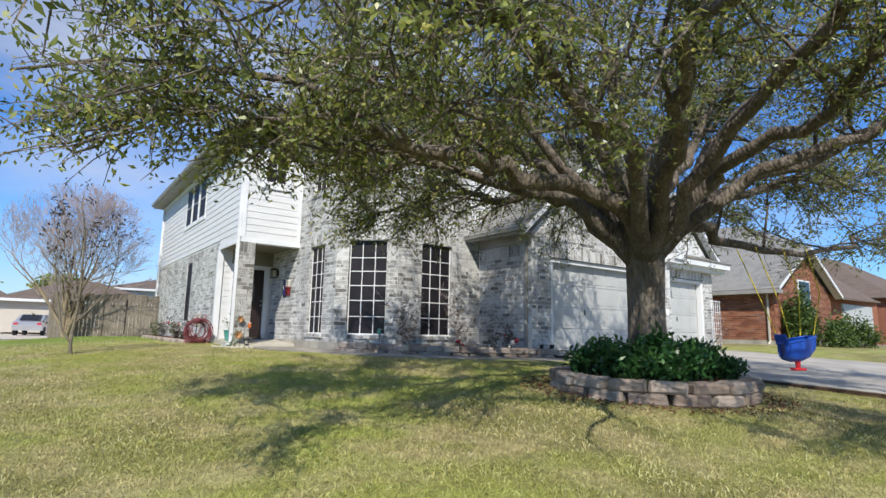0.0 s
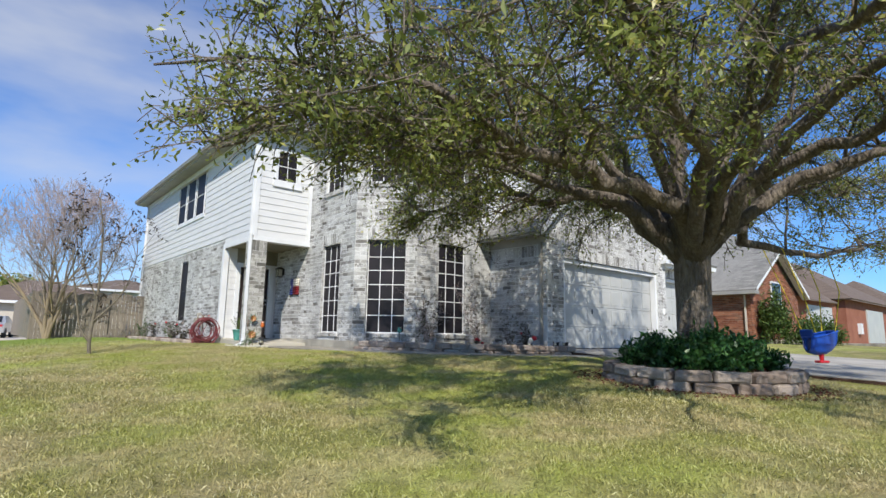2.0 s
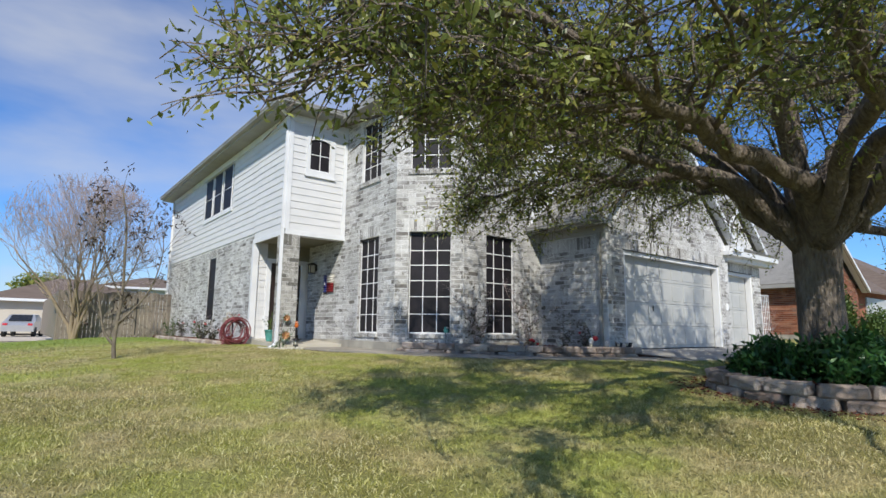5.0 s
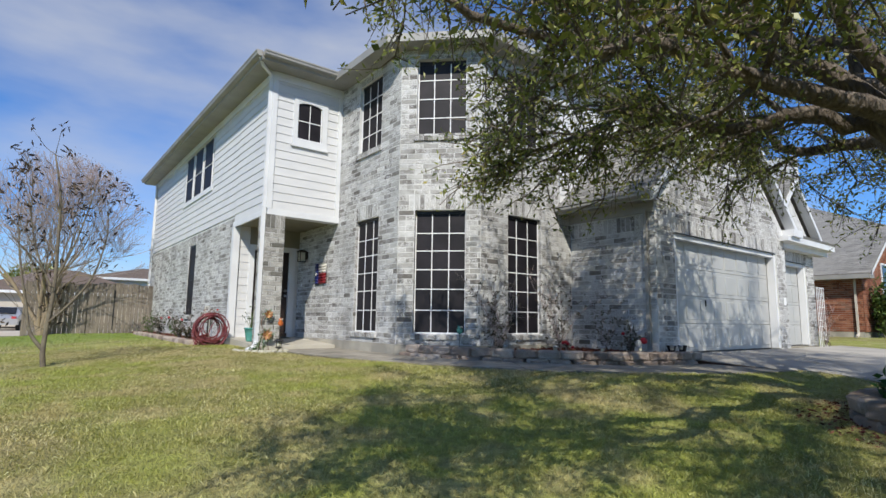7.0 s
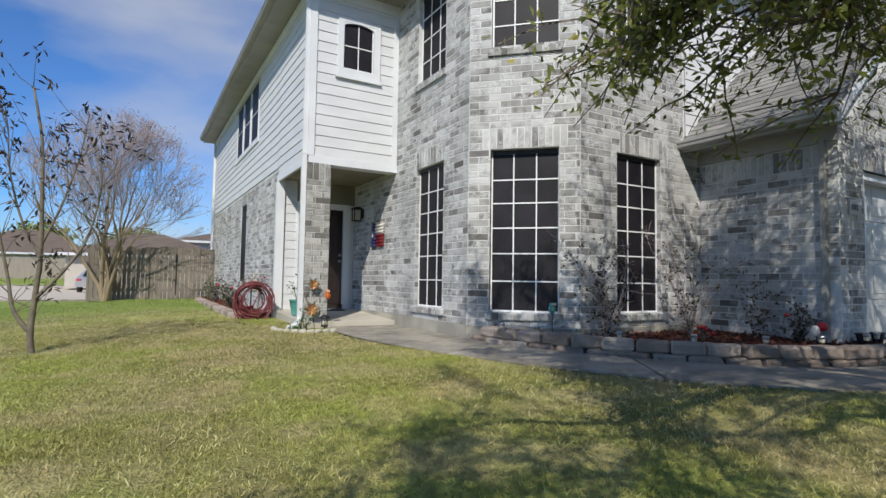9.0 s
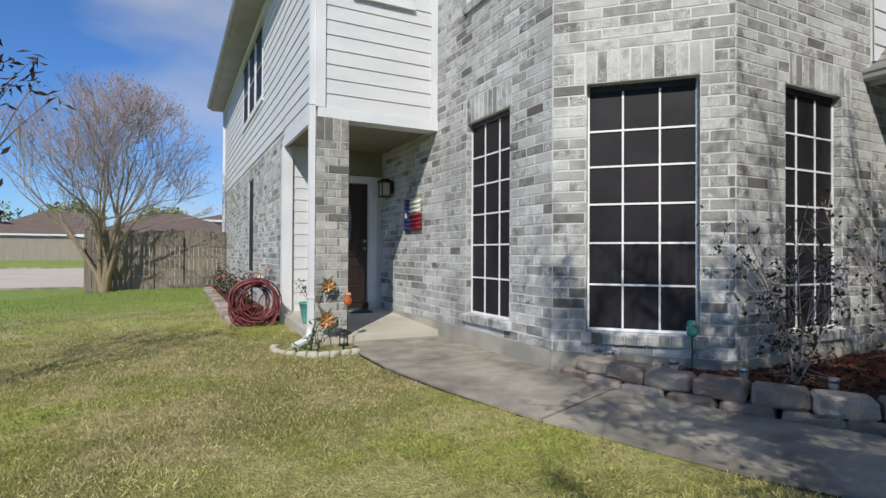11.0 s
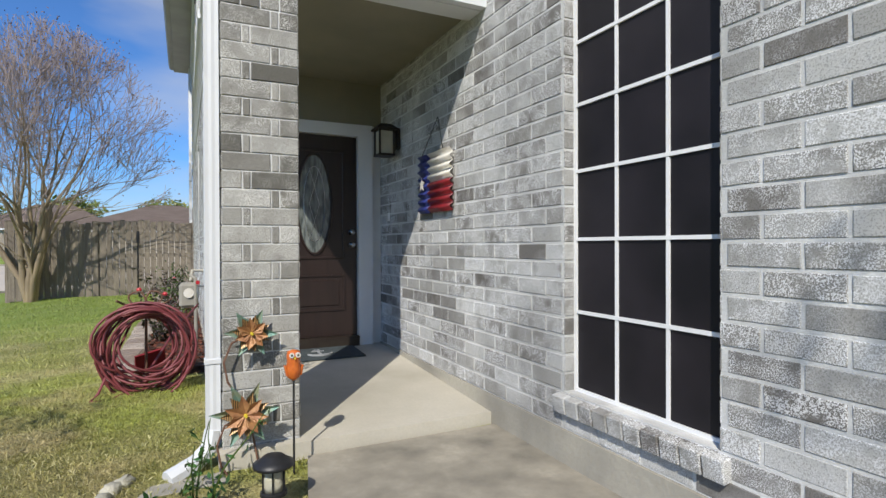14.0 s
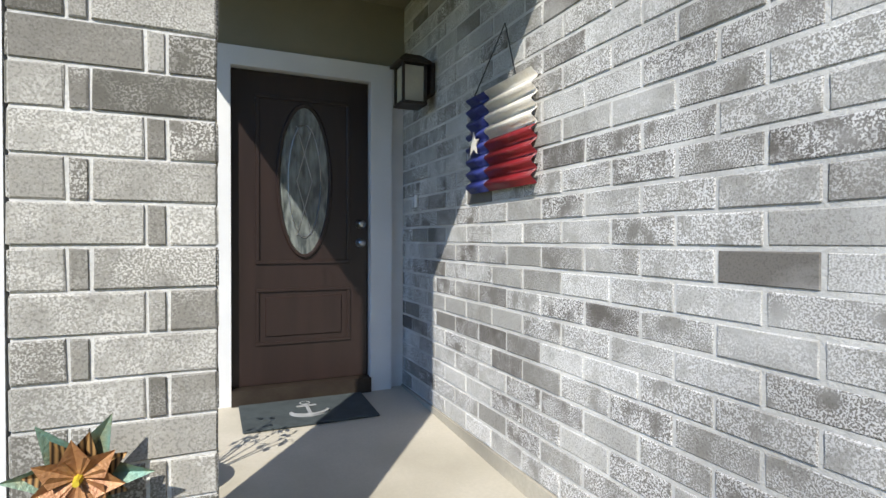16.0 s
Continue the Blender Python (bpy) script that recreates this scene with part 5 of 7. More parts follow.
# ---- oak ----
rng = np.random.default_rng(7)
oak = thing("oak_tree", (7.88, 6.7, 1.5), "spreading live oak with thick forked trunk in a stone-edged bed", "tree")
wood = Geo()
T = Vector((7.88, 6.7, 1.5))
wood.tube([T + Vector(p) for p in ((0, 0, -0.1), (0, 0, 0.12), (0.01, 0, 0.5), (0.02, 0.01, 1.1), (0.02, 0.0, 1.75), (0.02, 0.0, 2.1), (0.0, 0.0, 2.3))], [0.38, 0.31, 0.255, 0.24, 0.255, 0.30, 0.2], 18)
BOUGHS = [
    # path as steps from the trunk's foot, and the radius at the start
    ([(-0.08, -0.05, 1.75), (-0.7, -0.25, 2.33), (-1.5, -0.05, 2.5), (-2.4, -0.15, 2.4), (-3.1, -0.25, 2.43), (-4.0, -0.25, 2.5), (-4.8, 0.0, 2.65), (-6.0, 0.6, 2.85), (-7.0, 0.9, 2.85)], 0.145),
    ([(-2.9, -0.2, 2.42), (-3.7, 0.0, 2.5), (-4.6, 0.2, 2.5), (-5.6, 0.45, 2.4), (-6.5, 0.65, 2.2), (-7.1, 0.7, 2.05)], 0.05),
    ([(-0.1, 0.1, 1.75), (-0.7, 0.6, 2.5), (-1.6, 1.1, 2.8), (-2.8, 1.6, 2.9), (-4.1, 2.0, 2.8), (-5.4, 2.1, 2.5)], 0.125),
    ([(-0.08, 0.1, 1.8), (-0.5, 0.9, 2.6), (-1.1, 1.9, 2.9), (-1.9, 2.9, 2.9), (-2.6, 3.7, 2.6)], 0.11),
    ([(-0.08, -0.1, 1.75), (-0.7, -0.8, 2.5), (-1.7, -1.6, 2.8), (-2.9, -2.5, 3.0), (-4.1, -3.4, 2.9), (-5.0, -4.1, 2.6)], 0.13),
    ([(0.0, -0.12, 1.8), (0.05, -1.0, 2.7), (-0.2, -2.2, 3.1), (-0.6, -3.5, 3.3), (-1.0, -4.8, 3.1), (-1.3, -5.6, 2.9)], 0.12),
    ([(0.1, 0.0, 1.75), (0.6, 0.0, 2.32), (1.12, 0.0, 2.42), (1.8, -0.15, 2.2), (2.6, -0.4, 2.12), (3.9, -0.8, 2.3), (5.2, -1.2, 2.4), (6.2, -1.5, 2.3)], 0.14),
    ([(0.12, 0.0, 1.8), (0.7, -0.1, 2.65), (1.6, -0.35, 2.9), (3.2, -0.7, 3.16), (4.3, -0.8, 3.5), (5.4, -1.0, 3.6)], 0.115),
    ([(0.12, 0.08, 1.8), (0.8, 0.4, 2.6), (1.9, 0.8, 3.0), (3.2, 1.1, 3.3), (4.5, 1.3, 3.4), (5.6, 1.4, 3.2)], 0.12),
    ([(0.08, 0.12, 1.8), (0.7, 1.0, 2.7), (1.5, 2.0, 3.2), (2.3, 3.0, 3.6), (3.0, 3.8, 3.7)], 0.11),
    ([(0.1, -0.1, 1.8), (0.9, -0.9, 2.8), (1.9, -2.0, 3.3), (3.0, -3.1, 3.6), (4.0, -4.1, 3.4)], 0.12),
    ([(-0.08, -0.05, 1.8), (-1.0, -0.65, 2.5), (-2.4, -1.2, 2.8), (-3.9, -1.6, 2.9), (-5.3, -1.9, 2.8), (-6.6, -2.1, 2.5)], 0.12),
    ([(-0.05, 0.04, 1.8), (-0.1, 0.06, 2.8), (-0.12, 0.06, 3.5), (-0.5, 0.2, 4.6), (-1.1, 0.3, 5.7), (-1.6, 0.4, 6.6)], 0.145),
    ([(0.08, 0.0, 1.8), (0.6, -0.15, 3.0), (1.4, -0.3, 3.95), (1.8, -0.5, 4.9), (2.0, -0.7, 5.8)], 0.125),
    ([(-0.08, 0.08, 1.8), (-0.7, 1.0, 3.0), (-1.3, 1.6, 3.9), (-2.4, 2.0, 4.8), (-3.4, 2.2, 5.3)], 0.105),
    ([(-0.08, 0.0, 1.8), (-0.9, -0.1, 2.95), (-1.9, -0.3, 3.6), (-3.2, -0.4, 4.2), (-4.7, -0.3, 4.6), (-5.9, 0.0, 4.5)], 0.12),
    ([(-0.08, -0.08, 1.8), (-0.6, -0.8, 3.1), (-1.5, -1.8, 4.0), (-2.6, -2.7, 4.6), (-3.7, -3.5, 4.6)], 0.11),
    ([(0.0, -0.1, 1.8), (0.3, -0.9, 3.2), (0.6, -2.0, 4.2), (0.7, -3.2, 4.9), (0.6, -4.2, 5.0)], 0.11),
    ([(0.1, 0.06, 1.8), (0.9, 0.5, 3.3), (2.1, 0.9, 4.4), (3.4, 1.0, 5.1), (4.4, 1.0, 5.3)], 0.11),
    ([(0.05, -0.1, 1.8), (0.6, -1.3, 2.8), (1.0, -2.8, 3.3), (1.2, -4.4, 3.4), (1.2, -5.8, 3.1)], 0.11),
    ([(-0.03, -0.1, 1.8), (-0.6, -1.6, 3.0), (-1.4, -3.2, 3.7), (-2.3, -4.8, 3.8), (-3.0, -6.0, 3.4)], 0.11),
    ([(0.05, 0.1, 1.8), (0.5, 1.1, 3.0), (1.0, 2.4, 3.8), (1.3, 3.7, 4.3)], 0.1),
    ([(-0.05, 0.1, 1.8), (-0.6, 1.2, 3.2), (-1.3, 2.4, 4.2), (-2.3, 3.3, 4.7), (-3.5, 3.9, 4.8)], 0.1),
    ([(-0.08, 0.08, 1.8), (-0.9, 0.7, 3.2), (-2.2, 1.4, 4.0), (-3.6, 2.4, 4.5), (-4.6, 3.2, 4.4)], 0.1),
    ([(0.0, 0.1, 1.8), (0.2, 1.0, 3.4), (0.3, 2.0, 4.5), (0.2, 3.0, 5.2)], 0.1),
]


def smooth_path(P, n_):
    P = np.array(P, float)
    t = np.linspace(0, len(P) - 1.0001, n_)
    i = t.astype(int)
    f = (t - i)[:, None]
    p0, p1, p2, p3 = P[np.maximum(i - 1, 0)], P[i], P[np.minimum(i + 1, len(P) - 1)], P[np.minimum(i + 2, len(P) - 1)]
    return 0.5 * (2 * p1 + (p2 - p0) * f + (2 * p0 - 5 * p1 + 4 * p2 - p3) * f ** 2 + (3 * p1 - p0 - 3 * p2 + p3) * f ** 3)


def crown_ok(p, more=0.0):
    dx, dy, z = p[0], p[1], p[2]
    th = math.atan2(dy, dx)
    R = more + 5.8 + 0.9 * max(0, math.cos(th - math.pi)) + 1.2 * max(0, -math.sin(th)) - (0.0 if z > 3.4 else 1.7 if 1.75 < th < 2.55 else 0.8 if 0.6 < th <= 1.75 else 0)
    r = math.hypot(dx, dy)
    return r < R and z < 8.0 - 2.8 * (r / 7) ** 2 and z > 2.2 - 0.5 * more + 0.4 * max(0, 2.5 - r) - (0.25 if dx < -5.8 else 0) and dy < (4.6 if z > 3.4 else 4.3) and not (dx < -4.0 and not -3.2 < dy < 1.5 + 0.5 * more)


tips = []
twigs = Geo()
for pts, r0 in BOUGHS:
    P = smooth_path(pts, 22)
    P[2:] += rng.normal(scale=0.05, size=P[2:].shape)
    P[8:, 2] += 0.12 * np.sin(np.arange(14) * 0.8 + r0 * 90)
    P[8:, 1] += 0.12 * np.sin(np.arange(14) * 0.6 + r0 * 50)
    R = (np.linspace(1, 0.0, 22) ** 1.15 * 0.95 + 0.07) * r0
    wood.tube([T + Vector(p) for p in P], R, 9)
    for s in range(24 if pts[-1][0] < -1.5 else 20):
        k = rng.integers(9, 22)
        base = P[k]
        out = P[min(k + 1, 21)] - P[k - 1]
        out = out / (np.linalg.norm(out) + 1e-9)
        d = out * 0.7 + rng.normal(size=3) * np.array([0.75, 0.75, 0.45]) + np.array([0, 0, 0.12])
        d /= np.linalg.norm(d)
        L = rng.uniform(1.0, 2.4) * (1.0 if k > 8 else 1.2)
        q, pp = base.copy(), [base.copy()]
        for j in range(6):
            d = d + rng.normal(size=3) * 0.22 + np.array([0, 0, -0.035])
            d /= np.linalg.norm(d)
            q = q + d * L / 6
            if not crown_ok(q):
                d = d * -0.3
                break
            pp.append(q.copy())
        if len(pp) < 3:
            continue
        rr = np.linspace(min(R[k] * 0.42, 0.035), 0.008, len(pp))
        wood.tube([T + Vector(p) for p in pp], rr, 5)
        for c in range(15):
            kk = rng.integers(1, len(pp))
            b = pp[kk]
            d2 = (pp[kk] - pp[kk - 1]) / (np.linalg.norm(pp[kk] - pp[kk - 1]) + 1e-9) + rng.normal(size=3) * 0.8
            d2 /= np.linalg.norm(d2)
            L2 = rng.uniform(0.35, 0.95)
            q2 = [b]
            for j in range(3):
                d2 = d2 + rng.normal(size=3) * 0.25 + np.array([0, 0, -0.10])
                d2 /= np.linalg.norm(d2)
                q2.append(q2[-1] + d2 * L2 / 3)
            if not crown_ok(q2[-1], 0.6):
                continue
            twigs.tube([T + Vector(p) for p in q2], [0.010, 0.007, 0.005, 0.003], 3, cap=False)
            tips.append(np.array(q2))
part("trunk", wood, M_BARK, oak, smooth=True)
crown = part("twig", twigs, M_BARK, oak, kind="stuff")
tips = np.array(tips)
NL = 20
kk = rng.integers(0, 3, (len(tips), NL))
ff = rng.uniform(0, 1, (len(tips), NL, 1))
at = np.take_along_axis(tips, kk[..., None], 1) * (1 - ff) + np.take_along_axis(tips, kk[..., None] + 1, 1) * ff
at = at.reshape(-1, 3) + rng.normal(scale=0.055, size=(len(tips) * NL, 3)) + np.array(T)
quads_np("crown", leaves(rng, at, 0.074, 0.028, 0.2), M_OAK, oak, "stuff")

# stone ring round the oak: two courses of split-face block
ringt = thing("stone_ring", (RING[0], RING[1], 1.45), "two-course ring of reddish split-face blocks round the oak", "planter edging")
RR = 1.18


def block_mesh(name, w_, d_, h_, seed, mat):
    r = random.Random(seed)
    bm = bmesh.new()
    bmesh.ops.create_cube(bm, size=1)
    bmesh.ops.scale(bm, vec=(w_, d_, h_), verts=bm.verts)
    bmesh.ops.bevel(bm, geom=bm.edges[:], offset=min(0.024, h_ * 0.2), segments=1, affect="EDGES")
    bmesh.ops.subdivide_edges(bm, edges=bm.edges[:], cuts=1, use_grid_fill=True)
    off = Vector((r.uniform(0, 50), r.uniform(0, 50), seed * 3.7))
    for v in bm.verts:
        q = v.co + off
        a_ = noise.noise(q * 9) * 0.020 + noise.noise(q * 26) * 0.010
        v.co += Vector((a_ * 0.7, a_ * 1.4 * (1 if v.co.y > 0 else -1), noise.noise(q * 7 + off) * 0.012))
        v.co.x *= 1 - 0.06 * (v.co.z / h_ + 0.5)
    me = bpy.data.meshes.new(name)
    bm.to_mesh(me)
    bm.free()
    me.materials.append(mat)
    if name == "stone":
        me.shade_smooth()
    return me


BLK = [block_mesh("block", 0.36, 0.24, 0.135, i, M_STONE) for i in range(6)]
nb = 17
RBLK = [block_mesh("block", 0.425, 0.25, 0.14, 20 + i, M_STONE) for i in range(6)]
for c in range(2):
    for i in range(nb):
        th = 2 * math.pi * (i + (0.5 if c else 0.0)) / nb + random.uniform(-0.01, 0.01)
        x, y = RING[0] + RR * math.cos(th), RING[1] + RR * math.sin(th) * 0.98
        zb = 1.43 + 0.018 * (y - 5.35) + 0.01 * (x - 6)
        ob = new("block", RBLK[(i * 5 + c * 3) % 6])
        ob.parent = ringt
        ob.matrix_local = Matrix.Translation(Vector((x, y, zb + 0.06 + c * 0.135)) - ringt.location) @ Matrix.Rotation(th + math.pi / 2 + random.uniform(-0.08, 0.08), 4, "Z") @ Matrix.Rotation(random.uniform(-0.06, 0.06), 4, "X") @ Matrix.Rotation(random.uniform(-0.03, 0.03), 4, "Y")
bed = Geo()
for ri in range(6):
    r_ = RR * ri / 5.4
    for s in range(28):
        t = 2 * math.pi * s / 28
        bed.v.append((RING[0] + r_ * math.cos(t), RING[1] + r_ * math.sin(t), 1.68 - 0.05 * (ri / 5) ** 2 + random.uniform(-0.01, 0.01)))
for ri in range(5):
    for s in range(28):
        bed.f.append((ri * 28 + s, ri * 28 + (s + 1) % 28, (ri + 1) * 28 + (s + 1) % 28, (ri + 1) * 28 + s))
part("bed_soil", bed, M_SOIL, kind="structure", label="dark mulch soil inside the stone ring", category="soil")
def chips(n_, xy, z, mat, name, size=0.05):
    P = np.column_stack([xy, z])
    q = leaves(rng, P, size, size * 0.35, 0.0, 0.25)
    return quads_np(name, q, mat, None, "stuff")


th = rng.uniform(0, 2 * math.pi, 2600)
rr = RR * 1.45 * np.sqrt(rng.uniform(0.0, 1, 2600))
xy = np.column_stack([RING[0] + rr * np.cos(th), RING[1] + rr * np.sin(th)])
zz = np.where(rr < RR - 0.1, 1.685, height(xy[:, 0], xy[:, 1]) + 0.02)
keep = (rr < RR - 0.1) | (rr > RR + 0.12)
tagged(chips(0, xy[keep], zz[keep], M_MULCH, "mulch_chips"), "scattered red-brown mulch and fallen leaves", "mulch")


# leafy mound plants round the trunk
def mound(name, c, rx, ry, h, n_, mat, leaf, label, cat="shrub", stems=30, group=""):
    t = thing(name, c, label, cat, group)
    g = Geo()
    C = np.array(c)
    heads = []
    for i in range(stems):
        a, r_ = rng.uniform(0, 2 * math.pi), math.sqrt(rng.uniform())
        p0 = C + np.array([rx * 0.5 * r_ * math.cos(a), ry * 0.5 * r_ * math.sin(a), 0])
        top = C + np.array([rx * r_ * math.cos(a), ry * r_ * math.sin(a), h * (1 - 0.55 * r_ ** 2) * rng.uniform(0.75, 1.1)])
        m_ = (p0 + top) / 2 + rng.normal(scale=0.03, size=3)
        g.tube([p0, m_, top], [0.008, 0.006, 0.003], 4)
        heads.append((p0, m_, top))
    part("stems", g, M_BARK, t)
    hd = np.array(heads)
    ii = rng.integers(0, stems, n_)
    f = rng.uniform(0.25, 1.0, (n_, 1)) ** 0.6
    at = hd[ii, 0] * (1 - f) + hd[ii, 2] * f + rng.normal(size=(n_, 3)) * np.array([rx, ry, h]) * 0.13
    at[:, 2] = np.maximum(at[:, 2], C[2] + 0.03)
    quads_np("foliage", leaves(rng, at, leaf, leaf * 0.42, -0.35), mat, t, "stuff")
    return t


mound("leafy_shrub", (7.45, 6.35, 1.65), 0.62, 0.6, 0.50, 6000, M_IVY, 0.10, "dense dark green leafy shrub at the foot of the oak", group="shrubs in the stone ring")
mound("leafy_shrub", (8.4, 6.3, 1.65), 0.48, 0.55, 0.42, 4000, M_IVY, 0.10, "dense dark green leafy shrub at the foot of the oak", group="shrubs in the stone ring")
mound("leafy_shrub", (7.6, 7.2, 1.65), 0.6, 0.45, 0.45, 3500, M_IVY, 0.10, "dense dark green leafy shrub at the foot of the oak", group="shrubs in the stone ring")

# ---- toddler swing ----
sw = thing("toddler_swing", (10.4, 5.85, 1.85), "blue plastic toddler swing with red foot, on yellow ropes", "swing")
prof = [(-0.30, 0.30, 0.0), (-0.33, 0.14, 0.17), (-0.22, 0.0, 0.2), (0.05, -0.02, 0.2), (0.26, 0.06, 0.19), (0.34, 0.2, 0.17)]
g = Geo()
rows_ = []
for x, z, w_ in ((-0.31, 0.03, 0.08), (-0.28, -0.02, 0.13), (-0.15, -0.05, 0.16), (0.05, -0.04, 0.16), (0.2, 0.02, 0.14), (0.3, 0.12, 0.11)):
    ztop = 0.27 + 0.12 * (x + 0.31) / 0.6
    rr_ = []
    for t in np.linspace(0, math.pi, 9):
        rr_.append((x, -w_ * math.cos(t), ztop - (ztop - z) * math.sin(t) ** 0.6))
    rows_.append(rr_)
k0 = 9
for rr_ in rows_:
    g.v += rr_
for i in range(5):
    for j in range(8):
        g.f.append((i * 9 + j, i * 9 + j + 1, (i + 1) * 9 + j + 1, (i + 1) * 9 + j))
g.f.append(tuple(range(9)))
g.f.append(tuple(reversed(range(45, 54))))
rot = Matrix.Rotation(radians(-25), 4, "Z")
SW = Matrix.Translation((10.4, 5.85, 1.92)) @ rot @ Matrix.Scale(0.86, 4)
mv = lambda G: Geo().add([SW @ Vector(p) for p in G.v], G.f)
part("seat", mv(g), M_BLUE, sw, "blue plastic tub seat", True)
part("rim", mv(Geo().tube([r_[0] for r_ in rows_] + [r_[-1] for r_ in reversed(rows_)] + [rows_[0][0]], 0.02, 6)), M_BLUE, sw, "thick blue rim")
part("backrest", mv(Geo().obox(Matrix.Translation((-0.30, 0, 0.32)) @ Matrix.Rotation(radians(-15), 4, "Y"), 0.04, 0.26, 0.2, 0.015)), M_BLUE, sw, "blue backrest")
part("foot", mv(Geo().tube([(0.0, 0, 0.0), (0.0, 0, -0.15)], [0.05, 0.035], 10).obox(Matrix.Translation((0.0, 0, -0.17)), 0.24, 0.12, 0.045, 0.012)), M_RED, sw, "red plastic foot")
for sy in (-1, 1):
    part("rope", Geo().tube([SW @ Vector((0.22, sy * 0.13, 0.36)), Vector((10.75, 5.75 + sy * 0.14, 2.9)), Vector((10.85, 5.95 + sy * 0.16, 3.66))], 0.009, 5), M_YELLOW, sw, "yellow rope")
    part("rope", Geo().tube([SW @ Vector((-0.25, sy * 0.13, 0.36)), Vector((10.12, 6.05 + sy * 0.12, 2.75)), Vector((10.0, 6.3 + sy * 0.14, 3.6))], 0.009, 5), M_YELLOW, sw, "yellow rope")


# ---- bare trees ----
def bare_tree(name, base, label, trunks, height_, spread, depth, seed, mat, radius, fan=0.36, up=0.10, thin=0.005, dome=None):
    """dome: centre and half sizes of the egg that the crown keeps within."""
    r = np.random.default_rng(seed)
    t = thing(name, base, label, "tree")
    g, tw = Geo(), Geo()
    ends = []

    def grow(p, d, L, rad, lev):
        q, pts_ = p.copy(), [p.copy()]
        for j in range(4):
            d = d + r.normal(size=3) * 0.09 + np.array([0, 0, 0.05])
            d /= np.linalg.norm(d)
            q = q + d * L / 4
            if dome and j and sum(((a_ - b_) / c_) ** 2 for a_, b_, c_ in zip(q, *dome)) > 1 and q[2] > dome[0][2] - 1.5:
                break
            pts_.append(q.copy())
        rad = max(rad, thin)
        rr2 = np.linspace(rad, max(rad * 0.62, thin), len(pts_))
        (g if lev < 3 else tw).tube(pts_, rr2, 7 if lev < 2 else (4 if lev < 4 else 3), cap=False)
        if lev >= depth or len(pts_) < 5:
            ends.append(q)
            return
        for c in range(3 if lev > 0 else 3):
            k = 4 if c == 0 else r.integers(1, 5)
            nd = d + r.normal(size=3) * (fan if c else fan * 0.6) + np.array([0, 0, up])
            nd /= np.linalg.norm(nd)
            grow(pts_[k], nd, L * r.uniform(0.66, 0.86), rr2[k] * (0.72 if c == 0 else 0.55), lev + 1)

    B = np.array(base, float)
    for i in range(trunks):
        a = 2 * math.pi * i / trunks + r.uniform(-0.3, 0.3)
        d = np.array([math.cos(a) * spread, math.sin(a) * spread, 1.0])
        grow(B + np.array([math.cos(a) * radius * 0.8, math.sin(a) * radius * 0.8, -0.05]), d / np.linalg.norm(d), height_ * 0.30, radius, 0)
    part("trunk", g, mat, t, smooth=True, kind="stuff")
    part("branch", tw, M_TWIG, t, kind="stuff")
    return t, np.array(ends)


myr, ends = bare_tree("bare_myrtle", (2.12, 29.0, 1.72), "leafless multi-stemmed crepe myrtle with pale trunks by the fence", 7, 7.2, 0.24, 6, 5, M_BARK2, 0.075, 0.42, 0.07, 0.0052, ((2.15, 29.0, 5.0), (2.95, 2.6, 3.05)))
quads_np("seed_head", leaves(rng, ends[rng.integers(0, len(ends), 1500)] + rng.normal(scale=0.06, size=(1500, 3)), 0.05, 0.035), M_SEED, myr, "stuff")

# sapling: a forked young trunk with upright twigs and dark curled leaves at their ends
sap = thing("sapling", (1.9, 16.42, 1.52), "thin young forked sapling with dark curled leaves, in the lawn", "tree")
SB = np.array((1.9, 16.42, 1.5))
sg, st_ = Geo(), Geo()
stems_ = [([(0, 0, 0), (-0.04, 0, 0.3), (-0.02, 0.02, 0.7), (0.02, 0, 1.3), (0.0, 0, 2.0), (-0.03, 0, 2.7), (-0.15, 0.02, 3.35)], 0.042),
          ([(-0.03, 0, 0.32), (-0.22, 0.05, 0.6), (-0.3, 0.1, 1.0), (-0.42, 0.1, 1.6), (-0.5, 0.15, 2.2)], 0.03),
          ([(0.0, 0, 0.75), (0.28, -0.1, 1.1), (0.5, -0.15, 1.5), (0.62, -0.2, 2.1), (0.6, -0.2, 2.5)], 0.022),
          ([(0.02, 0, 1.2), (-0.2, 0.1, 1.7), (-0.35, 0.15, 2.3), (-0.38, 0.1, 2.8)], 0.018),
          ([(0.02, 0, 1.4), (0.2, 0, 1.9), (0.35, 0.05, 2.5), (0.42, 0, 2.95)], 0.018)]
dead = []
for P_, r_ in stems_:
    Q = smooth_path(P_, 14)
    sg.tube([SB + p for p in Q], list(np.linspace(r_, r_ * 0.3, 14)), 7)
    for j in range(17):
        k_ = rng.integers(3, 14)
        d = rng.normal(size=3) * np.array([0.5, 0.5, 0.2]) + np.array([0, 0, 0.75])
        p0, L_ = SB + Q[k_], rng.uniform(0.25, 0.7)
        d = d / np.linalg.norm(d)
        pts_ = [p0, p0 + d * L_ * 0.5 + rng.normal(scale=0.02, size=3), p0 + d * L_ + rng.normal(scale=0.04, size=3) + np.array([0, 0, 0.05])]
        st_.tube(pts_, [0.007, 0.005, 0.003], 4, cap=False)
        if pts_[2][2] > 4.0 or rng.uniform() < 0.4:
            dead += [pts_[2]] * 8
        if 2.6 < pts_[1][2] < 3.4:
            dead += [pts_[1]] * 2
part("trunk", sg, M_SAP, sap, smooth=True)
part("branch", st_, M_SAP, sap, kind="stuff")
dead = np.array(dead)
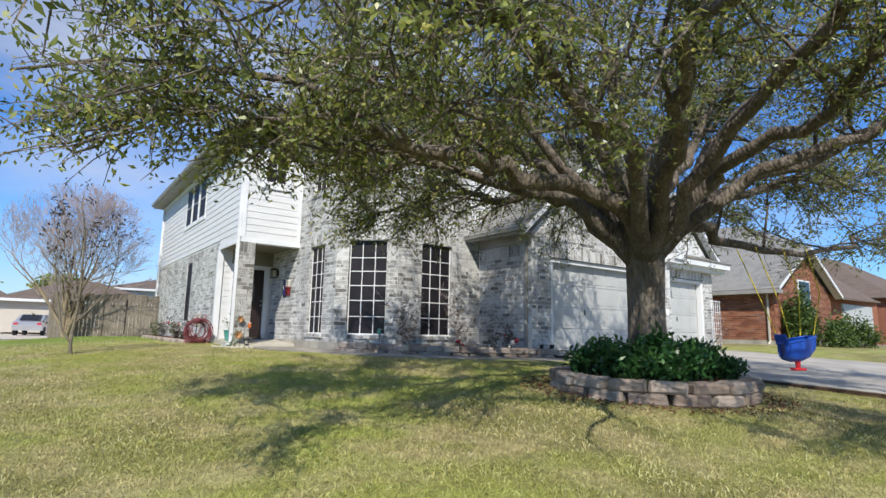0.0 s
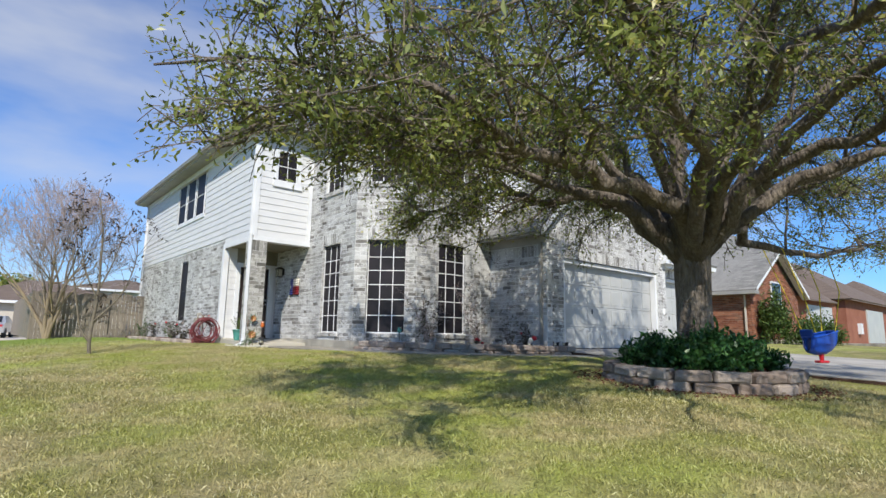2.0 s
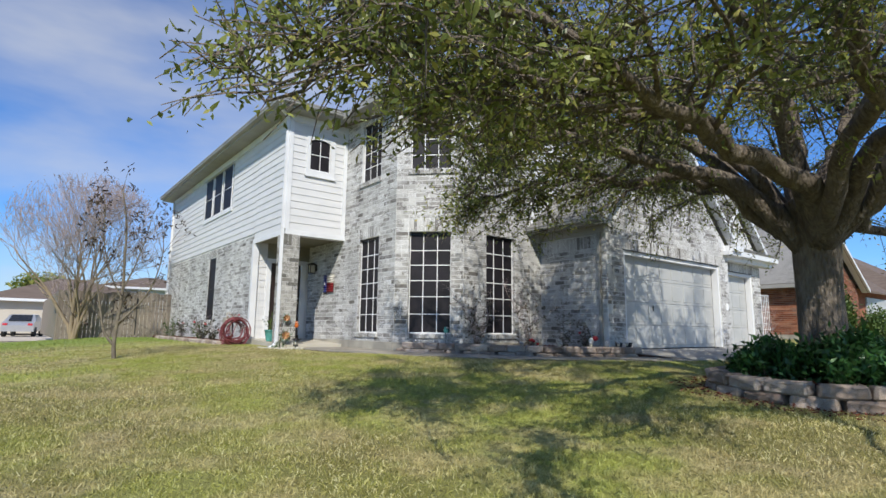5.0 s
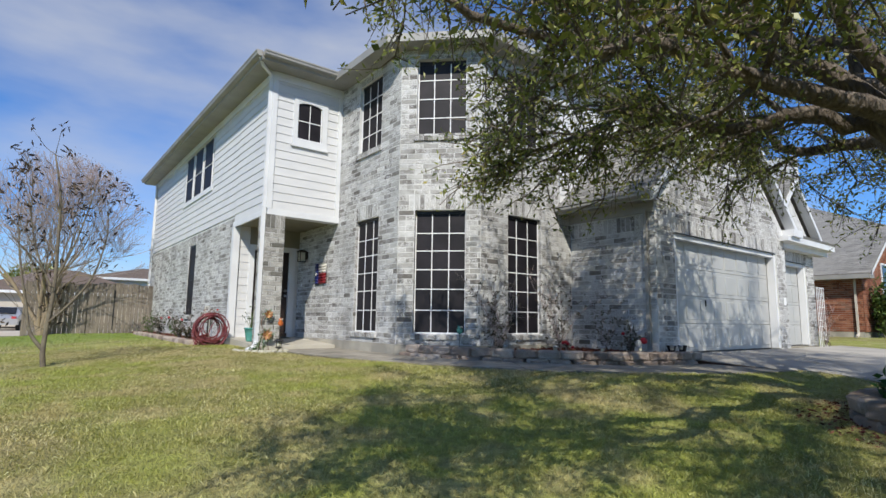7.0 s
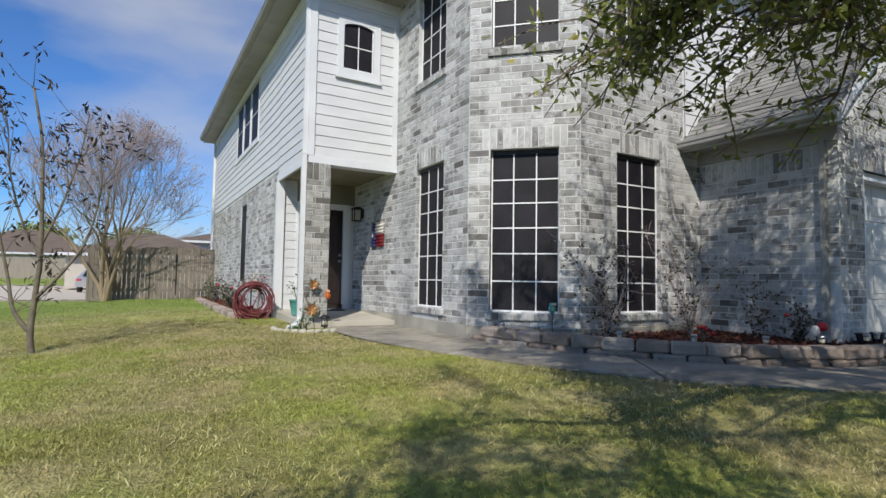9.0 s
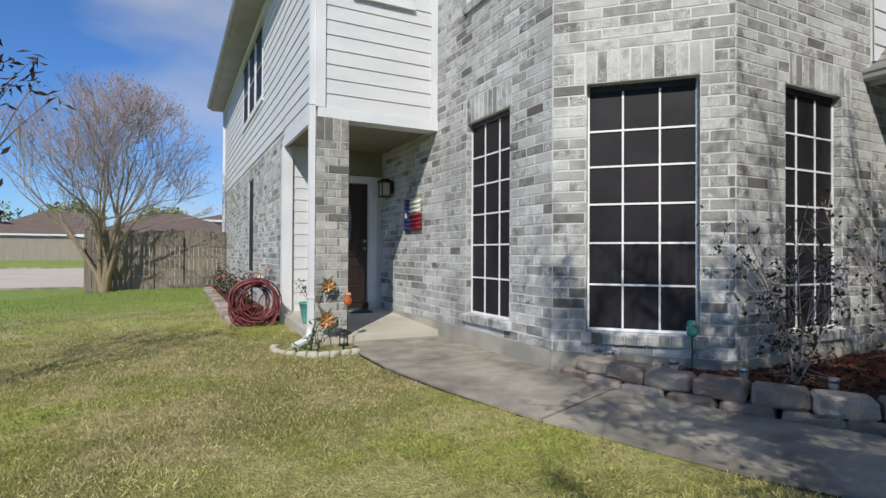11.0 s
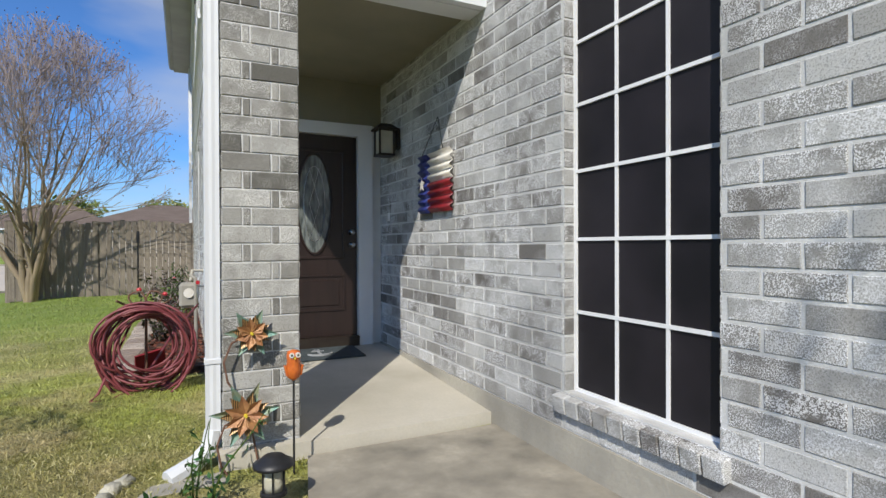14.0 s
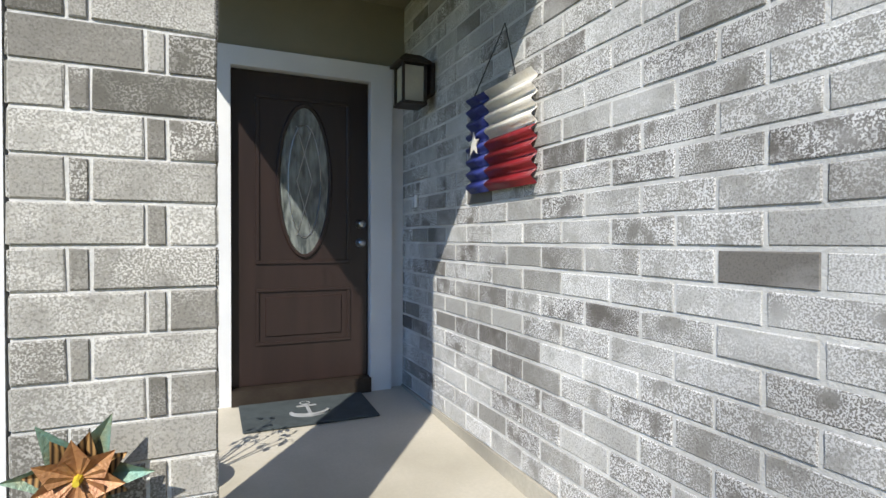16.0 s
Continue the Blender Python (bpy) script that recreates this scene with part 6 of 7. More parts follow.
quads_np("dead_leaf", leaves(rng, dead + rng.normal(scale=0.06, size=dead.shape), 0.115, 0.034, 0.5), M_DARKL, sap, "stuff")
part("soil_ring", Geo().lathe((1.90, 16.42, 1.50), [(0.55, 0.0), (0.42, 0.06), (0.1, 0.08)], 18), M_SOIL, kind="structure", label="ring of bare soil round the sapling", category="soil")


# ---- fences ----
fence = thing("fence", (3.5, 29.4, 1.7), "weathered brown wooden picket fence with an arched gate", "fence")
x = 1.62
k = 0
while x < 5.42:
    w_ = 0.135 + random.uniform(-0.005, 0.005)
    u = (x - 1.6) / 3.85
    ztop = 3.50 + 0.06 * math.sin(k * 1.7) * 0.4 + (0.06 * math.cos((u - 0.68) * 6) if u > 0.35 else 0)
    if 3.32 < x < 3.42:
        x += 0.02
    part("picket", Geo().obox(Matrix.Translation((x + w_ / 2, 29.4 + random.uniform(-0.004, 0.006), (ztop + 1.66) / 2)) @ Matrix.Rotation(random.uniform(-0.006, 0.006), 4, "Y"), w_ - random.uniform(0.004, 0.014), 0.018, ztop - 1.66, 0.003), M_FENCE, fence)
    x += w_
    k += 1
for z in (2.0, 2.65, 3.3):
    part("rail", Geo().box(1.62, 5.42, 29.412, 29.45, z, z + 0.09), M_FENCE, fence)
for x in (1.6, 3.36, 5.4):
    part("post", Geo().box(x - 0.045, x + 0.045, 29.45, 29.54, 1.6, 3.52), M_FENCE, fence)
part("gate_latch", Geo().obox(Matrix.Translation((4.2, 29.38, 3.15)), 0.06, 0.03, 0.3, 0.01).obox(Matrix.Translation((4.2, 29.385, 2.5)), 0.03, 0.02, 1.3, 0.004), M_BLACK, fence, "black gate latch")
g = Geo()
y = 29.5
while y < 44:
    g.obox(Matrix.Translation((1.6, y, 2.6)), 0.02, 0.13, 1.85, 0.003)
    y += 0.14
side_f = part("fence", g, M_FENCE, kind="stuff", label="weathered brown wooden fence running back from the corner", category="fence")
g = Geo()
x = -70
while x < 12:
    g.obox(Matrix.Translation((x, 76 + random.uniform(-0.02, 0.02), 3.05 + random.uniform(-0.03, 0.03))), 0.145, 0.03, 2.2, 0.004)
    x += 0.155
part("fence", g, M_FENCE2, kind="stuff", label="long pale wooden fence across the street", category="fence")


# ---- houses beyond ----
def far_house(x0, x1, y0, y1, zg, ze, zr, label, wallm, roofm, inset=None):
    h = thing("house", ((x0 + x1) / 2, y0, zg), label, "house")
    part("wall", Geo().box(x0, x1, y0, y1, zg, ze), wallm, h)
    m_ = min((x1 - x0), (y1 - y0)) / 2
    o = 0.5
    xa, xb, ya, yb = x0 - o, x1 + o, y0 - o, y1 + o
    ym = (ya + yb) / 2
    ins = inset or m_
    rA, rB = (xa + ins, ym, zr), (xb - ins, ym, zr)
    g = Geo()
    for p in ([(xa, ya, ze), (xb, ya, ze), rB, rA], [(xb, yb, ze), (xa, yb, ze), rA, rB], [(xa, yb, ze), (xa, ya, ze), rA], [(xb, ya, ze), (xb, yb, ze), rB]):
        g.slab(p, 0.12)
    part("roof", g, roofm, h)
    part("fascia", Geo().box(xa, xb, ya - 0.05, ya, ze - 0.2, ze), M_TRIM, h)
    return h


far_house(-14, -1.5, 82, 92, 2.0, 4.8, 7.6, "single-storey house with a brown hip roof", M_WALLB, M_SHIN2)
far_house(-34, -18, 84, 96, 2.0, 4.8, 8.2, "single-storey house with a brown hip roof", M_WALLB, M_SHIN2)
far_house(-1.5, 9.5, 56, 66, 1.5, 4.1, 6.1, "single-storey house with a brown hip roof behind the fence", M_WALLB, M_SHIN2)
hh = far_house(6.15, 16, 62, 72, 1.5, 5.75, 7.1, "two-storey white house with a dark hip roof", M_SIDING, M_SHIN2)
far_house(-60, -42, 80, 92, 2.0, 5.0, 8.3, "single-storey house with a brown hip roof", M_WALLB, M_SHIN2)


def tuft_tree(c, r, h, n_, label, trunk_h):
    t = thing("tree", c, label, "tree")
    part("trunk", Geo().tube([c, (c[0] + 0.1, c[1], c[2] + trunk_h)], [0.25, 0.15], 6), M_BARK, t)
    at = rng.normal(size=(n_, 3))
    at = at / np.linalg.norm(at, axis=1)[:, None] * rng.uniform(0.5, 1.0, (n_, 1)) * np.array([r, r, h / 2]) * (1 + 0.25 * np.sin(at[:, :1] * 7))
    quads_np("crown", leaves(rng, at + np.array([c[0], c[1], c[2] + trunk_h + h * 0.35]), 0.7, 0.4), M_OAK, t, "stuff")


for i, (x, y, r_, h) in enumerate(((3, 98, 3.5, 4), (-9, 105, 4, 5), (-22, 110, 5, 6), (-40, 112, 5, 6), (34, 40, 3.5, 4), (60, 40, 5, 6), (75, 46, 5, 6), (48, 34, 4, 5))):
    tuft_tree((x, y, 1.8), r_, h, 1400, "distant broad-leaved tree behind the houses", 4)
palm = thing("palm_tree", (6.3, 88, 1.8), "distant palm tree behind the fence", "tree")
part("trunk", Geo().tube([(6.3, 88, 1.8), (6.3, 88, 6.0)], 0.18, 6), M_BARK, palm)
g = Geo()
for i in range(26):
    a, el = rng.uniform(0, 6.28), rng.uniform(-0.4, 1.0)
    d = np.array([math.cos(a) * math.cos(el), math.sin(a) * math.cos(el), math.sin(el)])
    p0 = np.array([6.3, 88, 6.0])
    s = np.cross(d, [0, 0, 1.0])
    s = s / np.linalg.norm(s) * 0.22
    p1, p2 = p0 + d * 1.0, p0 + d * 1.7 - np.array([0, 0, 0.5])
    g.add([p0, p1 + s, p2, p1 - s], [(0, 1, 2, 3)])
part("fronds", g, M_OAK, palm)

# red brick neighbours
nbh = thing("brick_house", (26, 12.4, 1.9), "red brick house with a grey shingle roof and a front gable", "house", group="red brick houses")


def red_wall(a, b, z0, z1, limit=None, holes=()):
    w = Wall("x", a, b, z0, z1, list(holes), ob=nbh)
    g = Geo()
    pts = [w.at(0, 0, z0), w.at(w.L, 0, z0), w.at(w.L, -0.2, z0), w.at(0, -0.2, z0)]
    g.prism([(p[0], p[1]) for p in pts], z0, z1)
    part("wall", g, M_RMORTAR, nbh)
    t = []
    nc = int((z1 - z0 + (2.4 if limit else 0)) / 0.08)
    for c in range(nc):
        zc = z0 + (c + 0.5) * 0.08
        u = -0.12 if c % 2 else 0
        while u < w.L:
            s0, s1 = max(u, 0), min(u + 0.24, w.L)
            if s1 - s0 > 0.03 and not any(h[0] < (s0 + s1) / 2 < h[1] and h[2] < zc < h[3] for h in holes) and (not limit or limit((s0 + s1) / 2, zc)):
                t.append(((s0 + s1) / 2, zc, s1 - s0 - 0.012, 0.068))
            u += 0.24
    g = Geo()
    for u, z, ww, h_ in t:
        p = [w.at(u + a_ * ww / 2, o, z + b_ * h_ / 2) for o in (0.012, 0.0) for a_, b_ in ((-1, -1), (1, -1), (1, 1), (-1, 1))]
        g.add(p, [(0, 1, 2, 3)] + [(i, i + 4, (i + 1) % 4 + 4, (i + 1) % 4) for i in range(4)])
    part("brickwork", g, M_RBRICKI, nbh, kind="stuff")
    return w


red_wall((26, 21), (26, 12.4), 2.15, 4.3)
part("wall_base", Geo().box(26.0, 34, 12.42, 21, 1.6, 2.15), M_FOUND, nbh, "concrete base")
gl = lambda u, z: z < 4.3 + min(u, 6.4 - u) * 0.6
red_wall((26, 12.4), (32.4, 12.4), 2.15, 4.3, gl, [(2.6, 3.9, 2.9, 4.9)])
part("gable", Geo().add([(26, 12.41, 4.3), (32.4, 12.41, 4.3), (29.2, 12.41, 6.2), (26, 12.6, 4.3), (32.4, 12.6, 4.3), (29.2, 12.6, 6.2)], [(0, 1, 2), (3, 5, 4), (0, 3, 4, 1), (1, 4, 5, 2), (2, 5, 3, 0)]), M_RMORTAR, nbh)
part("window", Geo().box(28.6, 29.9, 12.36, 12.4, 2.9, 4.9), M_TRIM, nbh, "white window frame")
part("window_pane", Geo().box(28.68, 29.82, 12.345, 12.358, 2.98, 4.82), M_CGLASS, nbh, "dark window pane")
g = Geo()
g.slab([(25.6, 12.0, 4.28), (25.6, 21.5, 4.28), (33, 21.5, 8.6), (33, 16.6, 8.6), (29.2, 12.0, 6.4)], 0.1)
g.slab([(32.8, 12.0, 4.28), (29.2, 12.0, 6.4), (33, 16.6, 8.6)], 0.1)
g.slab([(33, 16.6, 8.6), (33, 21.5, 8.6), (41, 21.5, 4.5), (41, 12.6, 4.5), (32.8, 12.0, 4.28)], 0.1)
part("roof_deck", g, M_SHIN2, nbh)
rf = shingled("neighbour_roof", [[(25.6, 12.0, 4.29), (29.2, 12.0, 6.41), (33, 16.6, 8.61), (33, 21.5, 8.61), (25.6, 21.5, 4.29)]], "grey shingle roof slope of the red brick house", lap=0.16, tab=0.4)
part("eave", Geo().box(25.5, 26.0, 12.0, 21.5, 4.1, 4.26), M_FASCIA, nbh, "pale eave board")
part("rake", Geo().add([(25.6, 11.96, 4.2), (29.2, 11.96, 6.32), (29.2, 11.96, 6.48), (25.6, 11.96, 4.36), (25.6, 12.3, 4.2), (29.2, 12.3, 6.32)], [(0, 1, 2, 3), (0, 4, 5, 1)]).add([(32.8, 11.96, 4.2), (29.2, 11.96, 6.32), (29.2, 11.96, 6.48), (32.8, 11.96, 4.36), (32.8, 12.3, 4.2), (29.2, 12.3, 6.32)], [(0, 3, 2, 1), (0, 1, 5, 4)]), M_TRIM, nbh, "pale rake board")
spout(25.93, 12.6, 1.95, 4.15, 0, 0, "pale downspout at the corner of the red brick house", M_WALLB, kick=(-1, 0))
part("garage_wall", Geo().box(32.8, 40.6, 12.7, 21, 1.9, 4.5), M_RBRICKI, nbh, "brown brick garage wall")
part("garage_door", Geo().box(34.8, 39.4, 12.62, 12.7, 2.0, 4.1), M_GARAGE, nbh, "cream garage door")
for x0 in (42, 62):
    hb = thing("brick_house", (x0 + 5, 13, 1.9), "red brick house with a pale garage door further along", "house", "red brick houses")
    part("wall", Geo().box(x0, x0 + 14, 12.5, 22, 1.9, 4.8), surf("far_red_brick", (0.24, 0.085, 0.05), (0.3, 0.12, 0.075), 1.5, 18, 0.9), hb)
    g = Geo()
    g.slab([(x0 - 0.4, 12, 4.8), (x0 + 14.4, 12, 4.8), (x0 + 9, 17.2, 8.2), (x0 + 5, 17.2, 8.2)], 0.1)
    g.slab([(x0 - 0.4, 22.5, 4.8), (x0 - 0.4, 12, 4.8), (x0 + 5, 17.2, 8.2)], 0.1)
    part("roof", g, M_SHIN2, hb)
    part("garage_door", Geo().box(x0 + 5, x0 + 9.8, 12.42, 12.5, 2.0, 4.3), M_GARAGE, hb, "pale garage door")
    part("meter_box", Geo().box(x0 + 2.5, x0 + 3.0, 12.3, 12.5, 2.6, 3.3), M_TRIM, hb, "grey meter box")
for c, rx, h, n_, lab in (((27.6, 10.9, 1.75), 1.1, 1.3, 2600, "clipped rounded green hedge before the red brick house"), ((30.3, 11.0, 1.75), 1.3, 1.5, 2600, "clipped rounded green hedge before the red brick house")):
    mound("hedge", c, rx, rx * 0.7, h, n_, M_SHRUB, 0.16, lab, "hedge", 40)
mound("tall_shrub", (27.0, 11.8, 1.8), 0.8, 0.6, 2.5, 2200, M_SHRUB, 0.2, "tall open shrub against the red brick gable", "shrub", 26)

# ---- car ----
car = thing("car", (0.9, 51, 1.37), "silver hatchback parked on the pale street", "car")
CM = Matrix.Translation((0.9, 51, 1.37)) @ Matrix.Rotation(radians(80), 4, "Z")
cm = lambda G: Geo().add([CM @ Vector(p) for p in G.v], G.f)
sidep = [(-2.1, 0.35), (-2.15, 0.75), (-1.9, 0.95), (-1.5, 1.0), (-0.9, 1.42), (0.2, 1.48), (1.0, 1.35), (1.55, 0.95), (2.05, 0.85), (2.15, 0.4)]
k = len(sidep)
vs = [(x_, s * (0.85 if z_ < 1.05 else 0.68), z_) for s in (-1, 1) for x_, z_ in sidep]
part("body", cm(Geo().add(vs, [(i, (i + 1) % k, k + (i + 1) % k, k + i) for i in range(k)] + [tuple(range(k)), tuple(reversed(range(k, 2 * k)))])), M_CAR, car)
part("rear_window", cm(Geo().add([(-1.5, -0.6, 1.03), (-1.5, 0.6, 1.03), (-0.95, 0.55, 1.42), (-0.95, -0.55, 1.42)], [(0, 1, 2, 3)]).add([(x_ - 0.02, y_, z_ + 0.02) for x_, y_, z_ in ((-1.5, -0.6, 1.03), (-1.5, 0.6, 1.03), (-0.95, 0.55, 1.42), (-0.95, -0.55, 1.42))], [(0, 1, 2, 3)])), M_CGLASS, car)
for s in (-1, 1):
    part("side_window", cm(Geo().add([(-1.2, s * 0.80, 1.06), (1.2, s * 0.80, 1.06), (0.8, s * 0.70, 1.35), (-0.8, s * 0.70, 1.38)], [(0, 1, 2, 3)])), M_CGLASS, car)
    part("headlight", cm(Geo().obox(Matrix.Translation((-2.1, s * 0.65, 0.8)), 0.12, 0.25, 0.15, 0.02)), M_RED, car, "red tail lamp")
    for x_ in (-1.35, 1.35):
        part("wheel", cm(Geo().tube([(x_, s * 0.68, 0.32), (x_, s * 0.88, 0.32)], 0.32, 16)), M_TYRE, car)

# ---- hose on its stand ----
hc = Vector((4.95, 19.25, 2.10))
stand = thing("hose_stand", (4.94, 19.35, 1.68), "rusty wrought-iron garden hose stand with scrolls", "hose stand")
part("post", Geo().tube([(4.94, 19.35, 1.6), (4.94, 19.35, 2.45)], 0.012, 6), M_RUST, stand)
for s in (-1, 1):
    sc = [(4.94 + s * (0.04 + 0.11 * (1 - t / 7) * math.sin(t)), 19.33, 2.47 + 0.06 * math.cos(t)) for t in np.linspace(0, 6.5, 22)]
    part("scroll", Geo().tube(sc, 0.008, 5), M_RUST, stand)
    part("hook", Geo().tube([(4.94 + s * 0.02, 19.35, 2.4), (4.94 + s * 0.16, 19.3, 2.43), (4.94 + s * 0.2, 19.2, 2.47)], 0.009, 5), M_RUST, stand)
g = Geo()
P_ = []
for k_ in range(20 * 26):
    t = 2 * math.pi * k_ / 26
    turn = k_ / 26
    r_ = 0.31 + 0.05 * math.sin(turn * 2.3) + 0.02 * math.sin(turn * 7.1)
    ox = 0.05 * math.sin(turn * 1.7)
    P_.append((hc.x + ox + r_ * math.sin(t) * 0.98, hc.y - 0.10 + 0.12 * math.sin(turn * 3.9) + 0.03 * math.sin(t * 2 + turn), hc.z + r_ * math.cos(t) + 0.05 * (1 - math.cos(t)) * math.sin(turn * 2.9) - 0.02))
P_ += [(4.62, 19.1, 1.75), (4.58, 19.0, 1.72), (4.7, 19.0, 1.71), (4.9, 19.3, 1.75), (5.15, 19.9, 2.1), (5.36, 20.3, 2.3)]
hose = part("garden_hose", g.tube(P_, 0.0105, 6), M_HOSE, label="thick coil of maroon garden hose hung on an iron stand", category="garden hose", smooth=True)

# ---- teal pot with its plant ----
def pot(c, r_, h_, mat, label):
    t = thing("plant_pot", c, label, "plant pot")
    part("pot", Geo().lathe(c, [(r_ * 0.6, 0), (r_ * 0.68, h_ * 0.08), (r_ * 0.85, h_ * 0.5), (r_, h_ * 0.9), (r_ * 1.08, h_ * 0.92), (r_ * 1.08, h_), (r_ * 0.95, h_), (r_ * 0.9, h_ * 0.9)], 22), mat, t, smooth=True)
    part("soil", Geo().lathe((c[0], c[1], c[2] + h_ * 0.88), [(r_ * 0.9, 0), (r_ * 0.5, 0.01), (0.01, 0.015)], 16), M_SOIL, t, "dark potting soil")
    g, at = Geo(), []
    for i in range(9):
        a, e = rng.uniform(0, 6.28), rng.uniform(0.25, 0.55)
        p0 = np.array([c[0], c[1], c[2] + h_ * 0.9])
        p1 = p0 + np.array([math.cos(a) * 0.12, math.sin(a) * 0.12, e * 0.7])
        p2 = p0 + np.array([math.cos(a) * 0.2, math.sin(a) * 0.2, e])
        g.tube([p0, p1, p2], [0.005, 0.004, 0.002], 4)
        at += [p1 * (1 - f) + p2 * f for f in rng.uniform(0, 1, 8)]
    part("stem", g, M_SHRUB, t, kind="stuff")
    quads_np("foliage", leaves(rng, np.array(at) + rng.normal(scale=0.02, size=(len(at), 3)), 0.055, 0.032), M_SHRUB, t, "stuff")
    return t


pot((5.58, 18.3, 1.84), 0.14, 0.30, M_TEAL, "teal glazed pot with a thin leafy plant on the porch")


# ---- metal poinsettia stakes on the column ----
M_STRIPE, n_, l_, b_ = mat_new("striped_copper", 0.45, 0.3)
wv_, tc_ = n_.new("ShaderNodeTexWave"), n_.new("ShaderNodeNewGeometry")
wv_.inputs["Scale"].default_value, wv_.wave_profile = 28, "SIN"
l_.new(tc_.outputs["Position"], wv_.inputs["Vector"])
l_.new(mixc(n_, l_, wv_.outputs["Fac"], (0.03, 0.018, 0.012), (0.5, 0.3, 0.12)), b_.inputs["Base Color"])

def metal_flower(c, r_, label, seed):
    t = thing("metal_flower", c, label, "garden ornament", "metal flowers on the porch column")
    rr_ = random.Random(seed)
    C = Vector(c)
    for ring_, (n_, R_, w_, m_, o) in enumerate(((6, r_ * 1.35, 0.030, M_PETAL, 0.0), (7, r_ * 0.95, 0.030, M_STRIPE, -0.012), (7, r_ * 0.85, 0.030, M_ORANGE, -0.028))):
        for i in range(n_):
            a = 2 * math.pi * i / n_ + ring_ * 0.4 + rr_.uniform(-0.12, 0.12)
            d, s = Vector((math.cos(a), 0, math.sin(a))), Vector((-math.sin(a), 0, math.cos(a)))
            f = Vector((0, -1, 0))
            b = C + f * -o
            q = [b, b + d * R_ * 0.45 + s * w_ + f * 0.025, b + d * R_ + f * 0.02, b + d * R_ * 0.45 - s * w_ + f * 0.025, b + d * R_ * 0.5 + f * 0.008]
            g = Geo().add(q + [p - f * 0.003 for p in q], [(0, 4, 1), (1, 4, 2), (2, 4, 3), (3, 4, 0), (5, 6, 9), (6, 7, 9), (7, 8, 9), (8, 5, 9)])
            part("leaf" if m_ is M_PETAL else "petal", g, m_, t, {M_ORANGE: "copper orange petal", M_STRIPE: "dark striped petal", M_PETAL: "green patina leaf"}[m_])
    part("centre", Geo().tube([C + Vector((0, -0.03, 0)), C + Vector((0, -0.06, 0))], [0.010, 0.007], 8), M_YELLOW, t, "brass centre")
    part("stake", Geo().tube([C, C + Vector((-0.10, 0.0, -0.05)), C + Vector((-0.14, 0.0, -0.15)), C + Vector((-0.12, 0.0, -0.26)), C + Vector((-0.02, -0.01, -0.42)), (c[0] + 0.05, c[1] - 0.02, 1.62)], 0.006, 5), M_RUST, t, "rusty stake")
    return t


metal_flower((5.565, 17.24, 2.435), 0.105, "copper orange metal flower with green leaves on the brick column", 1)
metal_flower((5.525, 17.17, 2.015), 0.135, "larger copper orange metal flower low on the brick column", 2)


def owl(c, zg, body, label, s_=1.0, tall=1.0):
    """s_: its size; tall: its height over that."""
    t = thing("owl_stake", (c[0], c[1], zg), label, "garden ornament")
    part("stake", Geo().tube([(c[0], c[1], zg - 0.05), (c[0], c[1], c[2])], 0.006, 6), M_BLACK, t)
    part("body", Geo().lathe(c, [(r_ * s_, h_ * s_ * tall) for r_, h_ in ((0.012, -0.005), (0.035, 0.01), (0.044, 0.045), (0.036, 0.085), (0.04, 0.105), (0.034, 0.125), (0.012, 0.132))], 16), body, t, smooth=True)
    for sx in (-1, 1):
        e = Vector((c[0] + sx * 0.017 * s_, c[1] - 0.037 * s_, c[2] + 0.113 * s_ * tall))
        part("eye", Geo().tube([e, e + Vector((0, -0.008, 0))], 0.014 * s_, 12), M_OWHITE, t, "white eye")
        part("pupil", Geo().tube([e + Vector((0, -0.008, 0)), e + Vector((0, -0.011, 0))], 0.006 * s_, 8), M_BLACK, t, "black pupil")
        part("wing", Geo().obox(Matrix.Translation((c[0] + sx * 0.042 * s_, c[1], c[2] + 0.05 * s_)) @ Matrix.Rotation(sx * 0.2, 4, "Y"), 0.012, 0.04, 0.06 * s_, 0.004), body, t)
    part("beak", Geo().tube([(c[0], c[1] - 0.038 * s_, c[2] + 0.1 * s_ * tall), (c[0], c[1] - 0.05 * s_, c[2] + 0.092 * s_ * tall)], [0.006, 0.001], 6), M_YELLOW, t, "yellow beak")
    return t


owl((5.76, 17.06, 2.20), 1.66, M_OWL, "orange ceramic owl on a black garden stake by the column", 0.95, 1.25)
owl((7.87, 13.85, 2.12), 1.80, M_TEAL, "teal ceramic owl on a black garden stake before the bay", 1.1)

# solar lantern and the little stone-edged bed at the column's foot
lx2, ly2, lz2 = 5.60, 16.68, 1.64
sl = thing("solar_lantern", (lx2, ly2, lz2), "dark plastic solar path lantern with a clear body", "garden lamp")
part("stake", Geo().tube([(lx2, ly2, lz2 - 0.04), (lx2, ly2, lz2 + 0.13)], 0.012, 8), M_BLACK, sl)
part("base", Geo().lathe((lx2, ly2, lz2 + 0.125), [(0.03, 0), (0.06, 0.010), (0.06, 0.024), (0.05, 0.03)], 16), M_BLACK, sl)
part("lens", Geo().lathe((lx2, ly2, lz2 + 0.155), [(0.044, 0), (0.048, 0.03), (0.048, 0.10), (0.044, 0.11)], 16), M_LGLASS, sl, "clear ribbed lens", True)
for i in range(6):
    a = i * math.pi / 3 + 0.3
    part("rib", Geo().tube([(lx2 + 0.052 * math.cos(a), ly2 + 0.052 * math.sin(a), lz2 + 0.14), (lx2 + 0.052 * math.cos(a), ly2 + 0.052 * math.sin(a), lz2 + 0.27)], 0.005, 4), M_BLACK, sl)
